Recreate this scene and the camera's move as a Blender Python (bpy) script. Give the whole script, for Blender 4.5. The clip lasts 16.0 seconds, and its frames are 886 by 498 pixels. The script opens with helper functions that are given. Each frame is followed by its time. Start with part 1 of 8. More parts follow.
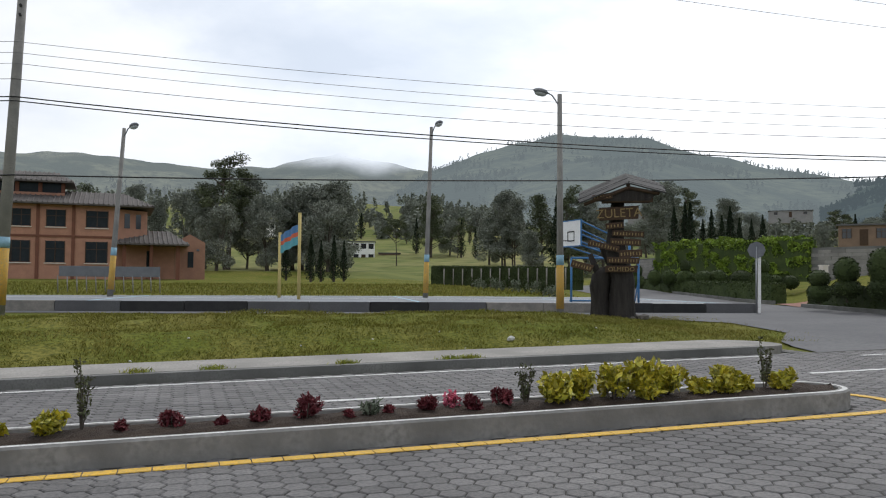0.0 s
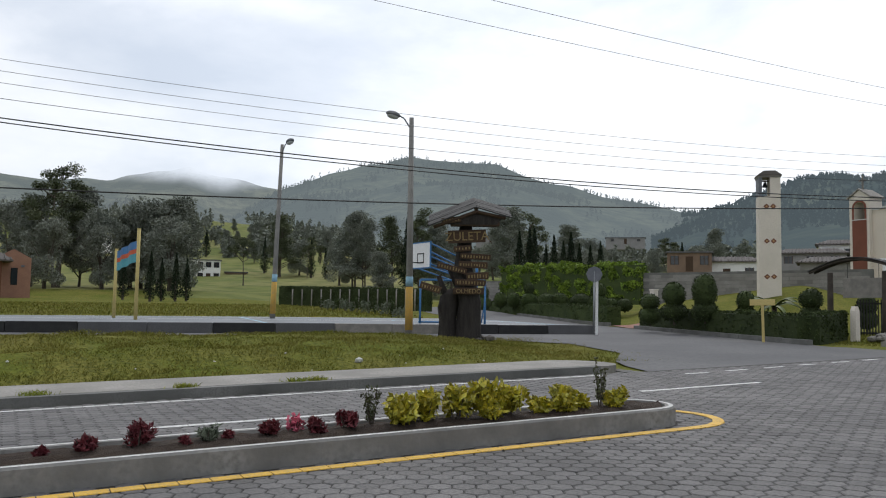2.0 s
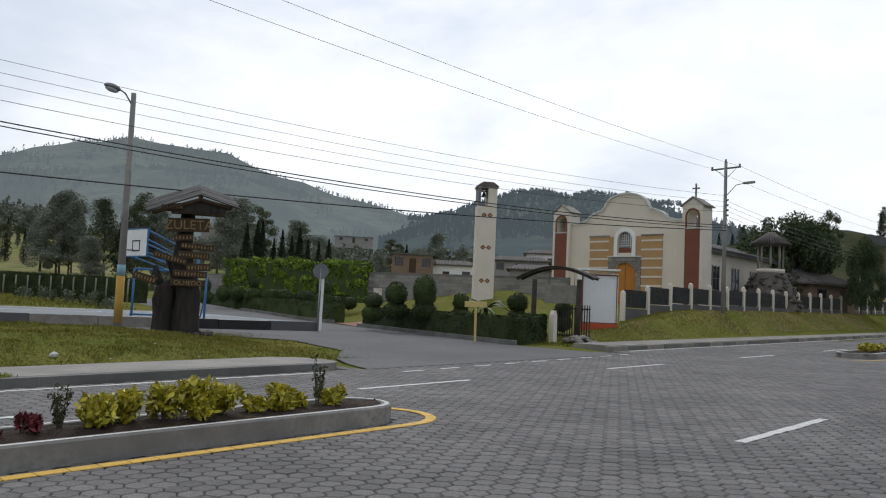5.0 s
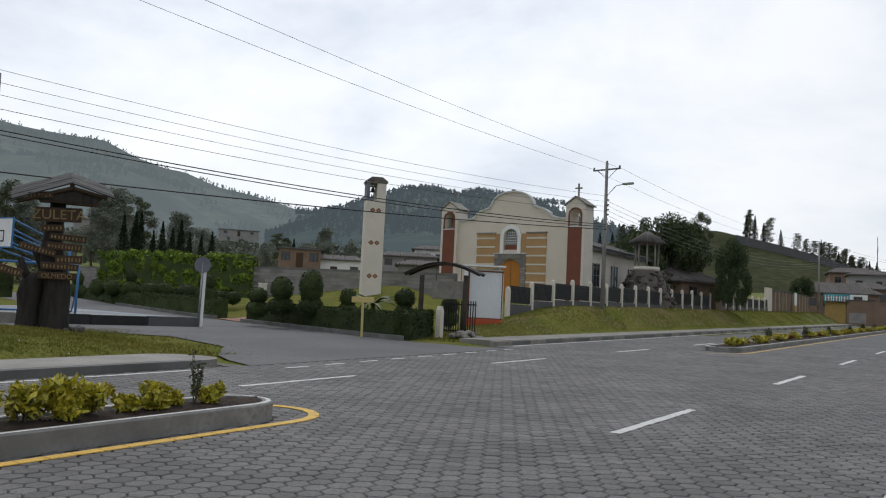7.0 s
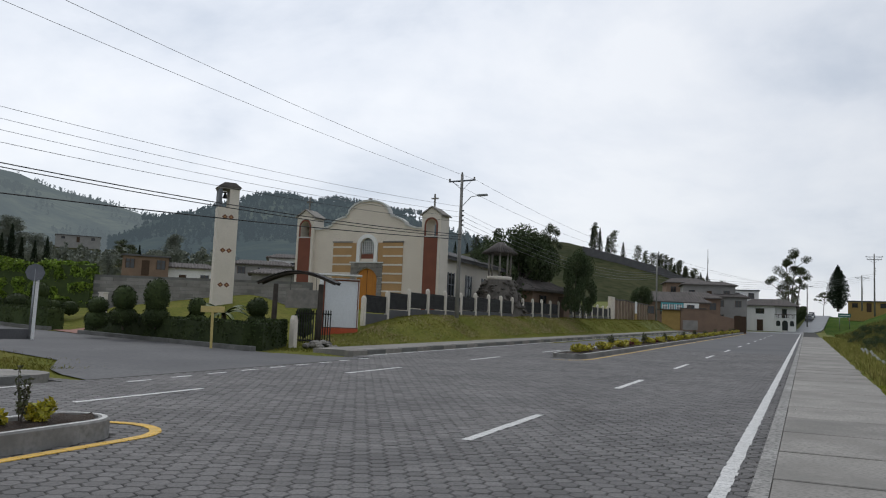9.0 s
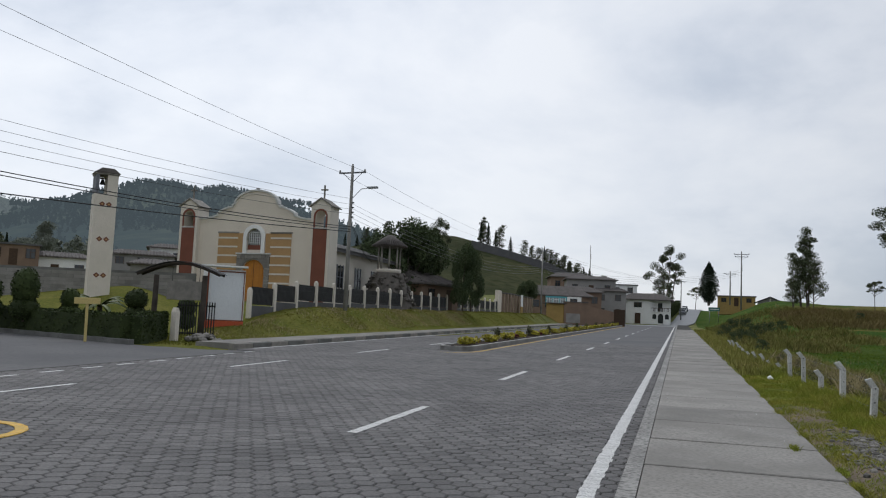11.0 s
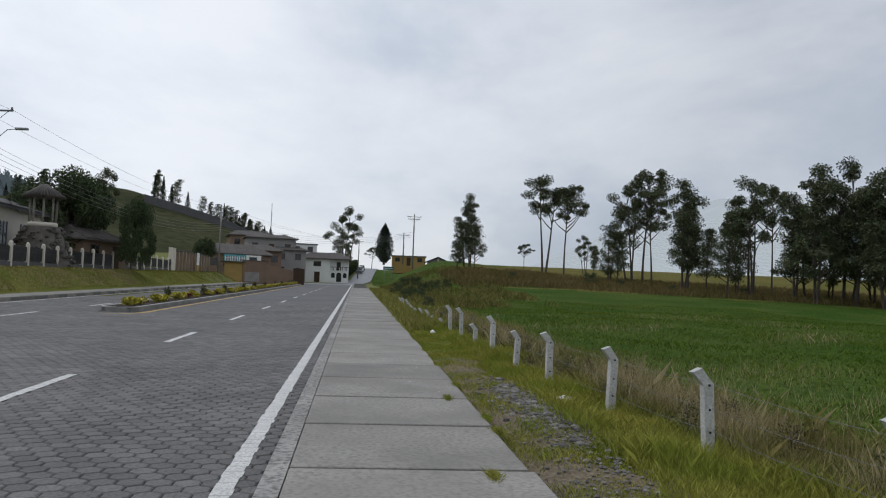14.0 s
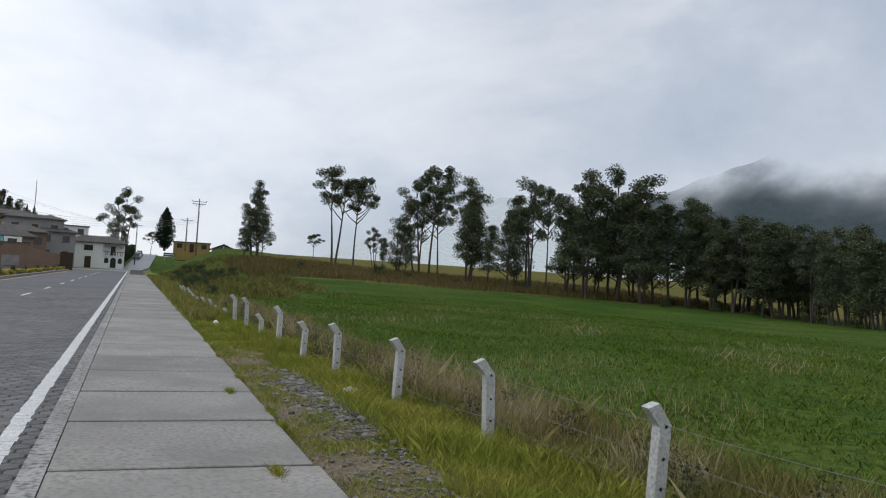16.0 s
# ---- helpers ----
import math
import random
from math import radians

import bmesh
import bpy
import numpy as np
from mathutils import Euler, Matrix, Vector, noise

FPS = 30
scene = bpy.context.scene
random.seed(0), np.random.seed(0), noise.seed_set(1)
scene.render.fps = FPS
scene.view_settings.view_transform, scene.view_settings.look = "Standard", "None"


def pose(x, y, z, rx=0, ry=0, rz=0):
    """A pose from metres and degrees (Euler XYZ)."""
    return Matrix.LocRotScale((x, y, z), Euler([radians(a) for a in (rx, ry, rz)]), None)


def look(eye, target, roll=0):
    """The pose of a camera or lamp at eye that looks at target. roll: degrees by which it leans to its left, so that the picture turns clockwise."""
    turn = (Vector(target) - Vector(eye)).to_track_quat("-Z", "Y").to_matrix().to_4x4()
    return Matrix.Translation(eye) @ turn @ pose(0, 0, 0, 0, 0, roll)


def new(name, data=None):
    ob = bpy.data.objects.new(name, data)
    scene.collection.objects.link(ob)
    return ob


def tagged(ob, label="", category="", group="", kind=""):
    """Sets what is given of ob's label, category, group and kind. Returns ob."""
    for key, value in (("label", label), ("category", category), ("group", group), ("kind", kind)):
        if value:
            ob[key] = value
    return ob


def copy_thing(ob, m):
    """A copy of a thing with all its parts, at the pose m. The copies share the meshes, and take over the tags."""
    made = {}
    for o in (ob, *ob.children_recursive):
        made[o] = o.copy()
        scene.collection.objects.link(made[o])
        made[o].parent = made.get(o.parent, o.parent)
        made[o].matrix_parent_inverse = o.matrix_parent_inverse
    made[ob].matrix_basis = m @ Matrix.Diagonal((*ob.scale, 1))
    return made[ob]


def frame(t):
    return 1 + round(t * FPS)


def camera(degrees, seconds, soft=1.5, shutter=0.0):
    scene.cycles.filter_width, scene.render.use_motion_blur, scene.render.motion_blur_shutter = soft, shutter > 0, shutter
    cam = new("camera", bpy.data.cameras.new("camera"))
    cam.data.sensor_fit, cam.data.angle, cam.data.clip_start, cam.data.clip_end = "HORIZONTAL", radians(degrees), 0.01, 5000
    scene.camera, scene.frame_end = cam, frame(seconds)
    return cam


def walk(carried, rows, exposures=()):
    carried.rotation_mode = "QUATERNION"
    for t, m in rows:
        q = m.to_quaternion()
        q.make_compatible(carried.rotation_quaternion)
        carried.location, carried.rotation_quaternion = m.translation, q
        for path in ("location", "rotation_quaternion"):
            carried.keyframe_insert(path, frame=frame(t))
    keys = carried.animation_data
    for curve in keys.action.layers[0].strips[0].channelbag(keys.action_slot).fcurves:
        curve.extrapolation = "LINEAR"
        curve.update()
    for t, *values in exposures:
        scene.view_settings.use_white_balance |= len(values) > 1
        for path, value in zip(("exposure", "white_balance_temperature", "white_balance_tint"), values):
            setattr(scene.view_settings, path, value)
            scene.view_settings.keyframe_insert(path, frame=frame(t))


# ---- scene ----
cam = camera(57.58, 16.0, soft=1.1)
PATH = (
    (0.0, pose(-0.370, -0.087, 1.75, 92.36, -0.48, -17.91)),
    (0.5, pose(-0.358, -0.068, 1.75, 92.71, -0.82, -21.15)),
    (1.0, pose(-0.346, -0.061, 1.75, 93.28, -1.04, -24.00)),
    (1.5, pose(-0.338, -0.063, 1.75, 93.82, -1.00, -26.60)),
    (2.0, pose(-0.326, -0.066, 1.75, 93.98, -0.89, -28.52)),
    (2.5, pose(-0.267, -0.043, 1.75, 94.36, -1.83, -32.05)),
    (3.0, pose(-0.238, 0.032, 1.75, 94.18, -2.28, -35.94)),
    (3.5, pose(-0.211, 0.101, 1.75, 93.94, -1.52, -40.21)),
    (4.0, pose(-0.180, 0.114, 1.75, 94.05, -1.81, -43.20)),
    (6.5, pose(-0.074, 0.130, 1.75, 94.39, -2.90, -53.76)),
    (7.0, pose(-0.066, 0.119, 1.75, 94.39, -2.78, -55.73)),
    (7.5, pose(-0.060, 0.122, 1.75, 94.61, -2.68, -57.74)),
    (8.0, pose(-0.031, 0.120, 1.75, 94.94, -2.54, -60.29)),
    (8.5, pose(-0.001, 0.113, 1.75, 95.22, -2.48, -63.42)),
    (11.0, pose(-0.027, 0.071, 1.75, 95.32, -2.47, -73.73)),
    (11.5, pose(0.035, 0.039, 1.75, 94.80, -2.85, -77.23)),
    (12.0, pose(0.135, 0.001, 1.75, 94.83, -3.40, -80.96)),
    (12.5, pose(0.195, -0.033, 1.75, 94.83, -3.49, -83.38)),
    (13.0, pose(0.225, -0.080, 1.75, 94.73, -3.09, -86.19)),
    (13.5, pose(0.290, -0.069, 1.75, 94.03, -2.41, -92.45)),
    (14.0, pose(0.339, -0.075, 1.75, 93.30, -2.07, -96.11)),
    (14.5, pose(0.381, -0.075, 1.75, 93.17, -2.29, -99.59)),
    (15.0, pose(0.406, -0.074, 1.75, 93.61, -2.84, -103.41)),
    (15.5, pose(0.429, -0.085, 1.75, 93.59, -3.05, -107.64)),
    (16.0, pose(0.457, -0.082, 1.75, 93.31, -3.01, -111.06)),
)
walk(cam, PATH, ((0.0, 0.5, 6550, 10), (3.0, 0.33, 6500, 10), (7.0, 0.16, 6480, 10), (8.5, 0.06, 6420, 10), (11.0, 0.02, 6350, 10), (12.5, -0.03, 6350, 10), (14.0, 0.02, 6330, 10), (16.0, 0.2, 6300, 10)))

# ---- world, sun ----
world = bpy.data.worlds.new("world")
scene.world = world
world.use_nodes = True
SUN_EL, SUN_AZ = 52.0, 36.0


def build_world():
    nt = world.node_tree
    n, l = nt.nodes, nt.links
    n.clear()
    out = n.new("ShaderNodeOutputWorld")
    bg = n.new("ShaderNodeBackground")
    sky = n.new("ShaderNodeTexSky")
    sky.sky_type, sky.sun_disc = "NISHITA", False
    sky.sun_elevation, sky.sun_rotation = radians(SUN_EL), radians(SUN_AZ)
    sky_dim = n.new("ShaderNodeMix")
    sky_dim.data_type = "RGBA"
    tc = n.new("ShaderNodeTexCoord")
    mp = n.new("ShaderNodeMapping")
    mp.inputs["Location"].default_value, mp.inputs["Scale"].default_value = (8.2, 5.9, 2.3), (1.0, 1.0, 2.1)
    l.new(tc.outputs["Generated"], mp.inputs["Vector"])
    big = n.new("ShaderNodeTexNoise")
    big.inputs["Scale"].default_value, big.inputs["Detail"].default_value, big.inputs["Roughness"].default_value = 2.2, 9.0, 0.54
    big.inputs["Distortion"].default_value = 0.2
    l.new(mp.outputs["Vector"], big.inputs["Vector"])
    ramp = n.new("ShaderNodeValToRGB")
    e = ramp.color_ramp.elements
    e[0].position, e[0].color = 0.33, (5.3, 5.85, 6.7, 1)
    e[1].position, e[1].color = 0.63, (8.8, 8.95, 9.2, 1)
    for at_, shade in ((0.43, (6.3, 6.75, 7.45, 1)), (0.52, (7.7, 8.0, 8.5, 1))):
        m = ramp.color_ramp.elements.new(at_)
        m.color = shade
    l.new(big.outputs["Fac"], ramp.inputs["Fac"])
    # brighter cloud round the hidden sun
    sun_dir = n.new("ShaderNodeVectorMath")
    sun_dir.operation = "DOT_PRODUCT"
    el, az = radians(SUN_EL - 22), radians(SUN_AZ + 12)
    sun_dir.inputs[1].default_value = (math.cos(el) * math.sin(az), math.cos(el) * math.cos(az), math.sin(el))
    l.new(tc.outputs["Generated"], sun_dir.inputs[0])
    glow = n.new("ShaderNodeMapRange")
    glow.inputs["From Min"].default_value, glow.inputs["From Max"].default_value = 0.45, 1.0
    glow.inputs["To Min"].default_value, glow.inputs["To Max"].default_value = 0.89, 1.25
    l.new(sun_dir.outputs["Value"], glow.inputs["Value"])
    mul = n.new("ShaderNodeVectorMath")
    mul.operation = "SCALE"
    l.new(ramp.outputs["Color"], mul.inputs[0])
    l.new(glow.outputs["Result"], mul.inputs["Scale"])
    sky_dim.inputs[0].default_value = 0.88
    l.new(sky.outputs["Color"], sky_dim.inputs[6])
    l.new(mul.outputs["Vector"], sky_dim.inputs[7])
    l.new(sky_dim.outputs[2], bg.inputs["Color"])
    bg.inputs["Strength"].default_value = 0.09
    l.new(bg.outputs["Background"], out.inputs["Surface"])


build_world()
sun = new("sun", bpy.data.lights.new("sun", "SUN"))
sun.data.energy, sun.data.angle, sun.data.color = 0.8, radians(14), (1.0, 0.97, 0.92)
sun.matrix_world = look((0, 0, 0), (-math.sin(radians(SUN_AZ)) * math.cos(radians(SUN_EL)), -math.cos(radians(SUN_AZ)) * math.cos(radians(SUN_EL)), -math.sin(radians(SUN_EL))))
scene.view_settings.exposure = 0.0


# ---- materials ----
def mat(name, c1, c2=None, scale=2.0, fine=40.0, rough=0.85, bump=0.15, metal=0.0, c3=None, spread=(0.35, 0.65), rnd=0.0, spec=0.3, stretch=(1, 1, 1), emit=0.0, bumpd=0.02):
    """Two scales of noise between c1 and c2 (fine grain and stains toward c3), with bump."""
    m = bpy.data.materials.new(name)
    m.use_nodes = True
    n, l = m.node_tree.nodes, m.node_tree.links
    b = n["Principled BSDF"]
    b.inputs["Roughness"].default_value, b.inputs["Metallic"].default_value = rough, metal
    b.inputs["Specular IOR Level"].default_value = spec
    c2 = c2 or tuple(v * 0.8 for v in c1)
    c3 = c3 or tuple((p + q) / 2 * 0.8 for p, q in zip(c1, c2))
    geo = n.new("ShaderNodeNewGeometry")
    mp = n.new("ShaderNodeMapping")
    mp.inputs["Scale"].default_value = stretch
    l.new(geo.outputs["Position"], mp.inputs["Vector"])
    t1 = n.new("ShaderNodeTexNoise")
    t1.inputs["Scale"].default_value, t1.inputs["Detail"].default_value = scale, 6.0
    t2 = n.new("ShaderNodeTexNoise")
    t2.inputs["Scale"].default_value, t2.inputs["Detail"].default_value = fine, 4.0
    for t in (t1, t2):
        l.new(mp.outputs["Vector"], t.inputs["Vector"])
    r1 = n.new("ShaderNodeMapRange")
    r1.inputs["From Min"].default_value, r1.inputs["From Max"].default_value = spread
    l.new(t1.outputs["Fac"], r1.inputs["Value"])
    x1 = n.new("ShaderNodeMix")
    x1.data_type = "RGBA"
    x1.inputs[6].default_value, x1.inputs[7].default_value = (*c1, 1), (*c2, 1)
    l.new(r1.outputs["Result"], x1.inputs[0])
    r2 = n.new("ShaderNodeMapRange")
    r2.inputs["From Min"].default_value, r2.inputs["From Max"].default_value = 0.42, 0.72
    l.new(t2.outputs["Fac"], r2.inputs["Value"])
    x2 = n.new("ShaderNodeMix")
    x2.data_type = "RGBA"
    x2.inputs[7].default_value = (*c3, 1)
    l.new(x1.outputs[2], x2.inputs[6])
    l.new(r2.outputs["Result"], x2.inputs[0])
    col = x2.outputs[2]
    if rnd:
        info = n.new("ShaderNodeObjectInfo")
        isl = n.new("ShaderNodeNewGeometry")
        add = n.new("ShaderNodeMath")
        add.operation = "ADD"
        l.new(info.outputs["Random"], add.inputs[0])
        l.new(isl.outputs["Random Per Island"], add.inputs[1])
        fr = n.new("ShaderNodeMath")
        fr.operation = "FRACT"
        l.new(add.outputs[0], fr.inputs[0])
        rr = n.new("ShaderNodeMapRange")
        rr.inputs["To Min"].default_value, rr.inputs["To Max"].default_value = 1 - rnd, 1 + rnd
        l.new(fr.outputs[0], rr.inputs["Value"])
        sc = n.new("ShaderNodeVectorMath")
        sc.operation = "SCALE"
        l.new(col, sc.inputs[0])
        l.new(rr.outputs["Result"], sc.inputs["Scale"])
        col = sc.outputs["Vector"]
    l.new(col, b.inputs["Base Color"])
    if bump:
        bp = n.new("ShaderNodeBump")
        bp.inputs["Strength"].default_value, bp.inputs["Distance"].default_value = bump, bumpd
        l.new(t2.outputs["Fac"], bp.inputs["Height"])
        l.new(bp.outputs["Normal"], b.inputs["Normal"])
    if emit:
        l.new(col, b.inputs["Emission Color"])
        b.inputs["Emission Strength"].default_value = emit
    return m


M = {}
M["paver"] = mat("paver", (0.122, 0.117, 0.116), (0.176, 0.169, 0.165), 0.5, 30, 0.72, 0.45, rnd=0.2, c3=(0.09, 0.09, 0.09), spec=0.25)
M["roadbed"] = mat("roadbed", (0.03, 0.03, 0.028), (0.055, 0.052, 0.045), 1.0, 25, 0.85, 0.3)
M["roadfar"] = mat("roadfar", (0.115, 0.115, 0.12), (0.15, 0.15, 0.152), 0.35, 9, 0.85, 0.3, spec=0.2)
M["concrete"] = mat("concrete", (0.34, 0.33, 0.31), (0.27, 0.265, 0.25), 1.1, 35, 0.8, 0.25, c3=(0.23, 0.22, 0.2))
M["kerb"] = mat("kerb", (0.21, 0.21, 0.2), (0.11, 0.11, 0.105), 0.9, 28, 0.82, 0.3, c3=(0.13, 0.13, 0.12))
M["kerbwhite"] = mat("kerbwhite", (0.72, 0.72, 0.7), (0.55, 0.55, 0.53), 3, 30, 0.7, 0.2, c3=(0.4, 0.4, 0.38))
M["paintwhite"] = mat("paintwhite", (0.74, 0.74, 0.72), (0.62, 0.62, 0.6), 4, 40, 0.65, 0.2, c3=(0.38, 0.38, 0.38))
M["paintyellow"] = mat("paintyellow", (0.78, 0.47, 0.06), (0.66, 0.4, 0.06), 4, 40, 0.65, 0.2, c3=(0.4, 0.29, 0.12))
M["soil"] = mat("soil", (0.035, 0.024, 0.018), (0.06, 0.042, 0.03), 6, 60, 0.95, 0.8, bumpd=0.05)
M["grass"] = mat("grass", (0.125, 0.145, 0.026), (0.2, 0.185, 0.05), 0.45, 9, 0.95, 0.8, c3=(0.06, 0.07, 0.018), bumpd=0.08, spec=0.03)
M["pasture"] = mat("pasture", (0.042, 0.09, 0.012), (0.09, 0.125, 0.024), 0.16, 5, 0.95, 0.9, c3=(0.022, 0.044, 0.009), bumpd=0.12, spec=0.03)
M["court"] = mat("court", (0.25, 0.265, 0.28), (0.17, 0.185, 0.2), 0.5, 12, 0.7, 0.1, spec=0.2)
M["cream"] = mat("cream", (0.8, 0.725, 0.63), (0.73, 0.66, 0.575), 0.8, 22, 0.85, 0.15, c3=(0.5, 0.44, 0.36))
M["white"] = mat("white", (0.88, 0.88, 0.87), (0.82, 0.82, 0.81), 1.0, 20, 0.8, 0.1, c3=(0.68, 0.68, 0.66))
M["brickred"] = mat("brickred", (0.5, 0.27, 0.185), (0.41, 0.215, 0.15), 1.5, 22, 0.88, 0.3)
M["rooftile"] = mat("rooftile", (0.145, 0.13, 0.122), (0.092, 0.084, 0.08), 1.3, 20, 0.85, 0.4, rnd=0.15)
M["pole"] = mat("pole", (0.3, 0.29, 0.27), (0.2, 0.195, 0.185), 1.5, 26, 0.85, 0.3)
M["wood"] = mat("wood", (0.052, 0.046, 0.042), (0.024, 0.021, 0.02), 3, 30, 0.9, 0.7, stretch=(3, 3, 0.5), bumpd=0.05)
M["leafdark"] = mat("leafdark", (0.045, 0.07, 0.028), (0.075, 0.1, 0.04), 0.8, 8, 0.75, 0.2, rnd=0.35)


# ---- helpers of this place ----
def smooth(a, b, v):
    u = min(1.0, max(0.0, (v - a) / (b - a)))
    return u * u * (3 - 2 * u)


def at(az, d, x0=0.0):
    """Plan position at a bearing (degrees from +y toward +x) and distance from the standing place x0."""
    return x0 + d * math.sin(radians(az)), d * math.cos(radians(az))


WEST, EAST = -0.37, 0.4


def part(name, bm, material, parent=None, label=""):
    me = bpy.data.meshes.new(name)
    bm.to_mesh(me)
    bm.free()
    me.materials.append(material)
    ob = new(name, me)
    ob.parent = parent
    if label:
        ob["label"] = label
    return ob


def group_of(name, m, label, category, group="", kind=""):
    ob = new(name)
    ob.empty_display_size = 0.2
    ob.matrix_world = m
    return tagged(ob, label, category, group, kind)


def mesh_part(name, verts, faces, material, parent=None, label=""):
    me = bpy.data.meshes.new(name)
    me.from_pydata([tuple(v) for v in verts], [], faces)
    me.update()
    me.materials.append(material)
    ob = new(name, me)
    ob.parent = parent
    if label:
        ob["label"] = label
    return ob


def box(bm, x0, x1, y0, y1, z0, z1, bev=0.0):
    g = bmesh.ops.create_cube(bm, size=1.0)
    vs = g["verts"]
    bmesh.ops.scale(bm, vec=(x1 - x0, y1 - y0, z1 - z0), verts=vs)
    bmesh.ops.translate(bm, vec=((x0 + x1) / 2, (y0 + y1) / 2, (z0 + z1) / 2), verts=vs)
    if bev:
        es = list({e for v in vs for e in v.link_edges})
        bmesh.ops.bevel(bm, geom=es, offset=bev, segments=2, affect="EDGES", profile=0.5)
    return vs


def boxed(x0, x1, y0, y1, z0, z1, bev=0.0):
    bm = bmesh.new()
    box(bm, x0, x1, y0, y1, z0, z1, bev)
    return bm


def cone(bm, p, q, r0, r1, seg=10, caps=True):
    """A tapered tube from p to q."""
    p, q = Vector(p), Vector(q)
    m = Matrix.Translation((p + q) / 2) @ (q - p).to_track_quat("Z", "Y").to_matrix().to_4x4()
    return bmesh.ops.create_cone(bm, cap_ends=caps, segments=seg, radius1=r0, radius2=max(r1, 1e-4), depth=(q - p).length, matrix=m)["verts"]


def tube(p, q, r0, r1=None, seg=10):
    bm = bmesh.new()
    cone(bm, p, q, r0, r0 if r1 is None else r1, seg)
    for f in bm.faces:
        f.smooth = len(f.verts) == 4
    return bm


def prism(pts, z0, z1, axis="z"):
    """An upright prism over a plan outline; axis x or y turns it so that the outline stands in that plane."""
    bm = bmesh.new()
    def place(u, v, w):
        return (u, v, w) if axis == "z" else ((w, u, v) if axis == "x" else (u, w, v))
    lo = [bm.verts.new(place(u, v, z0)) for u, v in pts]
    hi = [bm.verts.new(place(u, v, z1)) for u, v in pts]
    k = len(pts)
    bm.faces.new(lo[::-1])
    bm.faces.new(hi)
    for i in range(k):
        bm.faces.new((lo[i], lo[(i + 1) % k], hi[(i + 1) % k], hi[i]))
    bmesh.ops.recalc_face_normals(bm, faces=bm.faces)
    return bm


# ---- ground ----
def street(x):
    """Height of the street along its length: a steady climb, steeper past the last houses."""
    return 0.02 * x if x < 170 else 3.4 + 0.02 * (x - 170) + 0.0009 * min(x - 170, 45) ** 2 + max(0, min(x, 250) - 215) * 0.07


def height(x, y):
    s = street(max(-80, min(x, 300)))
    if y >= 16.4:
        lev = 0.5 + max(0.0, 0.02 * (x - 25)) if x < 200 else s
        z = s + (lev - s) * smooth(16.4, 26, y)
        # grass mound between the street and the court
        lump = (1 - smooth(9, 16, x)) * (1 - smooth(26, 30, y)) + smooth(30, 40, x) * (1 - smooth(22, 26, y))
        z += 0.42 * smooth(16.5, 20, y) * (1 - smooth(22.5, 27, y)) * (1 - smooth(9, 16, x))
        z += (0.13 * noise.noise((x * 0.55, y * 0.8, 8)) + 0.06 * noise.noise((x * 1.7, y * 2.1, 9))) * lump * smooth(16.9, 18.2, y)
        # bank with the fence on top
        z += 1.5 * smooth(17.0, 20.2, y) * smooth(27 + max(0, y - 20) * 0.55, 44 + max(0, y - 20) * 0.35, x) * (1 - smooth(121, 131, x)) * (1 - 0.5 * smooth(30, 60, y))
        # playing field behind the court, and the slope beyond
        az = math.degrees(math.atan2(x, y))
        far = max(0.0, math.hypot(x, y) - 52) * (1 - smooth(40, 60, x) * (1 - smooth(21.5, 30, y)))
        z += 0.45 * smooth(44, 48, y) * (1 - smooth(24, 32, x)) + 0.022 * min(far, 70)
        # garden lawn climbing to the block wall
        reach = math.hypot(x, y)
        z += 1.1 * smooth(45, 57, reach) * (1 - smooth(60, 74, reach)) * smooth(41, 44, az) * (1 - smooth(52, 56, az))
        far = max(0.0, far - 70)
        z += 0.06 * min(far, 68 + 132 * smooth(46, 56, az) - 150 * smooth(72, 80, az)) + 0.1 * max(0.0, far - 200) * smooth(46, 56, az) * (1 - smooth(60, 72, az))
        # steeper fields higher up the valley side
        z += 0.125 * min(max(0.0, far - 68), 360) * (1 - 0.62 * smooth(16, 30, az)) * (1 - smooth(40, 56, az)) * (1 + 0.12 * noise.noise((x * 0.012, y * 0.012, 3)))
        return z
    if y <= -1.5:
        z = s + 0.02 + 0.09 * smooth(-1.5, -2.0, y) - 0.05 * smooth(-2, -5, y) + 0.035 * max(0.0, x - 52) * smooth(-4, -16, y + 8 * smooth(150, 200, x)) * (1 - smooth(190, 260, x))
        z -= 0.3 * smooth(146, 156, x) * smooth(-15, -10, y)
        # low bank along the upper pavement
        z += 1.5 * smooth(70, 130, x) * smooth(-3.5, -9, y) * (1 - smooth(175, 190, x)) * (1 - 0.6 * smooth(-18, -34, y))
        return z + 0.05 * noise.noise((x * 0.3, y * 0.3, 0))
    return s - 0.06
M["red"] = mat("red_paint", (0.23, 0.085, 0.055), (0.19, 0.072, 0.048), 1.5, 25, 0.8, 0.1)
M["ochre"] = mat("ochre_paint", (0.5, 0.31, 0.145), (0.44, 0.275, 0.13), 1.5, 25, 0.8, 0.1)
M["doorwood"] = mat("varnished_wood", (0.56, 0.23, 0.035), (0.46, 0.18, 0.03), 2, 30, 0.45, 0.15, stretch=(4, 4, 0.6))
M["stone"] = mat("grey_stone", (0.3, 0.28, 0.25), (0.2, 0.19, 0.175), 4, 30, 0.9, 0.5, rnd=0.2)
M["rock"] = mat("dark_rock", (0.15, 0.135, 0.12), (0.09, 0.083, 0.075), 3, 25, 0.95, 0.6, rnd=0.3)
M["gravel"] = mat("gravel", (0.25, 0.238, 0.22), (0.14, 0.132, 0.122), 3, 40, 0.95, 0.5, rnd=0.4)
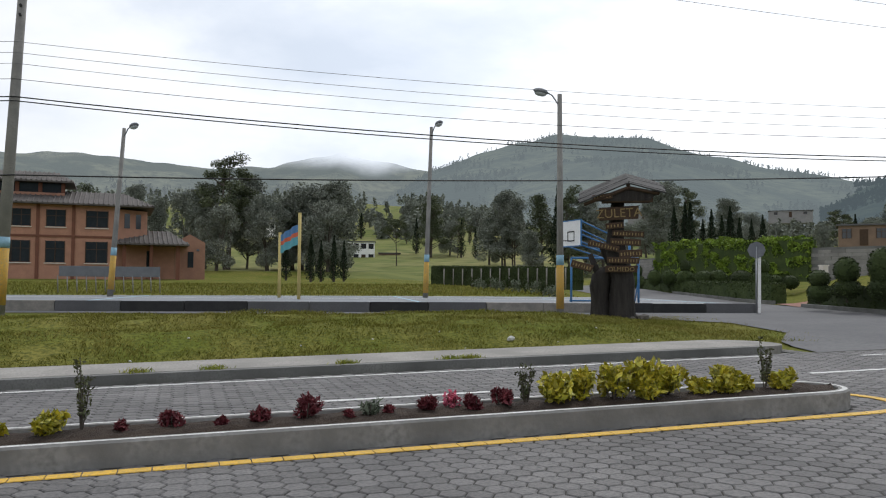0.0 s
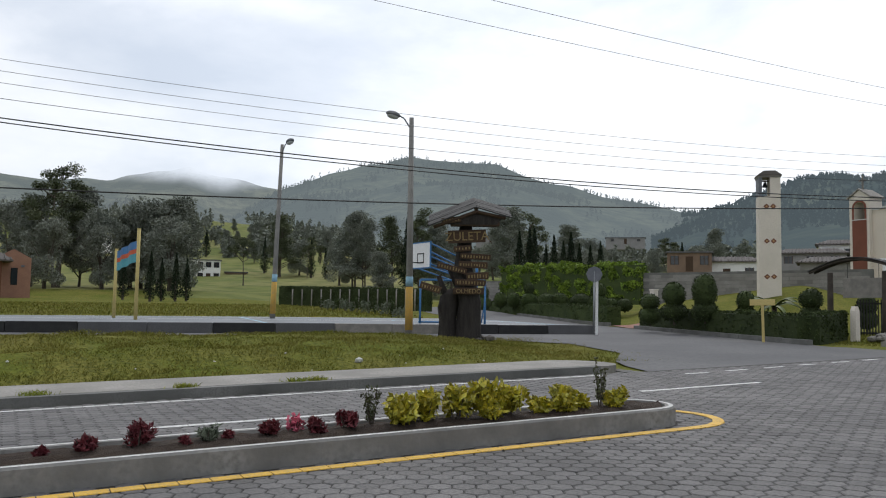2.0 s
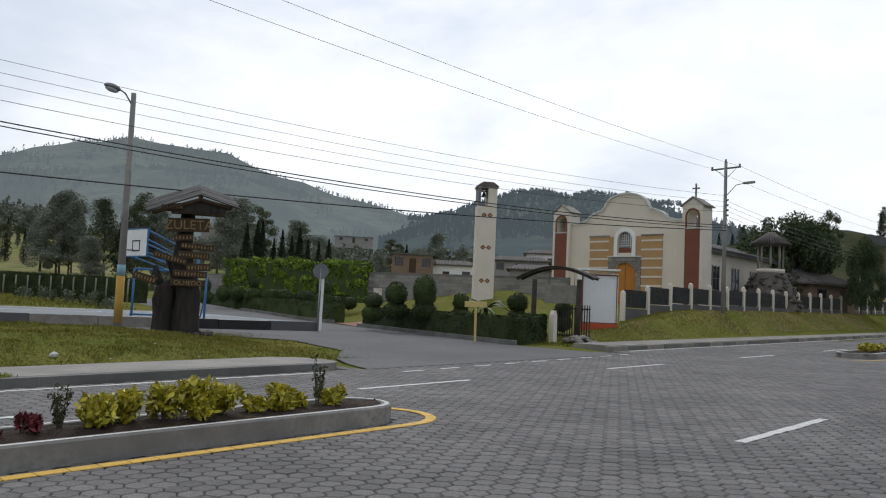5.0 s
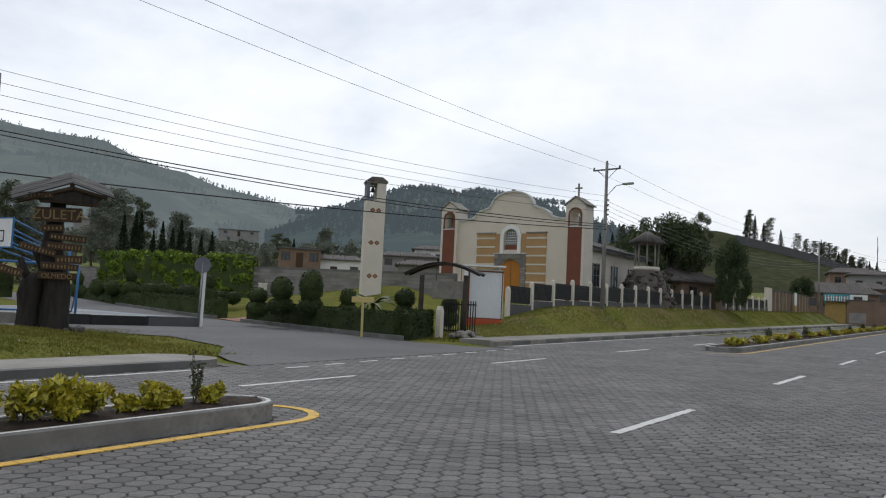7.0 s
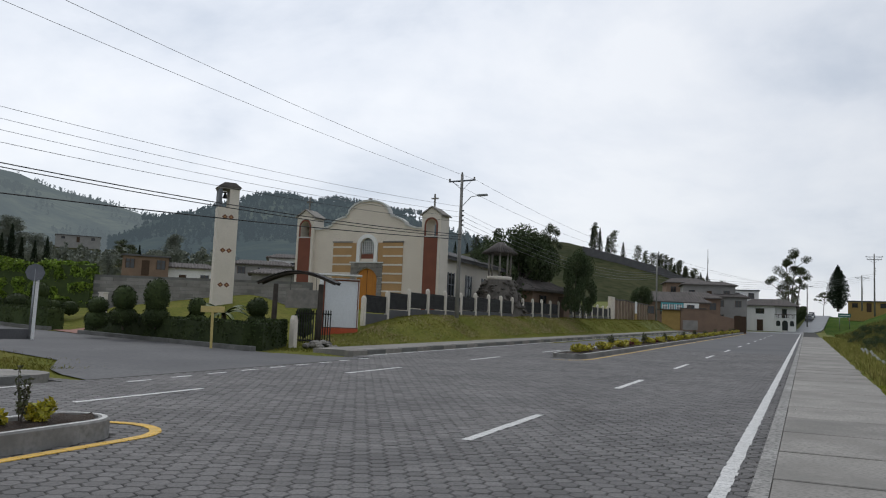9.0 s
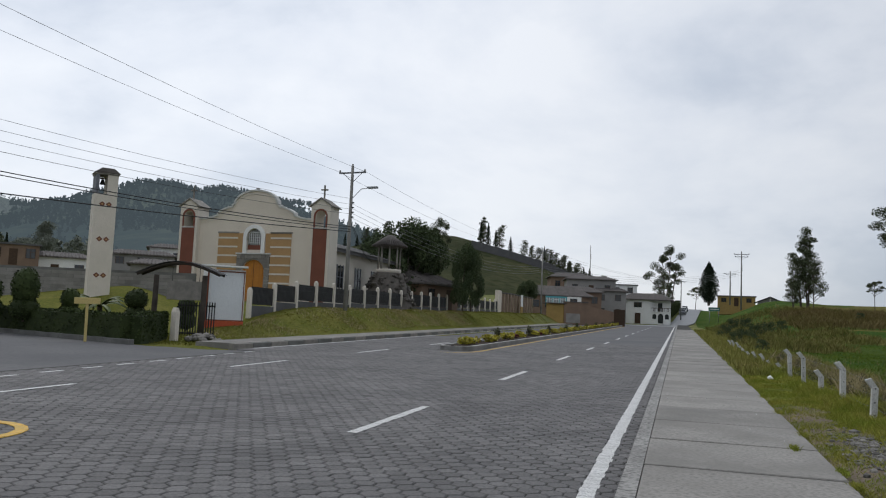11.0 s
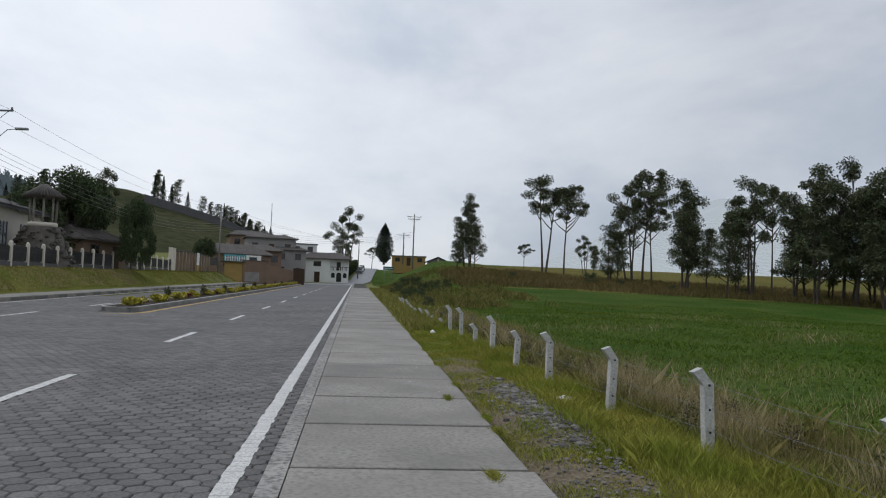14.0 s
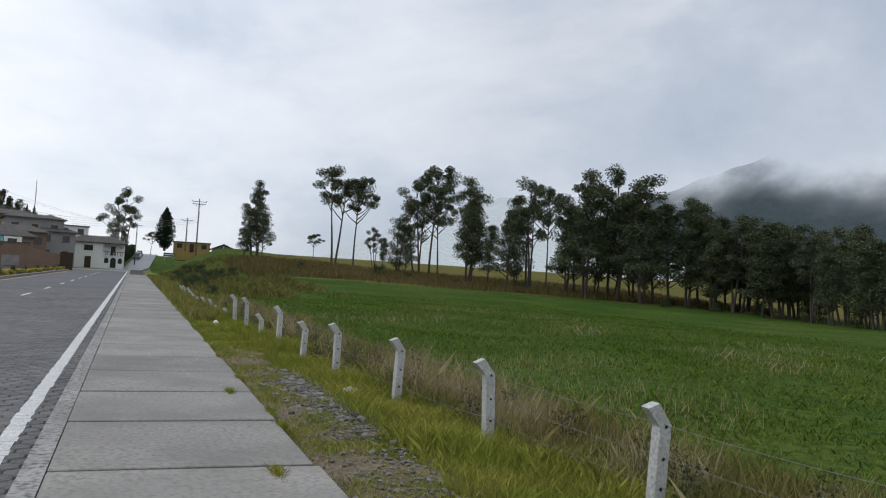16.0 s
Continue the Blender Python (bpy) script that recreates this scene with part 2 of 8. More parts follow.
M["black"] = mat("black_iron", (0.02, 0.02, 0.022), (0.035, 0.035, 0.035), 3, 30, 0.55, 0.1)
M["greybase"] = mat("grey_render", (0.13, 0.13, 0.135), (0.1, 0.1, 0.105), 1.2, 24, 0.85, 0.25)
M["block"] = mat("block_wall", (0.3, 0.29, 0.27), (0.22, 0.21, 0.2), 1.2, 24, 0.9, 0.3, rnd=0.15)
M["glass"] = mat("dark_window_glass", (0.02, 0.025, 0.03), (0.03, 0.035, 0.04), 2, 5, 0.08, 0.0, spec=0.6)
M["paleglass"] = mat("pale_window_glass", (0.25, 0.28, 0.3), (0.2, 0.22, 0.24), 2, 5, 0.1, 0.0, spec=0.6)
M["steel"] = mat("galvanised_steel", (0.36, 0.37, 0.38), (0.28, 0.29, 0.3), 4, 40, 0.45, 0.1, metal=0.7)
M["dimsteel"] = mat("dull_grey_metal", (0.2, 0.21, 0.23), (0.15, 0.16, 0.18), 3, 30, 0.55, 0.1, metal=0.3)
M["lamp"] = mat("lamp_glass", (0.5, 0.52, 0.53), (0.42, 0.44, 0.45), 4, 30, 0.2, 0.0)
M["blue"] = mat("blue_paint", (0.06, 0.2, 0.42), (0.05, 0.16, 0.34), 3, 30, 0.5, 0.1)
M["paleblue"] = mat("pale_blue_paint", (0.3, 0.5, 0.62), (0.25, 0.42, 0.52), 3, 30, 0.6, 0.1)
M["bandyellow"] = mat("yellow_band", (0.62, 0.36, 0.06), (0.5, 0.3, 0.06), 2, 26, 0.75, 0.2, c3=(0.36, 0.27, 0.12))
M["poleyellow"] = mat("faded_yellow_paint", (0.62, 0.5, 0.2), (0.55, 0.44, 0.18), 2, 26, 0.7, 0.2)
M["board"] = mat("sign_board", (0.085, 0.052, 0.032), (0.05, 0.032, 0.022), 4, 30, 0.8, 0.4, stretch=(1, 1, 4), rnd=0.15)
M["letter"] = mat("carved_yellow_letters", (0.3, 0.215, 0.1), (0.21, 0.15, 0.068), 5, 40, 0.8, 0.1)
M["orangered"] = mat("orange_red_paint", (0.6, 0.12, 0.05), (0.5, 0.1, 0.045), 2, 26, 0.7, 0.1)
M["paper"] = mat("white_board", (0.78, 0.81, 0.84), (0.72, 0.75, 0.78), 1, 20, 0.4, 0.03)
M["teal"] = mat("teal_paint", (0.1, 0.36, 0.42), (0.08, 0.3, 0.35), 2, 26, 0.7, 0.1)
M["mustard"] = mat("mustard_paint", (0.42, 0.29, 0.1), (0.35, 0.24, 0.085), 2, 20, 0.8, 0.1)
M["adobe"] = mat("brown_brick_wall", (0.26, 0.18, 0.13), (0.2, 0.14, 0.105), 0.8, 18, 0.9, 0.4)
M["redpath"] = mat("red_path", (0.3, 0.15, 0.11), (0.24, 0.12, 0.09), 2, 30, 0.85, 0.2)
M["wire"] = mat("black_cable", (0.015, 0.015, 0.017), (0.02, 0.02, 0.02), 2, 10, 0.6, 0.0)
M["thinwire"] = mat("grey_cable", (0.2, 0.2, 0.21), (0.16, 0.16, 0.17), 2, 10, 0.5, 0.0)
M["bark"] = mat("eucalyptus_bark", (0.125, 0.105, 0.085), (0.07, 0.06, 0.05), 2, 18, 0.9, 0.4, stretch=(2, 2, 0.5))
M["yellowleaf"] = mat("variegated_leaf", (0.34, 0.31, 0.025), (0.56, 0.44, 0.03), 9, 40, 0.45, 0.1, rnd=0.4, c3=(0.17, 0.21, 0.025), spec=0.5)
M["redleaf"] = mat("dark_red_leaf", (0.10, 0.018, 0.025), (0.16, 0.03, 0.035), 8, 40, 0.55, 0.1, rnd=0.4)
M["pinkleaf"] = mat("pink_flower", (0.6, 0.14, 0.2), (0.5, 0.1, 0.16), 8, 40, 0.6, 0.0, rnd=0.3)
M["greyleaf"] = mat("grey_green_leaf", (0.12, 0.15, 0.1), (0.16, 0.18, 0.13), 8, 40, 0.7, 0.1, rnd=0.3)
M["shrubleaf"] = mat("olive_leaf", (0.06, 0.075, 0.03), (0.1, 0.1, 0.045), 6, 40, 0.6, 0.1, rnd=0.4)
M["ivy"] = mat("ivy_leaf", (0.12, 0.2, 0.025), (0.26, 0.36, 0.045), 1.0, 14, 0.6, 0.1, rnd=0.45)
M["hedge"] = mat("hedge_leaf", (0.028, 0.045, 0.012), (0.048, 0.068, 0.018), 1.5, 14, 0.8, 0.2, rnd=0.35)
M["euc"] = mat("eucalyptus_leaf", (0.064, 0.08, 0.042), (0.104, 0.12, 0.058), 0.4, 5, 0.75, 0.1, rnd=0.3)
# grey-green leaf for distant trees, lightened so the colour holds the haze
M["euchazed"] = mat("haze_paled_leaf", (0.155, 0.175, 0.145), (0.23, 0.245, 0.2), 0.3, 4, 0.85, 0.1, rnd=0.25)
M["conifer"] = mat("conifer_needles", (0.012, 0.024, 0.011), (0.022, 0.036, 0.016), 0.6, 6, 0.85, 0.1, rnd=0.3)
M["palm"] = mat("palm_leaf", (0.07, 0.1, 0.03), (0.12, 0.15, 0.05), 3, 20, 0.6, 0.1, rnd=0.3)
M["drygrass"] = mat("dry_grass", (0.46, 0.385, 0.22), (0.35, 0.29, 0.16), 3, 20, 0.9, 0.0, rnd=0.35, spec=0.08)
M["blade"] = mat("grass_blades", (0.21, 0.27, 0.034), (0.38, 0.35, 0.08), 1.3, 10, 0.8, 0.0, rnd=0.4, spec=0.08)
M["blade2"] = mat("lawn_blades", (0.15, 0.165, 0.03), (0.25, 0.22, 0.06), 0.5, 6, 0.85, 0.0, rnd=0.4, spec=0.08)
M["bladedark"] = mat("pasture_blades", (0.075, 0.15, 0.016), (0.155, 0.195, 0.034), 0.2, 3, 0.85, 0.0, rnd=0.4, spec=0.08)
M["green_sign"] = mat("green_sign", (0.05, 0.17, 0.14), (0.05, 0.14, 0.12), 2, 20, 0.5, 0.0)
M["greywall"] = mat("grey_plaster", (0.32, 0.31, 0.3), (0.26, 0.255, 0.25), 0.8, 18, 0.88, 0.2)
M["weed"] = mat("weed_blades", (0.21, 0.23, 0.05), (0.32, 0.28, 0.1), 0.6, 8, 0.9, 0.0, rnd=0.4, spec=0.08)
M["rankweed"] = mat("rank_weed_blades", (0.13, 0.15, 0.035), (0.26, 0.22, 0.085), 0.7, 8, 0.9, 0.0, rnd=0.45, spec=0.06)
M["brownweed"] = mat("brown_weed_leaf", (0.085, 0.07, 0.042), (0.13, 0.105, 0.06), 3, 20, 0.9, 0.0, rnd=0.4)
M["hillgrass"] = mat("dull_hill_grass", (0.045, 0.05, 0.026), (0.078, 0.078, 0.04), 0.05, 0.4, 0.95, 0.7, c3=(0.03, 0.04, 0.018), bumpd=0.6, spec=0.02)
M["slopegrass"] = mat("slope_grass", (0.14, 0.165, 0.05), (0.24, 0.22, 0.1), 0.022, 0.25, 0.95, 0.6, c3=(0.09, 0.115, 0.04), bumpd=0.4, spec=0.03)
M["wetroad"] = mat("wet_road", (0.15, 0.155, 0.16), (0.19, 0.195, 0.2), 0.2, 5, 0.45, 0.2, spec=0.5)
M["kerbnear"] = mat("dirty_concrete", (0.38, 0.37, 0.35), (0.25, 0.243, 0.228), 0.9, 18, 0.85, 0.35, c3=(0.1, 0.1, 0.095))
M["dirt"] = mat("bare_earth", (0.17, 0.135, 0.1), (0.11, 0.092, 0.07), 1.2, 16, 0.95, 0.7, c3=(0.24, 0.2, 0.15), bumpd=0.04, spec=0.05)


def axis_steps(lo, hi, near, step, grow):
    """Grid lines, close together inside near, wider and wider outside."""
    v, out = near[0], []
    while v < near[1]:
        out.append(v)
        v += step
    out.append(near[1])
    for sign, start, end in ((-1, near[0], lo), (1, near[1], hi)):
        s, v = step, start
        while (v - end) * sign < 0:
            s *= grow
            v += sign * s
            out.append(v)
    return sorted(out)


M["woodfloor"] = mat("dry_meadow", (0.11, 0.115, 0.024), (0.165, 0.135, 0.04), 0.12, 3, 0.95, 0.8, c3=(0.08, 0.072, 0.024), bumpd=0.15, spec=0.03)


def build_ground():
    xs = axis_steps(-2200, 2200, (-20, 130), 1.0, 1.12)
    ys = axis_steps(-2200, 2200, (-50, 60), 0.8, 1.12)
    verts, faces, kinds = [], [], []
    for y in ys:
        for x in xs:
            verts.append((x, y, height(x, y)))
    w = len(xs)
    for j in range(len(ys) - 1):
        for i in range(w - 1):
            faces.append((j * w + i, j * w + i + 1, (j + 1) * w + i + 1, (j + 1) * w + i))
            far_meadow = math.hypot(xs[i], ys[j]) > 84 + 4 * math.sin(xs[i]) and math.degrees(math.atan2(-ys[j], xs[i])) > 9 + 2 * math.sin(xs[i] * 0.3)
            kinds.append((3 if far_meadow else 1) if ys[j] < -4.4 else (2 if math.hypot(xs[i], ys[j]) > 105 else 0))
    ob = mesh_part("ground", verts, faces, M["grass"])
    ob.data.materials.append(M["pasture"])
    ob.data.materials.append(M["slopegrass"])
    ob.data.materials.append(M["woodfloor"])
    ob.data.polygons.foreach_set("material_index", kinds)
    for p in ob.data.polygons:
        p.use_smooth = True
    return tagged(ob, "short rough green grass on gently rising ground", "grass", kind="structure")


build_ground()


def strip(name, y0, y1, xs, z0, z1, material, label, category, kind="structure", ends=True):
    """A long block that follows the street's climb, from z0 to z1 above it."""
    verts, faces = [], []
    for x in xs:
        s = street(x)
        verts += [(x, y0, s + z0), (x, y1, s + z0), (x, y1, s + z1), (x, y0, s + z1)]
    for i in range(len(xs) - 1):
        a, b = i * 4, i * 4 + 4
        for k in range(4):
            faces.append((a + k, b + k, b + (k + 1) % 4, a + (k + 1) % 4))
    if ends:
        faces += [(3, 2, 1, 0), tuple(len(verts) - 4 + k for k in range(4))]
    bm = bmesh.new()
    me = bpy.data.meshes.new(name)
    me.from_pydata(verts, [], faces)
    bm.from_mesh(me)
    bmesh.ops.recalc_face_normals(bm, faces=bm.faces)
    bm.to_mesh(me)
    bm.free()
    me.materials.append(material)
    ob = new(name, me)
    return tagged(ob, label, category, kind=kind) if label else ob


def xr(a, b, s=4.0):
    k = max(1, int(abs(b - a) / s))
    return [a + (b - a) * i / k for i in range(k + 1)]


road = strip("road", 0.3, 14.6, xr(-60, 150), -0.3, -0.012, M["roadbed"], "wide grey street of worn hexagonal concrete pavers", "road")
strip("road_far", 0.3, 14.6, xr(48, 150), -0.02, 0.0, M["roadfar"], "grey paved street running on to the houses", "road")


def bent(name, line, z0, z1, material, label, category, kind="structure"):
    """A band along the street given as rows of x, y0, y1 with its own bends."""
    verts, faces = [], []
    for x, y0, y1 in line:
        s = street(x)
        verts += [(x, y0, s + z0), (x, y1, s + z0), (x, y1, s + z1), (x, y0, s + z1)]
    for i in range(len(line) - 1):
        a, b = i * 4, i * 4 + 4
        for k in range(4):
            faces.append((a + k, b + k, b + (k + 1) % 4, a + (k + 1) % 4))
    faces += [(3, 2, 1, 0), tuple(len(verts) - 4 + k for k in range(4))]
    ob = mesh_part(name, verts, faces, material)
    bm = bmesh.new()
    bm.from_mesh(ob.data)
    bmesh.ops.recalc_face_normals(bm, faces=bm.faces)
    bm.to_mesh(ob.data)
    bm.free()
    return tagged(ob, label, category, kind=kind)


upper = []
for k in range(26):
    x = 150 + 6 * k
    y0 = 0.3 - 4.0 * smooth(160, 205, x) - 0.05 * max(0, x - 205)
    upper.append((x, y0, y0 + 14.3 - 9.2 * smooth(150, 174, x)))
bent("road_upper", upper, -0.3, 0.0, M["wetroad"], "narrow wet-looking street climbing past the last houses", "road")

# near pavement: kerb stones and slabs over a bed
pav = strip("pavement", -1.6, 0.42, xr(-60, 176), -0.2, 0.08, M["roadbed"], "long pavement of worn grey concrete slabs", "pavement")
kerb_n = strip("kerb_near", 0.425, 0.6, xr(-60, 176), -0.2, 0.15, M["kerbnear"], "low worn concrete kerb along the street", "kerb")


def slab(x0, x1, y0, y1, parent, name="slab", tilt=0.0):
    s0, s1 = street(x0), street(x1)
    bm = bmesh.new()
    e = 0.012
    lo = [(x0, y0, s0 + 0.06), (x1, y0, s1 + 0.06), (x1, y1, s1 + 0.06), (x0, y1, s0 + 0.06)]
    mid = [(x0, y0, s0 + 0.142), (x1, y0, s1 + 0.142), (x1, y1, s1 + 0.142), (x0, y1, s0 + 0.142)]
    top = [(x0 + e, y0 + e, s0 + 0.15 + tilt), (x1 - e, y0 + e, s1 + 0.15), (x1 - e, y1 - e, s1 + 0.15 - tilt), (x0 + e, y1 - e, s0 + 0.15)]
    v = [[bm.verts.new(p) for p in ring] for ring in (lo, mid, top)]
    for a in range(2):
        for i in range(4):
            bm.faces.new((v[a][i], v[a][(i + 1) % 4], v[a + 1][(i + 1) % 4], v[a + 1][i]))
    bm.faces.new(v[2])
    bmesh.ops.recalc_face_normals(bm, faces=bm.faces)
    return part(name, bm, M["slab"], parent)


M["slab"] = mat("slab_concrete", (0.32, 0.303, 0.278), (0.215, 0.205, 0.187), 0.9, 22, 0.85, 0.18, c3=(0.19, 0.182, 0.168), rnd=0.13)
rs = random.Random(4)
x = -9.0
while x < 110:
    g = rs.uniform(0.055, 0.09)
    slab(x + g / 2, x + 2.02 - g / 2, -1.62 + rs.uniform(-0.03, 0.03), 0.417 + rs.uniform(-0.006, 0.004), pav, tilt=rs.uniform(-0.006, 0.006))
    x += 2.02

# far pavements
fp = strip("pavement_north", 14.95, 16.75, xr(-60, 11.9), -0.2, 0.16, M["slab"], "grey concrete pavement beside the grass mound", "pavement")
strip("kerb_north", 14.72, 14.945, xr(-60, 11.9), -0.2, 0.155, M["kerb"], "stained grey concrete kerb", "kerb")


def tip(name, cx, cy, r, z0, z1, material, label, a0=-90, a1=90):
    pts = [(cx, cy)] + [(cx + r * math.cos(radians(a0 + (a1 - a0) * k / 14)), cy + r * math.sin(radians(a0 + (a1 - a0) * k / 14))) for k in range(15)]
    ob = part(name, prism(pts, street(cx) + z0, street(cx) + z1), material)
    return tagged(ob, label, "pavement", kind="structure")


tip("pavement_tip", 11.9, 15.74, 1.01, -0.2, 0.158, M["slab"], "rounded end of the concrete pavement")
strip("pavement_north_2", 15.9, 17.6, xr(26.8, 150), -0.2, 0.17, M["slab"], "grey concrete pavement below the grass bank", "pavement")
# its kerb is made of single painted stones
k2 = group_of("kerb_north_2", pose(0, 0, 0), "kerb of dark and light painted concrete stones", "kerb", kind="structure")
for i in range(86):
    a = 26.3 + i * 1.45
    ob = part("kerb_stone", boxed(a, a + 1.42, 15.68, 15.895, street(a) - 0.2, street(a) + 0.175, 0.012), M["kerb"] if i % 2 else M["stone"], k2)

# ---- side road and court ----
def sheet(name, outline, lift, material, label, category, step=1.0):
    """A draped sheet inside a plan outline."""
    xs = [p[0] for p in outline]
    ys = [p[1] for p in outline]
    bm = bmesh.new()
    bmv = [bm.verts.new((p[0], p[1], 0)) for p in outline]
    bm.faces.new(bmv)
    for lo, hi, ax in ((min(xs), max(xs), 0), (min(ys), max(ys), 1)):
        v = lo + step
        while v < hi:
            co = (v, 0, 0) if ax == 0 else (0, v, 0)
            no = (1, 0, 0) if ax == 0 else (0, 1, 0)
            bmesh.ops.bisect_plane(bm, geom=list(bm.verts) + list(bm.edges) + list(bm.faces), plane_co=co, plane_no=no)
            v += step
    for v in bm.verts:
        v.co.z = height(v.co.x, v.co.y) + lift
    for f in bm.faces:
        if f.normal.z < 0:
            f.normal_flip()
    return tagged(part(name, bm, material), label, category, kind="structure")


sheet("side_road", [(13.3, 14.6), (26.3, 14.6), (24.7, 18.0), (27.4, 26), (29.8, 33.5), (32, 40.5), (36.7, 56.5), (44, 75), (36, 75), (29, 52), (25, 38), (23.9, 29.3), (10.1, 31.3), (-4.5, 33.9), (-30, 38.5), (-30, 36.5), (-4.5, 32.2), (9, 28.6), (14.5, 26.2), (17.0, 22.5), (16.2, 19.0), (14.2, 16.9)], 0.03, M["roadfar"], "worn grey side road joining the street", "road", 1.5)

COURT = pose(23.4, 29.0, 0, 0, 0, 170.4)   # x along the near edge to the west, y away from the street is negative


def build_court():
    g = group_of("sports_court", COURT, "raised concrete sports court with pale painted lines", "court", kind="structure")
    part("slab", boxed(0.0, 48, -16, -0.3, 0.2, 0.9), M["court"], g)
    rs = random.Random(2)
    x = 0.0
    while x < 48:
        w = 2.4
        part("kerb_stone", boxed(x + 0.01, x + w - 0.01, -0.298, 0.0, 0.2, 0.93 + rs.uniform(-0.01, 0.01), 0.015), rs.choice((M["greybase"], M["stone"], M["black"], M["greybase"])), g)
        x += w
    for y0 in (-1.2, -8.0, -14.6):
        part("painted_line", boxed(1.0, 46, y0, y0 + 0.16, 0.895, 0.906), M["paintwhite"], g)
    for x0 in (1.0, 14.5, 28.0):
        part("painted_line", boxed(x0, x0 + 0.16, -14.4, -1.25, 0.895, 0.904), M["paleblue"], g)
    bm = bmesh.new()
    ring = [(5 + 2.4 * math.cos(a), -8 + 2.4 * math.sin(a), a) for a in np.linspace(0, 2 * math.pi, 33)[:-1]]
    inn = [bm.verts.new((px - 0.15 * math.cos(a), py - 0.15 * math.sin(a), 0.909)) for px, py, a in ring]
    out = [bm.verts.new((px, py, 0.909)) for px, py, a in ring]
    for i in range(32):
        bm.faces.new((inn[i], out[i], out[(i + 1) % 32], inn[(i + 1) % 32]))
    part("painted_circle", bm, M["paleblue"], g)


build_court()


# ---- medians ----
def capsule(x0, x1, yc, half, n=10, west_round=True):
    pts = [(x1 - half + half * math.cos(a), yc + half * math.sin(a)) for a in np.linspace(-math.pi / 2, math.pi / 2, n)]
    if west_round:
        pts += [(x0 + half + half * math.cos(a), yc + half * math.sin(a)) for a in np.linspace(math.pi / 2, 1.5 * math.pi, n)]
    else:
        pts += [(x0, yc + half), (x0, yc - half)]
    return pts


def dense(pts, step=3.0):
    out = []
    for (ax, ay), (bx, by) in zip(pts, pts[1:] + pts[:1]):
        k = max(1, int(math.hypot(bx - ax, by - ay) / step))
        out += [(ax + (bx - ax) * i / k, ay + (by - ay) * i / k) for i in range(k)]
    return out


def median(name, x0, x1, yc, half, w, h, west_round, label):
    g = group_of(name, pose(0, 0, 0), label, "median", kind="structure")
    outer = dense(capsule(x0, x1, yc, half, west_round=west_round))
    cx = lambda p: min(max(p[0], x0 + (half if west_round else 0)), x1 - half)
    def shrink(p, d):
        ox, oy = p[0] - cx(p), p[1] - yc
        r = math.hypot(ox, oy) or 1
        return p[0] - ox / r * d, p[1] - oy / r * d
    rings = [[(*p, street(p[0]) - 0.2) for p in outer], [(*p, street(p[0]) + h - 0.02) for p in outer],
             [(*shrink(p, 0.02), street(p[0]) + h) for p in outer], [(*shrink(p, w - 0.01), street(p[0]) + h) for p in outer], [(*shrink(p, w), street(p[0]) + h - 0.12) for p in outer]]
    k = len(outer)
    verts = [v for r in rings for v in r]
    faces = [(a * k + i, a * k + (i + 1) % k, (a + 1) * k + (i + 1) % k, (a + 1) * k + i) for a in range(4) for i in range(k)]
    ob = mesh_part("kerb", verts, faces, M["medkerb"], g, "smooth grey concrete kerb")
    # a worn white line on the front of the kerb's top
    verts, faces = [], []
    for i, p in enumerate(outer):
        for d in (0.03, w * 0.62):
            verts.append((*shrink(p, d), street(p[0]) + h + 0.004))
    faces = [(2 * i, 2 * ((i + 1) % k), 2 * ((i + 1) % k) + 1, 2 * i + 1) for i in range(k)]
    mesh_part("white_top", verts, faces, M["kerbwhite"], g, "worn white paint on the kerb top")
    # soil bed, slightly heaped
    bm = bmesh.new()
    nx = int((x1 - x0) / 0.12) if x1 - x0 < 30 else 260
    grid = []
    for i in range(nx + 1):
        x = x0 + w * 0.7 + (x1 - x0 - w * 1.4) * i / nx
        end = x1 - half
        hw = half - w * 0.8 if x < end else max(0.02, math.sqrt(max(0, (half - w * 0.8) ** 2 - (x - end) ** 2)))
        row = []
        for j in range(9):
            u = j / 4 - 1
            z = street(x) + h - 0.05 + 0.06 * (1 - u * u) + 0.035 * noise.noise((x * 5, u * 3, 3)) + 0.02 * noise.noise((x * 16, u * 9, 7))
            row.append(bm.verts.new((x, yc + hw * u, z)))
        grid.append(row)
    for i in range(nx):
        for j in range(8):
            bm.faces.new((grid[i][j], grid[i + 1][j], grid[i + 1][j + 1], grid[i][j + 1]))
    part("soil", bm, M["soil"], g, "dark heaped garden soil")


M["medkerb"] = mat("median_kerb", (0.3, 0.295, 0.28), (0.17, 0.167, 0.158), 1.6, 14, 0.8, 0.3, c3=(0.19, 0.187, 0.178))
median("median_1", -30, 8.15, 8.78, 0.58, 0.15, 0.24, False, "planted street median with a concrete kerb")
median("median_2", 32.8, 128, 9.2, 0.72, 0.16, 0.2, True, "long planted street median with a concrete kerb")


# ---- road paint ----
def paint(name, y0, y1, x0, x1, material, label, piece=0.195, lift=0.006, gap=0.008):
    verts, faces = [], []
    r = random.Random(int(x0 * 10 + y0 * 100))
    x = x0
    while x < x1:
        e = min(x + piece, x1)
        a, b = r.uniform(-0.012, 0.012), r.uniform(-0.012, 0.012)
        q = len(verts)
        verts += [(x + gap / 2, y0 + a, street(x) + lift), (e - gap / 2, y0 + a, street(e) + lift), (e - gap / 2, y1 + b, street(e) + lift), (x + gap / 2, y1 + b, street(x) + lift)]
        faces.append((q, q + 1, q + 2, q + 3))
        x = e
    return tagged(mesh_part(name, verts, faces, material), label, "road marking", kind="structure")


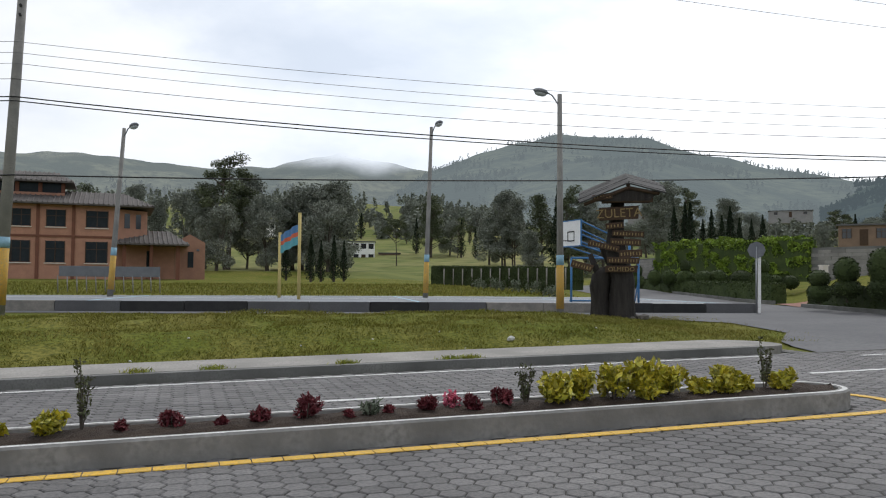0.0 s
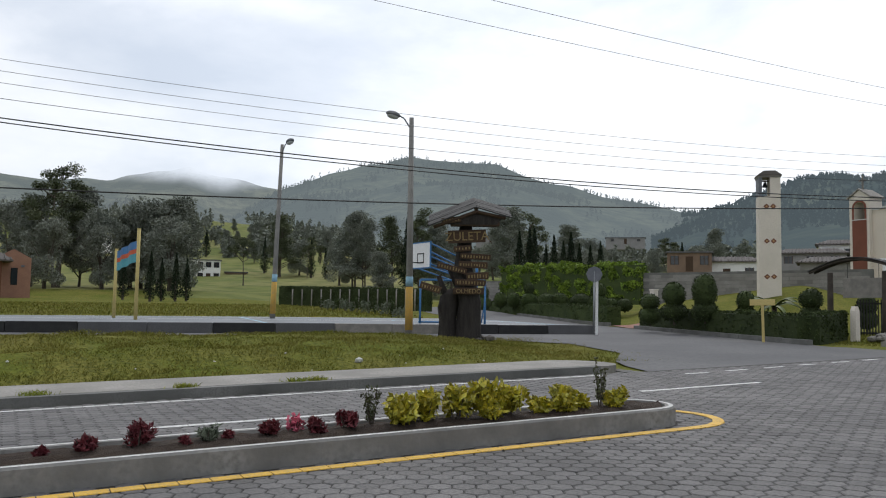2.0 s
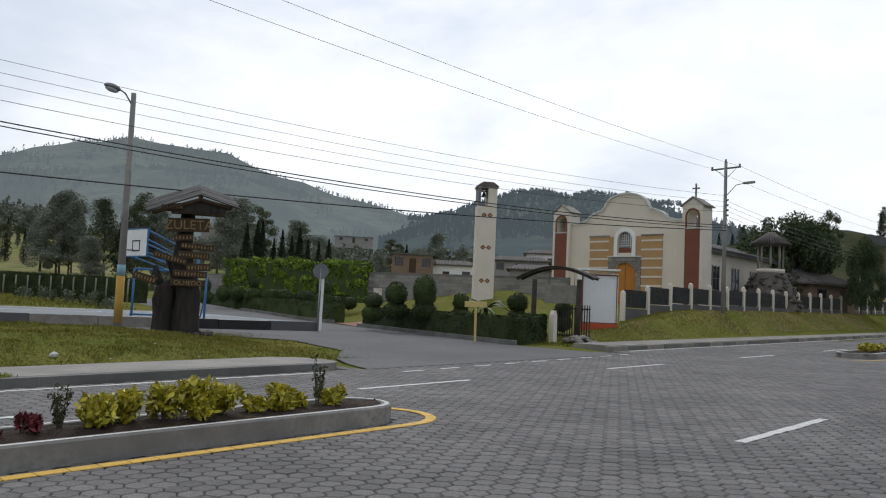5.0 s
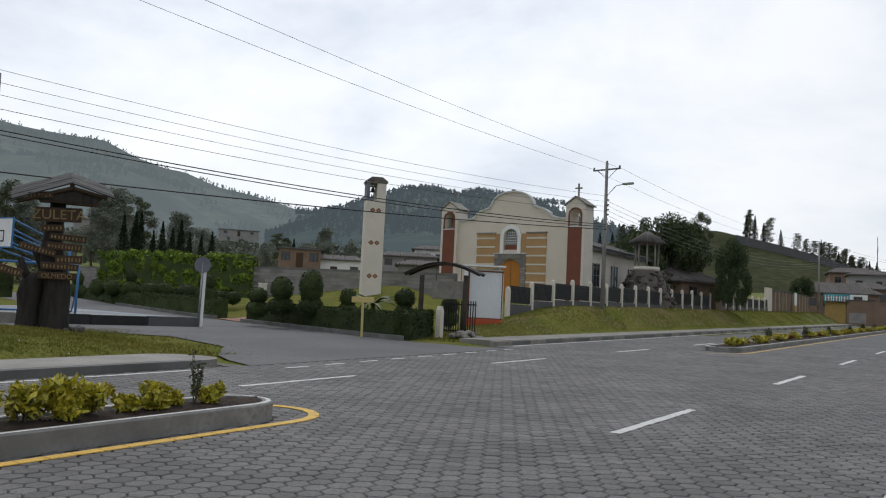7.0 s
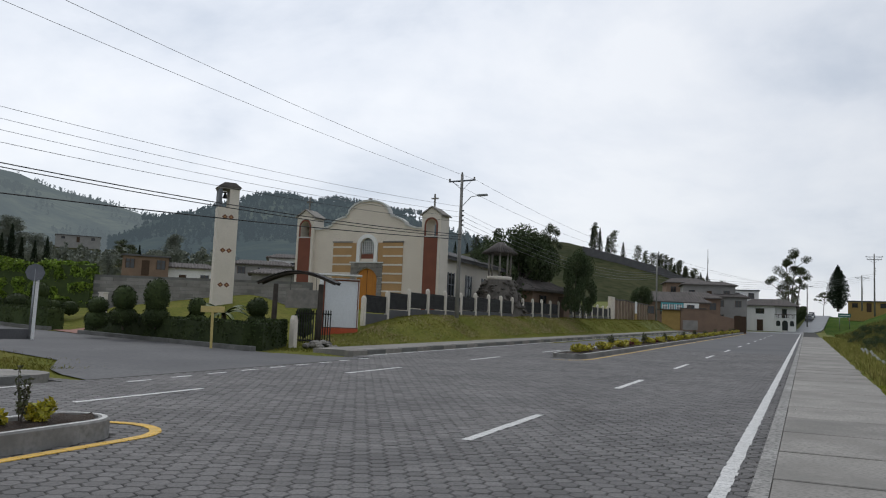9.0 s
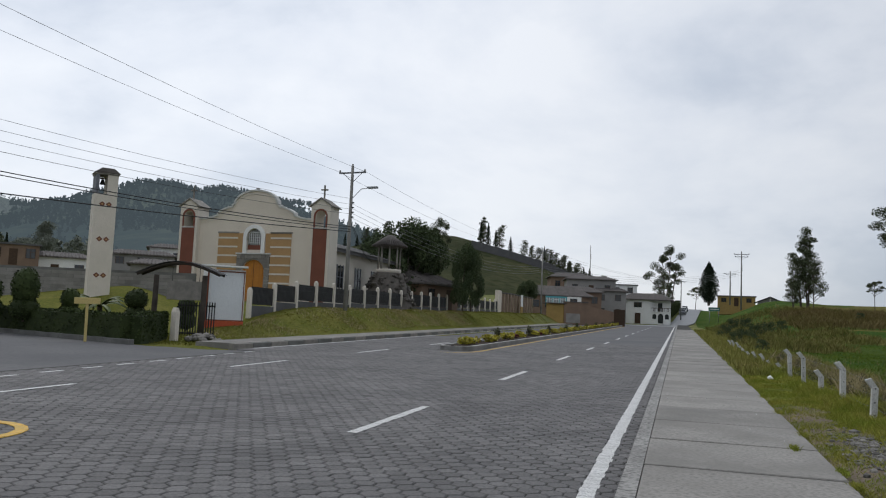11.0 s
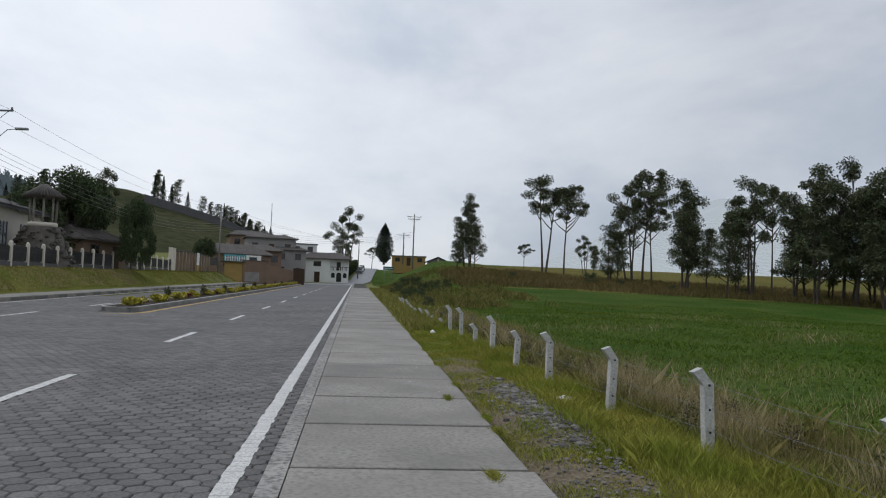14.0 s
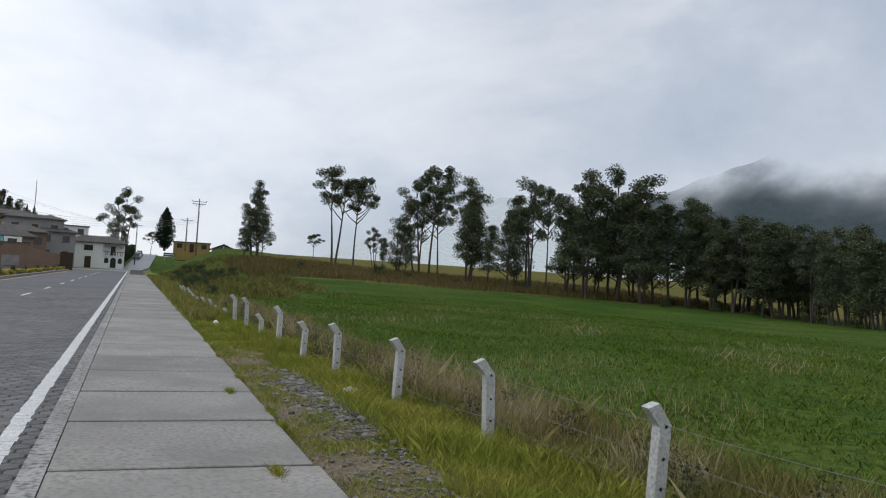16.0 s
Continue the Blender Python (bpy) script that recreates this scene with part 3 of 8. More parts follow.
paint("edge_line", 0.83, 1.0, -8, 45, M["paintwhite"], "worn white edge line painted on the pavers")
paint("edge_line_far", 0.83, 1.0, 45, 150, M["paintwhite"], "worn white edge line painted on the street", piece=3.0, gap=0.0)
paint("edge_line_north", 14.2, 14.33, -20, 11.6, M["paintwhite"], "thin white edge line along the far kerb")
paint("edge_line_north_2", 15.2, 15.33, 27, 130, M["paintwhite"], "thin white edge line along the far kerb", piece=1.5, gap=0.0)
for k in range(14):
    paint("lane_dash", 4.3, 4.45, 0.7 + 9.75 * k, 4.1 + 9.75 * k, M["paintwhite"], "white lane dash painted on the pavers")
for k in range(-1, 12):
    paint("lane_dash", 11.4, 11.54, 1.2 + 8.95 * k, 4.4 + 8.95 * k, M["paintwhite"], "white lane dash painted on the pavers")
for k in range(9):
    paint("crossing_dash", 13.5 + 0.1 * k, 13.62 + 0.1 * k, 13.4 + 1.42 * k, 14.1 + 1.42 * k, M["paintwhite"], "short white dash across the side road's mouth")


def yellow_line(name, yc, x0, x1, half, n, label, west=False):
    """Yellow painted paving blocks along a median and round its tip."""
    g = group_of(name, pose(0, 0, 0), label, "road marking", kind="structure")
    path, x = [], x0
    while x < x1:
        path.append((x, yc - half))
        x += 0.3
    path += [(x1 + half * 0.98 * math.cos(a), yc + half * math.sin(a)) for a in np.linspace(-math.pi / 2, math.pi / 2, n)]
    for (ax, ay), (bx, by) in zip(path, path[1:]):
        d = Vector((bx - ax, by - ay, 0))
        ln = d.length
        d.normalize()
        o = Vector((-d.y, d.x, 0)) * 0.08
        a, b = Vector((ax, ay, street(ax) + 0.004)) + d * 0.006, Vector((bx, by, street(bx) + 0.004)) - d * 0.006
        up = Vector((0, 0, 0.008))
        mesh_part("block", [a - o, b - o, b + o, a + o, a - o * 0.94 + up, b - o * 0.94 + up, b + o * 0.94 + up, a + o * 0.94 + up], [(0, 1, 5, 4), (1, 2, 6, 5), (2, 3, 7, 6), (3, 0, 4, 7), (4, 5, 6, 7)], M["paintyellow"], g)


yellow_line("yellow_line", 8.85, -6, 8.0, 0.92, 11, "yellow painted paving blocks round the median")
yl2 = strip("yellow_line_far", 8.1, 8.22, xr(33, 128), -0.01, 0.006, M["paintyellow"], "yellow line along the far median", "road marking")
bent("yellow_tip_far", [(31.3 + 0.25 * k, 9.2 - 1.05 * math.sqrt(max(0, 1 - ((8 - k) / 8) ** 2)) - 0.03, 9.2 - 1.05 * math.sqrt(max(0, 1 - ((8 - k) / 8) ** 2)) + 0.09) for k in range(9)], -0.01, 0.006, M["paintyellow"], "yellow line round the median tip", "road marking")


# ---- far hills ----
def ridge(name, crest, d, base_d, z0, material, label, rough=0.03, steps=16):
    """A far hill: bearing and tangent of its crest, falling towards the viewer."""
    az = np.arange(crest[0][0], crest[-1][0] + 0.01, 0.4)
    tan = np.interp(az, [c[0] for c in crest], [c[1] for c in crest])
    verts, faces = [], []
    for a, t in zip(az, tan):
        for k in range(steps + 1):
            u = k / steps
            dd = base_d + (d - base_d) * u
            x, y = at(a, dd)
            top = t * d + 1.75
            f = u ** 1.25
            wob = noise.noise((x * 0.004, y * 0.004, 2)) * rough * d * (1 - abs(2 * u - 1)) + noise.noise((x * 0.02, y * 0.02, 5)) * rough * d * 0.12
            verts.append((x, y, z0 + (top - z0) * f + wob))
        x, y = at(a, d * 1.25)
        verts.append((x, y, z0))
    w = steps + 2
    for i in range(len(az) - 1):
        for k in range(w - 1):
            faces.append((i * w + k, (i + 1) * w + k, (i + 1) * w + k + 1, i * w + k + 1))
    ob = mesh_part(name, verts, faces, material)
    for p in ob.data.polygons:
        p.use_smooth = True
    return tagged(ob, label, "hill", kind="structure")


def haze_glow_mat(name, c1, c2, c3, glow, strength, cloud=None):
    """Far hillside, woods and meadow; the grey air before it is painted on as weak emission."""
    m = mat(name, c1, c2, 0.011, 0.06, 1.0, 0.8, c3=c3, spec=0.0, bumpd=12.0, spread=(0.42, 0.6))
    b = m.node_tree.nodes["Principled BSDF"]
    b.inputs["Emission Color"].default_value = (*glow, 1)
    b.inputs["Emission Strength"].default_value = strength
    if cloud:
        # low cloud over the top is imitated by fading to transparent
        n, l = m.node_tree.nodes, m.node_tree.links
        geo, sep, ns = n.new("ShaderNodeNewGeometry"), n.new("ShaderNodeSeparateXYZ"), n.new("ShaderNodeTexNoise")
        ns.inputs["Scale"].default_value, ns.inputs["Detail"].default_value = 0.0042, 8.0
        l.new(geo.outputs["Position"], sep.inputs[0])
        l.new(geo.outputs["Position"], ns.inputs["Vector"])
        ma, mr = n.new("ShaderNodeMath"), n.new("ShaderNodeMapRange")
        ma.operation = "MULTIPLY_ADD"
        l.new(ns.outputs["Fac"], ma.inputs[0])
        ma.inputs[1].default_value = cloud[2]
        l.new(sep.outputs["Z"], ma.inputs[2])
        mr.inputs["From Min"].default_value, mr.inputs["From Max"].default_value = cloud[0], cloud[1]
        mr.interpolation_type = "SMOOTHSTEP"
        l.new(ma.outputs[0], mr.inputs["Value"])
        mix, clear = n.new("ShaderNodeMixShader"), n.new("ShaderNodeBsdfTransparent")
        l.new(mr.outputs["Result"], mix.inputs[0])
        l.new(b.outputs[0], mix.inputs[1])
        l.new(clear.outputs[0], mix.inputs[2])
        l.new(mix.outputs[0], n["Material Output"].inputs["Surface"])
    return m


# the bluish-grey glow of each hill paints its haze into the surface
M["hill_a"] = haze_glow_mat("hazed_far_hill", (0.014, 0.02, 0.014), (0.05, 0.056, 0.035), (0.01, 0.014, 0.01), (0.47, 0.56, 0.61), 0.225)
M["hill_b"] = haze_glow_mat("hazy_hill", (0.02, 0.03, 0.02), (0.09, 0.095, 0.06), (0.015, 0.022, 0.015), (0.5, 0.57, 0.61), 0.215, cloud=(300, 385, 170))
M["hill_c"] = haze_glow_mat("hazed_dark_hill", (0.012, 0.018, 0.012), (0.05, 0.055, 0.03), (0.006, 0.01, 0.007), (0.42, 0.54, 0.62), 0.15)
M["hill_d"] = haze_glow_mat("misty_mountain", (0.02, 0.03, 0.03), (0.03, 0.04, 0.035), (0.015, 0.02, 0.02), (0.36, 0.46, 0.56), 0.095, cloud=(385, 575, 330))
# trees on the hills carry the same painted haze glow
M["wood_a"] = haze_glow_mat("hazy_trees", (0.012, 0.02, 0.012), (0.03, 0.035, 0.02), (0.01, 0.014, 0.01), (0.47, 0.56, 0.61), 0.215)
M["wood_b"] = haze_glow_mat("pale_hazy_trees", (0.02, 0.03, 0.02), (0.04, 0.05, 0.03), (0.015, 0.02, 0.015), (0.5, 0.57, 0.61), 0.2)
M["wood_c"] = haze_glow_mat("dark_hazy_trees", (0.01, 0.016, 0.01), (0.025, 0.03, 0.018), (0.008, 0.012, 0.009), (0.42, 0.54, 0.62), 0.13)
M["hill_e"] = haze_glow_mat("misty_ridge", (0.04, 0.05, 0.04), (0.05, 0.06, 0.05), (0.03, 0.04, 0.035), (0.66, 0.72, 0.78), 0.6, cloud=(420, 640, 260))
HILLS = {}
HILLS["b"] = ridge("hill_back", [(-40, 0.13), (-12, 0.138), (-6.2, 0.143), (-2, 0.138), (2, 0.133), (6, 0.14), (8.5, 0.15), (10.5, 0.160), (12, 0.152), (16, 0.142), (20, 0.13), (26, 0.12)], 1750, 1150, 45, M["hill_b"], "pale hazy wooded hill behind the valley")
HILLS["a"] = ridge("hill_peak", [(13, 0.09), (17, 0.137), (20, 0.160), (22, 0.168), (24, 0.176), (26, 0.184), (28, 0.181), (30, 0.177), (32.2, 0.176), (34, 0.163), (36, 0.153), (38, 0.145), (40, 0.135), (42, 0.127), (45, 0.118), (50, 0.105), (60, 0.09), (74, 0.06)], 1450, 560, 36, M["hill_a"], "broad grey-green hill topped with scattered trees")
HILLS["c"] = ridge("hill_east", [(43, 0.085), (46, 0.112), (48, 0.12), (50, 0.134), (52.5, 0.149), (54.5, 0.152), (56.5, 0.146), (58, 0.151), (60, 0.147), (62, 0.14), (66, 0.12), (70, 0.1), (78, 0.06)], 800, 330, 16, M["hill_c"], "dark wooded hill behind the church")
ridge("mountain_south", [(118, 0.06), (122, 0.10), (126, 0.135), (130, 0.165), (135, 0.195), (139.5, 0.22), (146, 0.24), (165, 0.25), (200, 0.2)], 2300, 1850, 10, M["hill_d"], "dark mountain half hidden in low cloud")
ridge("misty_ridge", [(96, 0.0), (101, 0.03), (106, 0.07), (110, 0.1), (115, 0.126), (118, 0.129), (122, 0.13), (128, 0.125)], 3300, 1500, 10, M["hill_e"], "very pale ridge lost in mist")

# trees standing on the crests
def crest_trees(name, crest, d, a0, a1, n, hs, seed, material="conifer"):
    r = random.Random(seed)
    spots = []
    for k in range(n):
        a = r.uniform(a0, a1)
        t = float(np.interp(a, [c[0] for c in crest], [c[1] for c in crest]))
        dd = d * r.uniform(0.985, 1.0)
        x, y = at(a, dd)
        spots.append((x, y, 1.75 + t * d - d * 0.003, r.uniform(*hs)))
    return name, spots


CREST = [crest_trees("crest_trees", [(17, 0.137), (20, 0.160), (22, 0.168), (24, 0.176), (26, 0.184), (28, 0.181), (30, 0.177), (32.2, 0.176), (34, 0.163), (36, 0.153), (38, 0.145), (42, 0.127), (45, 0.118)], 1450, 18, 45, 110, (3.5, 9), 1),
         crest_trees("crest_trees", [(46, 0.112), (48, 0.12), (50, 0.134), (52.5, 0.149), (54.5, 0.152), (56.5, 0.146), (58, 0.151), (60, 0.147), (62, 0.14)], 800, 45, 64, 520, (2.5, 6.5), 2)]


# green hill with tree rows beside the street, east of the church
def green_hill():
    crest = [(66, 0.085), (69, 0.1), (72, 0.112), (74.5, 0.109), (78, 0.094), (81, 0.079), (83.5, 0.06), (85, 0.042), (86.3, 0.02), (87.0, 0.003)]
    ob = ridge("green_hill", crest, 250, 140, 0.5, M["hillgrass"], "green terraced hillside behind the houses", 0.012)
    r = random.Random(9)
    for a0, a1, n, h in ((76.0, 77.6, 5, (4.5, 7.5)), (78.2, 80.6, 4, (3.5, 5.5)), (80.6, 84.5, 22, (2.8, 4.6)), (84.5, 87.5, 8, (3, 5)), (66, 71.5, 7, (3, 5))):
        for k in range(n):
            a = a0 + (a1 - a0) * (k + r.uniform(0.1, 0.9)) / n
            t = float(np.interp(a, [c[0] for c in crest], [c[1] for c in crest]))
            x, y = at(a, 249)
            CREST_SPOTS.append((x, y, 1.2 + t * 250, r.uniform(*h)))
    # long wall below the tree row
    pts = [(a, float(np.interp(a, [c[0] for c in crest], [c[1] for c in crest]))) for a in np.arange(75.5, 83.6, 0.5)]
    verts, faces = [], []
    for a, t in pts:
        for d in (238, 238.4):
            x, y = at(a, d)
            z = 1.75 + t * 250 * 0.925
            verts += [(x, y, z - 1.5), (x, y, z + 0.9)]
    for k in range(len(pts) - 1):
        q = 4 * k
        faces += [(q, q + 4, q + 5, q + 1), (q + 1, q + 5, q + 7, q + 3), (q + 3, q + 7, q + 6, q + 2)]
    tagged(mesh_part("hill_wall", verts, faces, M["greybase"]), "long dark grey wall along the hillside", "wall", kind="structure")
    return ob


CREST_SPOTS = []
green_hill()


# ---- plants ----
def leaf_quads(rng, centres, radii, per, size, aspect=2.2, shell=0.5, up=0.0):
    """Small pointed leaves scattered in ellipsoid clumps: verts and faces."""
    V = []
    for c, r, k in zip(centres, radii, per):
        d = rng.normal(size=(k, 3))
        d /= np.linalg.norm(d, axis=1)[:, None] + 1e-9
        rad = shell + (1 - shell) * rng.random((k, 1)) ** 0.6
        p = np.asarray(c) + d * rad * np.asarray(r)
        a = rng.normal(size=(k, 3)) + d * 0.8 + np.array([0, 0, up])
        a /= np.linalg.norm(a, axis=1)[:, None]
        b = np.cross(a, rng.normal(size=(k, 3)))
        b /= np.linalg.norm(b, axis=1)[:, None] + 1e-9
        s = size * (0.6 + 0.8 * rng.random((k, 1)))
        w = s / aspect / 2
        V.append(np.stack([p - a * s * 0.5, p + b * w, p + a * s * 0.5, p - b * w], 1).reshape(-1, 3))
    V = np.concatenate(V)
    F = np.arange(len(V)).reshape(-1, 4)
    return V, F


def leaf_part(name, V, F, material, parent, label=""):
    return mesh_part(name, V.tolist(), F.tolist(), material, parent, label)


def bush(seed, x, y, z, r, h, material, name, label, n=260, size=0.09, stems=5, aspect=2.2, clumps=7, group=""):
    rng = np.random.default_rng(seed)
    g = group_of(name, pose(x, y, z, 0, 0, 0), label, "shrub", group)
    bm = bmesh.new()
    for k in range(stems):
        a = k * 2.4
        cone(bm, (0, 0, -0.06), (0.55 * r * math.cos(a), 0.55 * r * math.sin(a), h * 0.7), 0.012, 0.005, 5)
    part("stems" if stems > 1 else "stem", bm, M["bark"], g)
    cs, rr = [], []
    for k in range(clumps):
        a, u = rng.uniform(0, 6.28), rng.uniform(0, 0.62)
        cs.append((r * u * math.cos(a), r * u * math.sin(a), h * rng.uniform(0.3, 0.72)))
        rr.append((r * rng.uniform(0.35, 0.6), r * rng.uniform(0.35, 0.6), h * rng.uniform(0.22, 0.36)))
    V, F = leaf_quads(rng, cs, rr, [n // clumps] * clumps, size, aspect, 0.45, 0.5)
    V[:, 2] = np.maximum(V[:, 2], 0.01)
    leaf_part("foliage", V, F, material, g)
    return g


BED = 0.21
for i, (x, y, r, h) in enumerate([(3.95, 8.75, 0.3, 0.42), (4.3, 8.85, 0.27, 0.42), (4.68, 8.75, 0.27, 0.46), (5.1, 8.72, 0.3, 0.52), (5.48, 8.8, 0.24, 0.42), (5.98, 8.75, 0.17, 0.27), (6.27, 8.75, 0.23, 0.38), (6.6, 8.74, 0.14, 0.24), (7.2, 8.72, 0.19, 0.3), (-2.15, 8.85, 0.16, 0.25), (-1.62, 8.75, 0.2, 0.3), (-2.9, 8.8, 0.22, 0.32), (-4.2, 8.8, 0.2, 0.3)]):
    bush(10 + i, x, y, street(x) + BED, r, h, M["yellowleaf"], "yellow_shrub", "low variegated yellow-green shrub in the median bed", int(2600 * r), 0.105, clumps=9, group="shrubs in the median")
for i, (x, r, h) in enumerate([(-0.92, 0.1, 0.14), (-0.45, 0.15, 0.2), (0.05, 0.1, 0.12), (0.45, 0.17, 0.22), (0.95, 0.2, 0.29), (1.4, 0.08, 0.11), (1.87, 0.09, 0.14), (2.35, 0.16, 0.2), (2.85, 0.14, 0.22), (3.23, 0.16, 0.26), (-3.4, 0.15, 0.2), (-3.8, 0.14, 0.2), (-4.8, 0.16, 0.22), (-5.6, 0.16, 0.22)]):
    bush(40 + i, x, 8.75 + 0.08 * math.sin(i * 2.1), street(x) + BED, r, h, M["redleaf"], "red_shrub", "small dark red leafy plant in the median bed", int(3800 * r), 0.07, aspect=3.0, group="shrubs in the median")
bush(60, 1.63, 8.74, street(1.6) + BED, 0.13, 0.22, M["greyleaf"], "grey_shrub", "small grey-green wispy plant in the median bed", 300, 0.09, aspect=5)
bush(61, 2.66, 8.92, street(2.7) + BED, 0.12, 0.22, M["pinkleaf"], "pink_flower", "small plant with pink flowers in the median bed", 160, 0.06, aspect=1.5)
for i, (x, y, h, r) in enumerate([(-1.32, 8.95, 0.75, 0.1), (3.6, 8.9, 0.55, 0.14), (6.98, 8.8, 0.72, 0.1)]):
    rng = np.random.default_rng(70 + i)
    g = group_of("sapling", pose(x, y, street(x) + BED), "thin upright sapling with small olive leaves", "sapling", "saplings in the median")
    bm = bmesh.new()
    tips = []
    for k in range(6):
        a = rng.uniform(0, 6.28)
        top = (r * 0.8 * math.cos(a), r * 0.8 * math.sin(a), h * rng.uniform(0.65, 1.0))
        cone(bm, (0, 0, -0.08), top, 0.008, 0.003, 5)
        tips.append(top)
    part("stems", bm, M["bark"], g)
    cs = [tuple(np.array(t) * u) for t in tips for u in (0.35, 0.55, 0.75, 0.95)]
    V, F = leaf_quads(rng, cs, [(0.05, 0.05, 0.06)] * len(cs), [13] * len(cs), 0.05, 2.2, 0.2, 0.4)
    leaf_part("foliage", V, F, M["shrubleaf"], g)

# rows of shrubs in the far median
far_rng = random.Random(8)
x = 34.5
i = 0
while x < 126:
    i += 1
    y = 9.2 + far_rng.uniform(-0.12, 0.12)
    if i % 4 == 0:
        bush(200 + i, x, y, street(x) + 0.17, 0.25, 0.75, M["shrubleaf"], "green_shrub", "small rounded olive shrub in the far median", 200, 0.12, group="shrubs in the far median")
    elif i % 4 == 2:
        bush(200 + i, x, y, street(x) + 0.17, 0.25, 0.3, M["redleaf"], "red_shrub", "small dark red plant in the far median", 120, 0.11, group="shrubs in the far median")
    else:
        for q in (0, 0.7, 1.4):
            bush(300 + i * 3 + int(q * 2), x + q, y, street(x) + 0.17, 0.42, 0.42, M["yellowleaf"], "yellow_shrub", "low yellow-green shrub in the far median", 220, 0.15, group="shrubs in the far median")
        x += 1.5
    x += 1.4


def limb(bm, rng, p, d, length, r, bend=0.25, seg=4, sides=6):
    """A bent tapering limb; returns its points."""
    pts = [Vector(p)]
    d = Vector(d).normalized()
    for k in range(seg):
        d = (d + Vector(rng.normal(size=3) * bend) * 0.35 + Vector((0, 0, 0.08))).normalized()
        q = pts[-1] + d * (length / seg)
        cone(bm, pts[-1], q, r * (1 - k / seg * 0.8), r * (1 - (k + 1) / seg * 0.8), sides, caps=False)
        pts.append(q)
    return pts


def eucalyptus(seed, h, bare=0.55, spread=0.2, patches=16, per=130, leaf=0.4, stems=1, name="eucalyptus", label="", puff=1.0, material="euc"):
    """Template of a eucalyptus: bare forked stems with leaf patches on the upper limbs."""
    rng = np.random.default_rng(seed)
    g = group_of(name, pose(0, 0, -50), label, "tree")
    bm = bmesh.new()
    cs, rr = [], []
    for s in range(stems):
        a0 = rng.uniform(0, 6.28)
        base = Vector((0.25 * s * math.cos(a0), 0.25 * s * math.sin(a0), -0.4))
        hh = h * (1 - 0.12 * s)
        pts = limb(bm, rng, base, (0.1 * math.cos(a0) * s, 0.1 * math.sin(a0) * s, 1), hh * 0.96, h * 0.0085 + 0.03, 0.09, 8, 8)
        k = patches // stems
        for i in range(k):
            u = bare + (1 - bare) * (i + rng.uniform(0, 0.9)) / k
            p = pts[min(8, int(u * 8))].lerp(pts[min(8, int(u * 8) + 1)], (u * 8) % 1)
            a = i * 2.4 + rng.uniform(-0.5, 0.5)
            reach = h * spread * (1.15 - 0.75 * max(0, (u - bare) / (1 - bare + 1e-6))) * rng.uniform(0.5, 1.1)
            tipp = limb(bm, rng, p, (math.cos(a), math.sin(a), 0.65), reach, h * 0.005 + 0.02, 0.3, 3, 5)[-1]
            cs.append(tuple(tipp))
            q = h * 0.06 * rng.uniform(0.75, 1.5) * puff
            rr.append((q, q, q * rng.uniform(0.55, 0.95)))
        cs.append(tuple(pts[-1]))
        rr.append((h * 0.05 * puff, h * 0.05 * puff, h * 0.06))
    part("trunk", bm, M["bark"], g)
    V, F = leaf_quads(rng, cs, rr, [per] * len(cs), leaf, 2.0, 0.1, -0.5)
    leaf_part("crown", V, F, M[material], g)
    return g


def conifer(seed, h, r, label, per=1500, leaf=0.3, name="cypress", shape=0.8, material="conifer"):
    rng = np.random.default_rng(seed)
    g = group_of(name, pose(0, 0, -50), label, "tree")
    bm = bmesh.new()
    cone(bm, (0, 0, -0.3), (0, 0, h * 0.9), 0.03 * h, 0.01, 8)
    part("trunk", bm, M["bark"], g)
    n = 60 if shape == "spindle" else 34
    cs, rr = [], []
    for i in range(n):
        u = (i + 0.5) / n
        if shape == "spindle":
            w = r * max(0.04, math.sin(math.pi * min(1.0, 0.06 + 0.94 * u) ** 0.8)) ** 0.8
        else:
            w = r * (1 - u) ** shape * min(1, 0.45 + u * 5)
        a = i * 2.4
        cs.append((w * 0.45 * math.cos(a), w * 0.45 * math.sin(a), h * (0.06 + 0.9 * u)))
        q = max(w * 0.62, 0.12)
        rr.append((q, q, h * 0.055))
    V, F = leaf_quads(rng, cs, rr, [per // n] * n, leaf, 2.4, 0.35, 0.9)
    leaf_part("crown", V, F, M[material], g)
    return g


def broad(seed, h, r, label, per=1700, leaf=0.32, material="leafdark", name="broadleaf_tree", low=0.12):
    rng = np.random.default_rng(seed)
    g = group_of(name, pose(0, 0, -50), label, "tree")
    bm = bmesh.new()
    pts = limb(bm, rng, (0, 0, -0.3), (0, 0, 1), h * 0.6, h * 0.03, 0.15, 4, 8)
    cs, rr = [], []
    for i in range(18):
        a, u = i * 2.4, rng.uniform(low, 0.92)
        w = r * math.sin(math.pi * min(1, 0.18 + 0.8 * u)) ** 0.7 * rng.uniform(0.4, 0.85)
        c = (w * math.cos(a), w * math.sin(a), h * u)
        if i % 3 == 0:
            cone(bm, pts[2], c, h * 0.01, 0.02, 5)
        cs.append(c)
        q = r * rng.uniform(0.3, 0.5)
        rr.append((q, q, q * 0.8))
    part("trunk", bm, M["bark"], g)
    V, F = leaf_quads(rng, cs, rr, [per // 18] * 18, leaf, 1.8, 0.3, 0.0)
    leaf_part("crown", V, F, M[material], g)
    return g


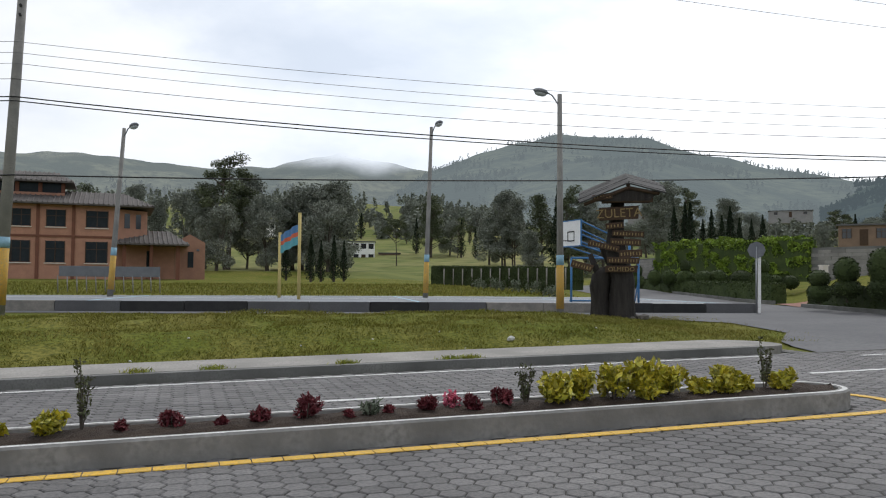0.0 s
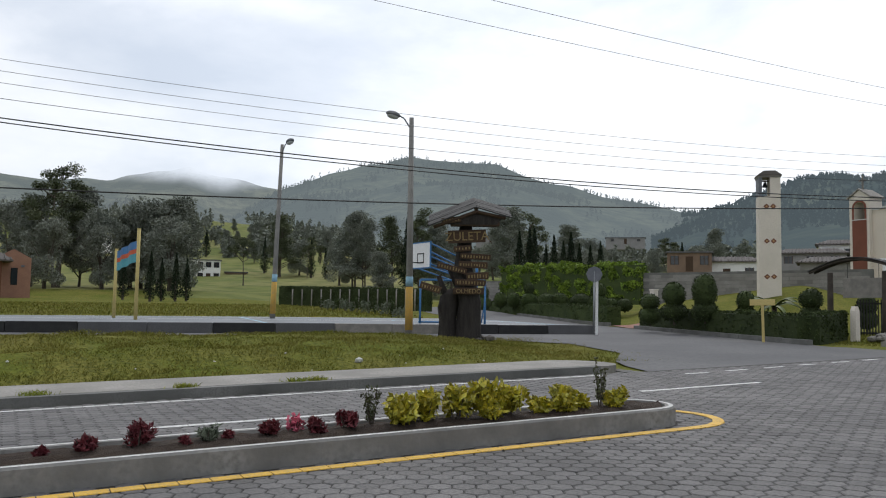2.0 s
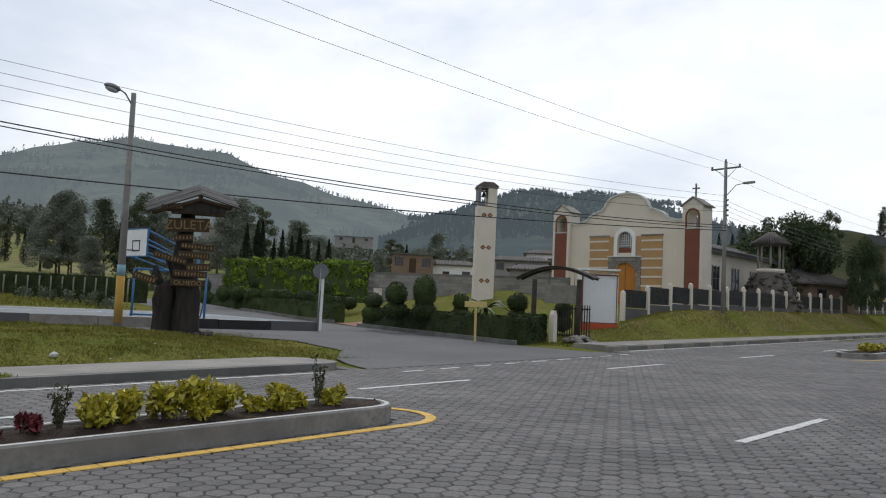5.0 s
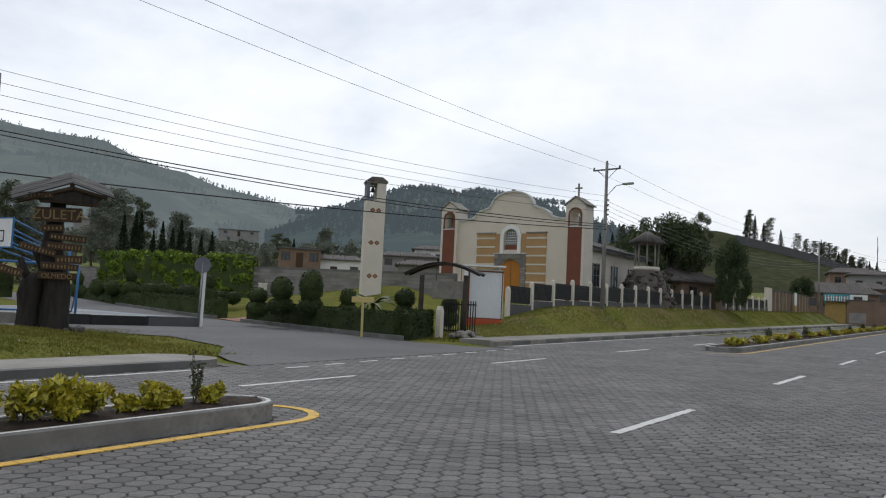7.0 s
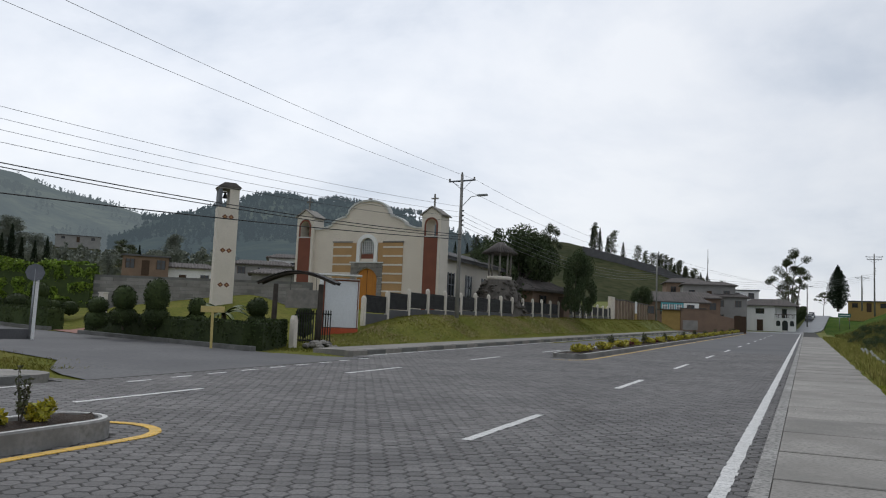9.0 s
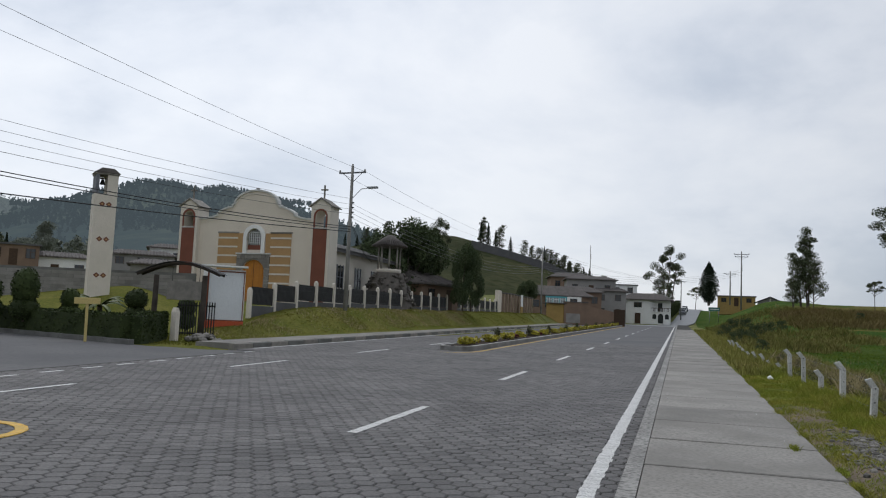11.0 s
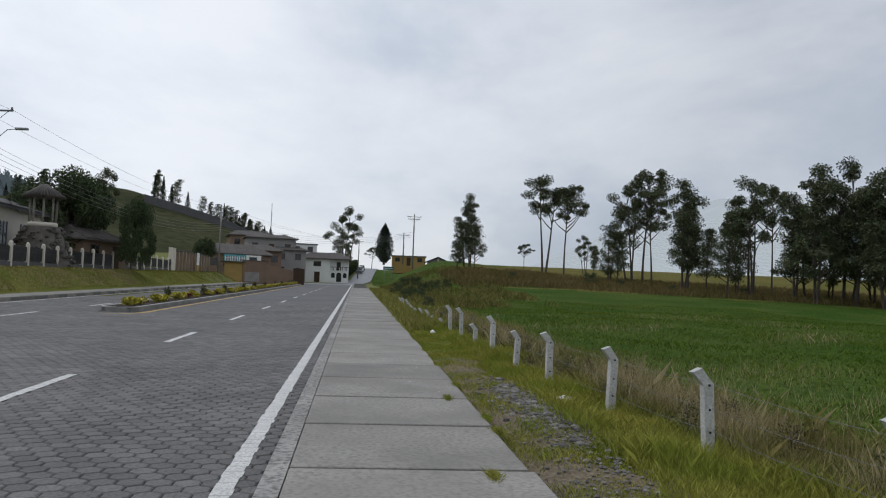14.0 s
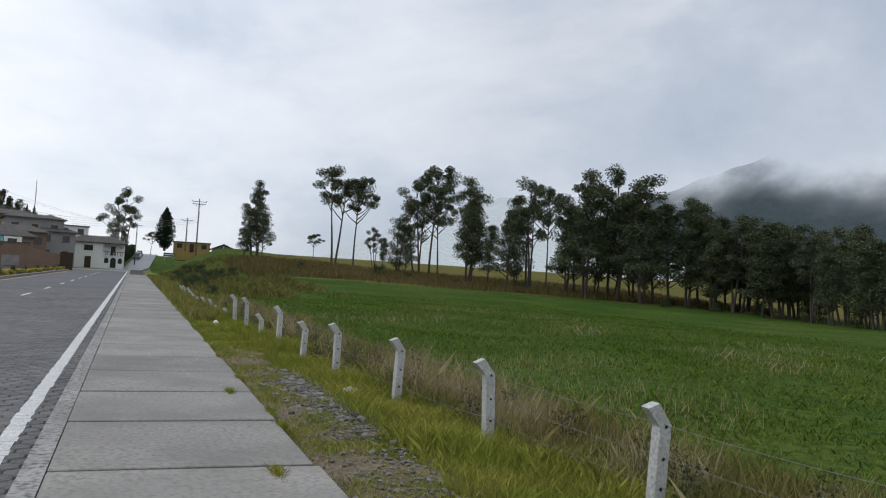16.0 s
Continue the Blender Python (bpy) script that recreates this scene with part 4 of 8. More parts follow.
LAB = {"euc": "tall eucalyptus with bare forked trunks and patchy crown", "col": "slender dense eucalyptus with a long narrow crown", "mix": "dark ragged eucalyptus with a full crown",
       "cyp": "narrow dark cypress", "con": "small dark pointed conifer", "broad": "dense dark rounded tree", "bush": "low dark shrub growing in the field"}
TREES = {
    "euc1": eucalyptus(1, 10, 0.55, 0.3, 17, 420, 0.16, 2, label=LAB["euc"]),
    "euc2": eucalyptus(2, 10, 0.5, 0.32, 19, 420, 0.16, 1, label=LAB["euc"]),
    "euc3": eucalyptus(3, 10, 0.42, 0.28, 22, 420, 0.16, 3, label=LAB["euc"]),
    "col1": eucalyptus(4, 10, 0.2, 0.14, 32, 330, 0.16, 1, label=LAB["col"], puff=1.1),
    "col2": eucalyptus(5, 10, 0.17, 0.16, 34, 330, 0.16, 2, label=LAB["col"], puff=1.15),
    "mix1": eucalyptus(6, 10, 0.1, 0.22, 34, 270, 0.17, 2, label=LAB["mix"], puff=1.3),
    "mix2": eucalyptus(7, 10, 0.14, 0.27, 32, 270, 0.17, 1, label=LAB["mix"], puff=1.4),
    "palemix": eucalyptus(13, 10, 0.1, 0.24, 36, 520, 0.2, 2, label="eucalyptus with a ragged open crown, grey-green paled as by haze", puff=1.35, material="euchazed"),
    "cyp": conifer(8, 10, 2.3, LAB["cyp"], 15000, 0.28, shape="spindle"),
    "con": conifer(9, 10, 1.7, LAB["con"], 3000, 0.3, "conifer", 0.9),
    "thin": broad(12, 10, 3.6, "rounded tree with an open crown, grey-green paled as by haze", 11000, 0.26, low=0.12, material="euchazed"),
    "broad": broad(10, 10, 4.2, LAB["broad"], 15000, 0.3, low=0.06),
    "bush": broad(11, 10, 6.5, LAB["bush"], 2600, 0.6, name="shrub", low=0.1),
}
tree_rng = random.Random(21)


def plant(kind, x, y, h, z=None, wide=1.0, group="", label=""):
    z = height(x, y) if z is None else z
    s = h / 10.0
    ob = copy_thing(TREES[kind], Matrix.Identity(4))
    ob.matrix_basis = Matrix.Translation((x, y, z)) @ Matrix.Rotation(tree_rng.uniform(0, 6.28), 4, "Z") @ Matrix.Diagonal((s * wide, s * wide, s, 1))
    if group or label:
        tagged(ob, label, group=group)
    return ob


# ---- trees of the northern slope ----
def slope_trees():
    # large dark stands behind the playing field: bearing, distance, height, kind
    for az, d, h, kind, wide in [
        (1.5, 125, 13, "mix1", 1.2), (3.0, 122, 17.5, "euc3", 1.2), (4.2, 128, 15, "mix2", 1.1), (0.2, 132, 12, "broad", 0.9), (5.6, 118, 11, "broad", 0.9), (2.2, 112, 9, "broad", 1.0),
        (9.0, 120, 12.5, "mix2", 1.3), (10.0, 118, 13.5, "mix1", 1.3), (8.4, 122, 13, "broad", 1.1), (7.4, 126, 12, "mix2", 1.2), (9.8, 112, 10, "broad", 1.1), (8.0, 126, 11, "broad", 1.0),
        (14.6, 150, 9, "euc2", 1.2), (17.0, 190, 15, "col2", 1.5), (16.0, 200, 9, "con", 1.0), (22.3, 140, 13.5, "mix1", 1.2), (23.0, 138, 12, "mix2", 1.1), (21.2, 150, 9, "broad", 0.9),
        (25.0, 120, 12, "col1", 1.3), (26.0, 118, 13, "con", 0.8), (27.0, 116, 13.5, "col2", 1.0), (27.9, 122, 12, "mix1", 1.0), (24.2, 112, 7, "mix1", 1.2), (29.2, 118, 10, "broad", 0.9),
        (33.0, 150, 15, "mix2", 1.3), (34.6, 165, 15, "euc3", 1.2), (37.5, 230, 15, "mix2", 1.4), (39.0, 240, 11, "broad", 1.1), (44.0, 260, 12, "euc1", 1.2), (46.0, 240, 9, "broad", 1.1), (47.2, 260, 15, "mix2", 1.1),
        (-8.5, 150, 13, "mix1", 1.2), (-6.0, 160, 14, "col2", 1.2), (-3.2, 155, 14, "mix1", 1.0), (-1.6, 165, 12, "mix2", 1.0), (-10, 140, 12, "mix2", 1.1), (-12, 150, 12, "broad", 1.1)]:
        x, y = at(az, d, WEST)
        # slope trees swap to kinds whose leaf colour has haze painted in
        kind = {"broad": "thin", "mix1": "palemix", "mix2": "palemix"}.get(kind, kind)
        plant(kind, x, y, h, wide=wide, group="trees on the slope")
    r = random.Random(5)
    for az, d, h in [(8.6, 84, 5.0), (9.3, 86, 4.4), (10.2, 86, 5.0), (10.9, 88, 4.5), (6.9, 90, 4.6), (19.2, 190, 9), (20.2, 180, 7)]:
        plant("con", *at(az, d, WEST), h, group="conifers by the field")
    for k in range(10):
        az = 33.9 + 0.62 * k + r.uniform(-0.15, 0.15)
        plant("con", *at(az, 86 + r.uniform(-1, 1), WEST), r.uniform(4.0, 6.0), z=4.3, wide=1.1, group="conifers behind the garden wall")
    for k in range(170):
        az, d = r.uniform(-14, 48), r.uniform(170, 360)
        if 10.8 < az < 14.5:
            d += 60
        plant(r.choice(["thin", "palemix", "euc2", "thin", "con", "palemix"]), *at(az, d, WEST), r.uniform(4, 9), wide=r.uniform(0.9, 1.4), group="trees on the slope")


slope_trees()


def far_woods(name, spots, label, leaf=1.3, per=26, material="euc"):
    """Far woods: many small crowns in one mesh."""
    rng = np.random.default_rng(len(spots))
    cs, rr = [], []
    for x, y, z, h in spots:
        for k in range(4):
            u = 0.25 + 0.2 * k
            cs.append((x + rng.normal() * h * 0.08, y + rng.normal() * h * 0.08, z + h * u))
            w = h * 0.24 * (1.15 - u) * rng.uniform(0.8, 1.4)
            rr.append((w, w, h * 0.16))
    V, F = leaf_quads(rng, cs, rr, [per] * len(cs), leaf, 1.7, 0.3)
    return tagged(leaf_part(name, V, F, M[material], None), label, "woods", kind="stuff")


r = random.Random(6)
spots = []
for k in range(3600):
    az, d = r.uniform(-16, 50), r.uniform(250, 640)
    if noise.noise((az * 0.4, d * 0.014, 4)) > 0.08:
        x, y = at(az, d)
        spots.append((x, y, height(x, y) - 1, r.uniform(5, 11)))
far_woods("far_woods", spots, "scattered dark trees on the far hazy slopes", 1.4, 22, "euchazed")


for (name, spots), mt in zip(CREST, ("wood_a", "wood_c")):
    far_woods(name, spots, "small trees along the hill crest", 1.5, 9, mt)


def hill_woods(key, n, hs, leaf, seed, cover):
    """Patches of trees over a far hillside."""
    r = random.Random(seed)
    vs = [v.co for v in HILLS[key].data.vertices]
    row = 18
    spots = []
    while len(spots) < n:
        i, k, u, w = r.randrange(len(vs) // row - 1), r.randrange(2, 11 if key == "b" else 16), r.random(), r.random()
        a = vs[i * row + k].lerp(vs[(i + 1) * row + k], u)
        b = vs[i * row + k + 1].lerp(vs[(i + 1) * row + k + 1], u)
        p = a.lerp(b, w)
        if noise.noise((p.x * 0.009, p.y * 0.006, seed)) + 0.5 * noise.noise((p.x * 0.03, p.y * 0.02, seed)) > cover:
            spots.append((p.x, p.y, p.z - 1.0, r.uniform(*hs)))
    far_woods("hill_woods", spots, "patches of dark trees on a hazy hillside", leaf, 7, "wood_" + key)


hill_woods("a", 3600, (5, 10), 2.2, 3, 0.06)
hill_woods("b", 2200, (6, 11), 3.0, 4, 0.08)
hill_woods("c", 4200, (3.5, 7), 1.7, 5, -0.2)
hill_rng = random.Random(31)
for x, y, z, h in CREST_SPOTS:
    ob = plant(hill_rng.choice(["con", "mix1", "con", "col2"]), x, y, h * 1.35, z=z - 0.4, wide=hill_rng.uniform(1.0, 1.5), group="tree row on the green hill")


# ---- poles, lamps, wires ----
def street_lamp(az, d, base, top, head, label, banded=True, lean=0.0):
    """A round concrete post with painted bands and a lamp head on a short arm; head: bearing of the arm."""
    x, y = at(az, d, WEST)
    h = top - base
    g = group_of("street_lamp", pose(x, y, base, 0, lean, 0), label, "lamp", "lamps round the court")
    part("post", tube((0, 0, -0.3), (0, 0, h), 0.15, 0.09, 12), M["pole"], g)
    if banded:
        part("yellow_band", tube((0, 0, 0.25), (0, 0, 1.95), 0.154, 0.145, 12), M["bandyellow"], g, "worn yellow band")
        part("blue_band", tube((0, 0, 1.96), (0, 0, 2.35), 0.149, 0.143, 12), M["paleblue"], g, "pale blue band")
    hx, hy = math.sin(radians(head)), math.cos(radians(head))
    arm = bmesh.new()
    cone(arm, (0, 0, h - 0.5), (hx * 0.3, hy * 0.3, h - 0.05), 0.03, 0.03, 6)
    cone(arm, (hx * 0.3, hy * 0.3, h - 0.05), (hx * 0.55, hy * 0.55, h + 0.08), 0.03, 0.03, 6)
    part("arm", arm, M["dimsteel"], g)
    bm = bmesh.new()
    bmesh.ops.create_uvsphere(bm, u_segments=12, v_segments=8, radius=0.5)
    for v in bm.verts:
        v.co = Vector((v.co.x * 0.62, v.co.y * 0.36, v.co.z * (0.3 if v.co.z > 0 else 0.16)))
    m = Matrix.Translation((hx * 0.75, hy * 0.75, h + 0.08)) @ Matrix.Rotation(radians(90 - head), 4, "Z") @ Matrix.Rotation(radians(-12), 4, "Y")
    bmesh.ops.transform(bm, matrix=m, verts=bm.verts)
    for f in bm.faces:
        f.smooth = True
    hd = part("lamp_head", bm, M["dimsteel"], g, "grey metal lamp head")
    bm = bmesh.new()
    bmesh.ops.create_uvsphere(bm, u_segments=10, v_segments=6, radius=0.5)
    for v in bm.verts:
        v.co = Vector((v.co.x * 0.5, v.co.y * 0.32, v.co.z * 0.2 - 0.07))
    bmesh.ops.transform(bm, matrix=m, verts=bm.verts)
    part("glass", bm, M["lamp"], hd)
    return g


street_lamp(26.25, 31.8, 0.5, 9.2, -75, "tall concrete lamp post with yellow and blue bands", lean=-0.3)
street_lamp(16.7, 44, 0.9, 10.3, 165, "concrete lamp post with a yellow band beside the court", lean=1.6)
street_lamp(-4.5, 43.5, 1.0, 9.4, 140, "leaning concrete lamp post beside the playing field", lean=3.2)


def insulator(p, parent, r=0.07):
    bm = bmesh.new()
    for k in range(3):
        cone(bm, (p[0], p[1], p[2] + 0.05 * k), (p[0], p[1], p[2] + 0.05 * k + 0.045), r, r * 0.6, 8)
    return part("insulator", bm, M["stone"], parent)


def utility_pole(x, y, base, top, label, arms=((0.0, 1.9),), lamp=False, lean=0.0, turn=0.0, r=0.15, bands=False):
    h = top - base
    g = group_of("utility_pole", pose(x, y, base, 0, lean, turn), label, "utility pole", "poles along the street")
    part("post", tube((0, 0, -0.4), (0, 0, h), r, r * 0.62, 12), M["pole"], g)
    if bands:
        part("yellow_band", tube((0, 0, 0.2), (0, 0, 2.0), r + 0.004, r * 0.96, 12), M["bandyellow"], g, "worn yellow band")
        part("blue_band", tube((0, 0, 2.01), (0, 0, 2.35), r, r * 0.95, 12), M["paleblue"], g, "pale blue band")
    for dz, w in arms:
        a = part("crossarm", boxed(-0.05, 0.05, -w / 2, w / 2, h - 0.45 - dz, h - 0.36 - dz, 0.01), M["dimsteel"], g)
        bm = bmesh.new()
        for s in (-1, 1):
            cone(bm, (0.04, s * w * 0.36, h - 0.42 - dz), (0.06, 0, h - 1.0 - dz), 0.018, 0.018, 5)
        part("brace", bm, M["dimsteel"], g)
        for s in (-1, 1):
            insulator((0, s * w * 0.47, h - 0.36 - dz), g)
    insulator((0, 0, h), g)
    for k in range(4):
        bm = bmesh.new()
        cone(bm, (0, -0.22, h - 2.3 - 0.3 * k), (0, -0.05, h - 2.3 - 0.3 * k), 0.045, 0.045, 8)
        part("spool", bm, M["black"], g)
    if lamp:
        bm = bmesh.new()
        cone(bm, (0, -0.1, h - 2.0), (0.0, -0.7, h - 1.45), 0.025, 0.025, 6)
        cone(bm, (0, -0.7, h - 1.45), (0.0, -1.2, h - 1.4), 0.025, 0.025, 6)
        part("lamp_arm", bm, M["steel"], g)
        part("lamp_head", boxed(-0.1, 0.1, -1.85, -1.15, h - 1.45, h - 1.32, 0.03), M["steel"], g, "flat grey lamp head")
    return g


PA = at(-10.95, 29, WEST)
PB = at(66.7, 50)
PC = at(80.55, 115)
utility_pole(*PA, 0.72, 13.4, "thick leaning concrete utility pole with painted bands", arms=(), lean=2.4, r=0.2, bands=True)
utility_pole(*PB, 2.05, 11.3, "tall concrete utility pole on the grass bank", lamp=True, turn=-8, r=0.14)
utility_pole(*PC, 4.2, 13.0, "concrete utility pole farther along the street", lamp=True, turn=-4, r=0.14)
P3 = at(93.9, 150, EAST)
utility_pole(*P3, 6.8, 16.6, "utility pole with two crossarms on the rise", arms=((0.0, 2.6), (0.45, 2.2)), turn=5)
utility_pole(*at(93.2, 165, EAST), 8.2, 14.2, "utility pole behind the field fence", arms=((0.0, 2.2),), turn=10)
utility_pole(*at(90.05, 205, EAST), 5.5, 15.0, "utility pole beside the climbing street", arms=((0.0, 2.4),), turn=0)
utility_pole(*at(83.9, 205), 15.0, 23.0, "thin pole on the hillside", arms=(), r=0.1)


def wire(p, q, sag, r, material, label):
    """A hanging cable."""
    p, q = Vector(p), Vector(q)
    n = 28
    pts = [p.lerp(q, k / n) - Vector((0, 0, 4 * sag * (k / n) * (1 - k / n))) for k in range(n + 1)]
    side = (q - p).cross(Vector((0, 0, 1))).normalized() * r
    verts, faces = [], []
    for c in pts:
        verts += [c + side, c + Vector((0, 0, r)), c - side, c - Vector((0, 0, r))]
    for k in range(n):
        for j in range(4):
            faces.append((4 * k + j, 4 * k + (j + 1) % 4, 4 * k + 4 + (j + 1) % 4, 4 * k + 4 + j))
    return tagged(mesh_part("cable", verts, faces, material), label, "cable", "overhead cables")


# from the leaning pole along the street to the pole on the bank
for za, zb, sag, r, mt in [(5.03, 7.2, 0.5, 0.022, "wire"), (7.53, 7.5, 1.0, 0.02, "wire"), (7.4, 7.35, 1.0, 0.018, "wire"), (8.1, 8.3, 1.0, 0.009, "wire"), (8.6, 8.6, 1.0, 0.008, "thinwire"), (8.95, 8.9, 0.95, 0.008, "thinwire"), (9.3, 9.25, 0.9, 0.008, "thinwire")]:
    wire((PA[0] + 0.3, PA[1] - 0.2, za), (PB[0], PB[1] - 0.1, zb), sag, r, M[mt], "dark overhead cable sagging between two poles" if mt == "wire" else "thin grey overhead wire between two poles")
    wire((PA[0] + 0.3, PA[1] - 0.2, za), (PA[0] - 40, PA[1] + 6, za + 0.5), 0.8, r, M[mt], "dark overhead cable running west from the pole")
for dy, zz in ((-0.9, 10.95), (0.9, 10.95)):
    wire((-30, 18.7 + dy, 11.6), (PB[0], PB[1] + dy * 0.95, zz), 1.1, 0.008, M["thinwire"], "thin power line high above the bank")
    wire((PB[0], PB[1] + dy, zz), (PC[0], PC[1] + dy, 12.7), 1.0, 0.009, M["thinwire"], "thin power line between street poles")
    wire((PC[0], PC[1] + dy, 12.7), (*at(90.05, 205, EAST), 14.7), 1.0, 0.012, M["thinwire"], "thin power line between street poles")
for k in range(4):
    wire((PB[0], PB[1], 9.0 - 0.3 * k), (PC[0], PC[1], 10.6 - 0.3 * k), 1.4, 0.01, M["thinwire"], "grey cable between street poles")
    wire((PC[0], PC[1], 10.6 - 0.3 * k), (P3[0], P3[1], 13.4 - 0.3 * k), 1.6, 0.012, M["thinwire"], "grey cable crossing the street")
for k in range(2):
    wire((PB[0], PB[1], 8.2 - 0.25 * k), (62, 24.5, 6.6), 0.5, 0.014, M["wire"], "dark service cable to the church")


# ---- carved sign on a double tree trunk ----
def text_part(body, size, m, material, parent, depth=0.012):
    cu = bpy.data.curves.new("lettering", "FONT")
    cu.body, cu.size, cu.extrude, cu.align_x, cu.align_y = body, size, depth, "CENTER", "CENTER"
    tmp = bpy.data.objects.new("lettering", cu)
    scene.collection.objects.link(tmp)
    me = bpy.data.meshes.new_from_object(tmp.evaluated_get(bpy.context.evaluated_depsgraph_get()))
    bpy.data.objects.remove(tmp)
    me.materials.clear()
    me.materials.append(material)
    ob = new("lettering", me)
    ob.parent = parent
    ob.matrix_local = m
    return ob


def trunk_sign():
    x, y = at(29.85, 28, WEST)
    z = height(x, y)
    g = group_of("sign_trunk", pose(x, y, z, 0, 0, -28), "gnarled dark double trunk carrying carved wooden signs under a small roof", "signpost")
    rng = np.random.default_rng(3)
    def stump(pts, rad, name):
        bm = bmesh.new()
        rows = []
        for k, (p, r0) in enumerate(zip(pts, rad)):
            row = []
            for j in range(14):
                a = 2 * math.pi * j / 14
                rr = r0 * (1 + 0.16 * noise.noise((math.cos(a) * 2 + p[0] * 3, math.sin(a) * 2, p[2] * 1.2)) + 0.08 * math.sin(3 * a + k * 0.4))
                row.append(bm.verts.new((p[0] + rr * math.cos(a), p[1] + rr * math.sin(a), p[2])))
            rows.append(row)
        for a, b in zip(rows, rows[1:]):
            for j in range(14):
                bm.faces.new((a[j], a[(j + 1) % 14], b[(j + 1) % 14], b[j])).smooth = True
        bm.faces.new(rows[-1])
        return part(name, bm, M["wood"], g)
    stump([(-0.38, 0, -0.3), (-0.4, 0, 0.2), (-0.42, 0, 0.7), (-0.46, 0, 1.1), (-0.36, 0, 1.5), (-0.18, 0, 1.75)], [0.42, 0.33, 0.3, 0.35, 0.36, 0.25], "trunk")
    stump([(0.3, 0, -0.3), (0.3, 0, 0.2), (0.3, 0, 0.8), (0.3, 0, 1.3), (0.22, 0, 1.7), (0.1, 0, 2.2), (0.08, 0, 2.7), (0.12, 0, 3.3), (0.18, 0, 4.05)], [0.55, 0.46, 0.42, 0.43, 0.42, 0.36, 0.3, 0.26, 0.22], "trunk")
    for p, q, r0 in (((-0.4, -0.1, 1.3), (-0.75, -0.15, 2.2), 0.14), ((-0.1, -0.1, 1.9), (-0.45, -0.1, 2.6), 0.12), ((-0.3, -0.1, 1.5), (0.1, -0.3, 1.9), 0.16)):
        part("branch", tube(p, q, r0, r0 * 0.6, 9), M["wood"], g)
    # gabled roof of weathered boards, its ridge climbing to the back
    rf = new("roof")
    rf.parent = g
    rs = random.Random(1)
    for k in range(9):
        y0 = -0.85 + 0.21 * k
        top = 4.5 + 0.3 * (y0 + 0.85)
        for xe, drop in ((-1.15, 0.66), (1.7, 0.34)):
            xe2, t = xe * rs.uniform(0.95, 1.03), rs.uniform(-0.012, 0.012)
            x1, z1 = 0.5, top + t
            x2, z2 = xe2, top - drop + t
            v = [(x1, y0, z1), (x2, y0, z2), (x2, y0 + 0.2, z2 + 0.06), (x1, y0 + 0.2, z1 + 0.06)]
            v += [(p[0], p[1], p[2] + 0.045) for p in v]
            bm = bmesh.new()
            bv = [bm.verts.new(p) for p in v]
            for f in ((0, 1, 2, 3), (4, 5, 6, 7), (0, 1, 5, 4), (1, 2, 6, 5), (2, 3, 7, 6), (3, 0, 4, 7)):
                bm.faces.new([bv[i] for i in f])
            bmesh.ops.recalc_face_normals(bm, faces=bm.faces)
            part("plank", bm, M["slate"], rf)
    part("gable_board", prism([(-0.75, 3.93), (0.5, 4.45), (1.45, 4.22), (1.2, 3.95)], -0.72, -0.66, "y"), M["wood"], rf)
    part("rafter", tube((0.5, -0.75, 4.38), (-0.95, -0.75, 3.83), 0.06, seg=6), M["board"], rf)
    part("rafter", tube((0.5, -0.75, 4.38), (1.5, -0.75, 4.17), 0.06, seg=6), M["board"], rf)
    part("ridge_beam", tube((0.5, -0.8, 4.45), (0.5, 1.0, 4.9), 0.07, seg=6), M["board"], rf)
    part("beam", boxed(-0.35, 1.3, -0.7, -0.55, 3.9, 4.06, 0.015), M["board"], g)
    part("beam", boxed(-0.35, 1.3, 0.6, 0.75, 4.0, 4.16, 0.015), M["board"], g)
    part("beam", boxed(0.12, 0.3, -0.7, 0.9, 4.07, 4.25, 0.015), M["board"], g)
    def sign(cx, cz, w, h, ang, text="", y0=-0.52):
        bm = boxed(-w / 2, w / 2, -0.03, 0.03, -h / 2, h / 2, 0.012)
        for v in bm.verts:
            v.co.x += 0.03 * noise.noise((v.co.z * 9, v.co.x, cz))
        b = part("sign_board", bm, M["board"], g, "carved brown wooden board")
        b.matrix_local = pose(cx, y0, cz, 0, ang, 0)
        if text:
            text_part(text, h * 0.95, pose(0, -0.034, -0.01, 90, 0, 0), M["letter"], b)
        else:
            n = max(5, int(w / 0.1))
            for k in range(n):
                px = -w / 2 + 0.08 + (w - 0.16) * k / (n - 1)
                tall = h * rs.uniform(0.2, 0.3)
                part("letter_bar", boxed(px - rs.uniform(0.01, 0.028), px + rs.uniform(0.008, 0.026), -0.036, -0.026, -tall, tall * rs.uniform(0.6, 1.0)), M["letter"], b)
        return b
    sign(0.2, 3.55, 1.3, 0.44, -3, "ZULETA")
    sign(-0.35, 4.08, 0.66, 0.2, -8, y0=-0.75)
    sign(0.06, 3.13, 0.6, 0.2, -5)
    sign(0.5, 2.86, 1.05, 0.2, 3)
    sign(0.42, 2.58, 1.0, 0.22, 2)
    sign(-0.3, 2.45, 1.05, 0.2, 13)
    sign(0.58, 2.2, 0.75, 0.25, -3, y0=-0.48)
    sign(0.34, 1.97, 1.05, 0.21, 1)
    sign(0.28, 1.68, 1.05, 0.22, 0, "OLMEDO")
    sign(-1.02, 1.78, 0.72, 0.24, 15)
    # stones round the foot
    for k in range(9):
        a = k * 0.75
        rock(group=None, x=0.2 + 0.85 * math.cos(a), y=-0.1 + 0.7 * math.sin(a), z=0.02, r=rs.uniform(0.08, 0.18), parent=g, seed=k)


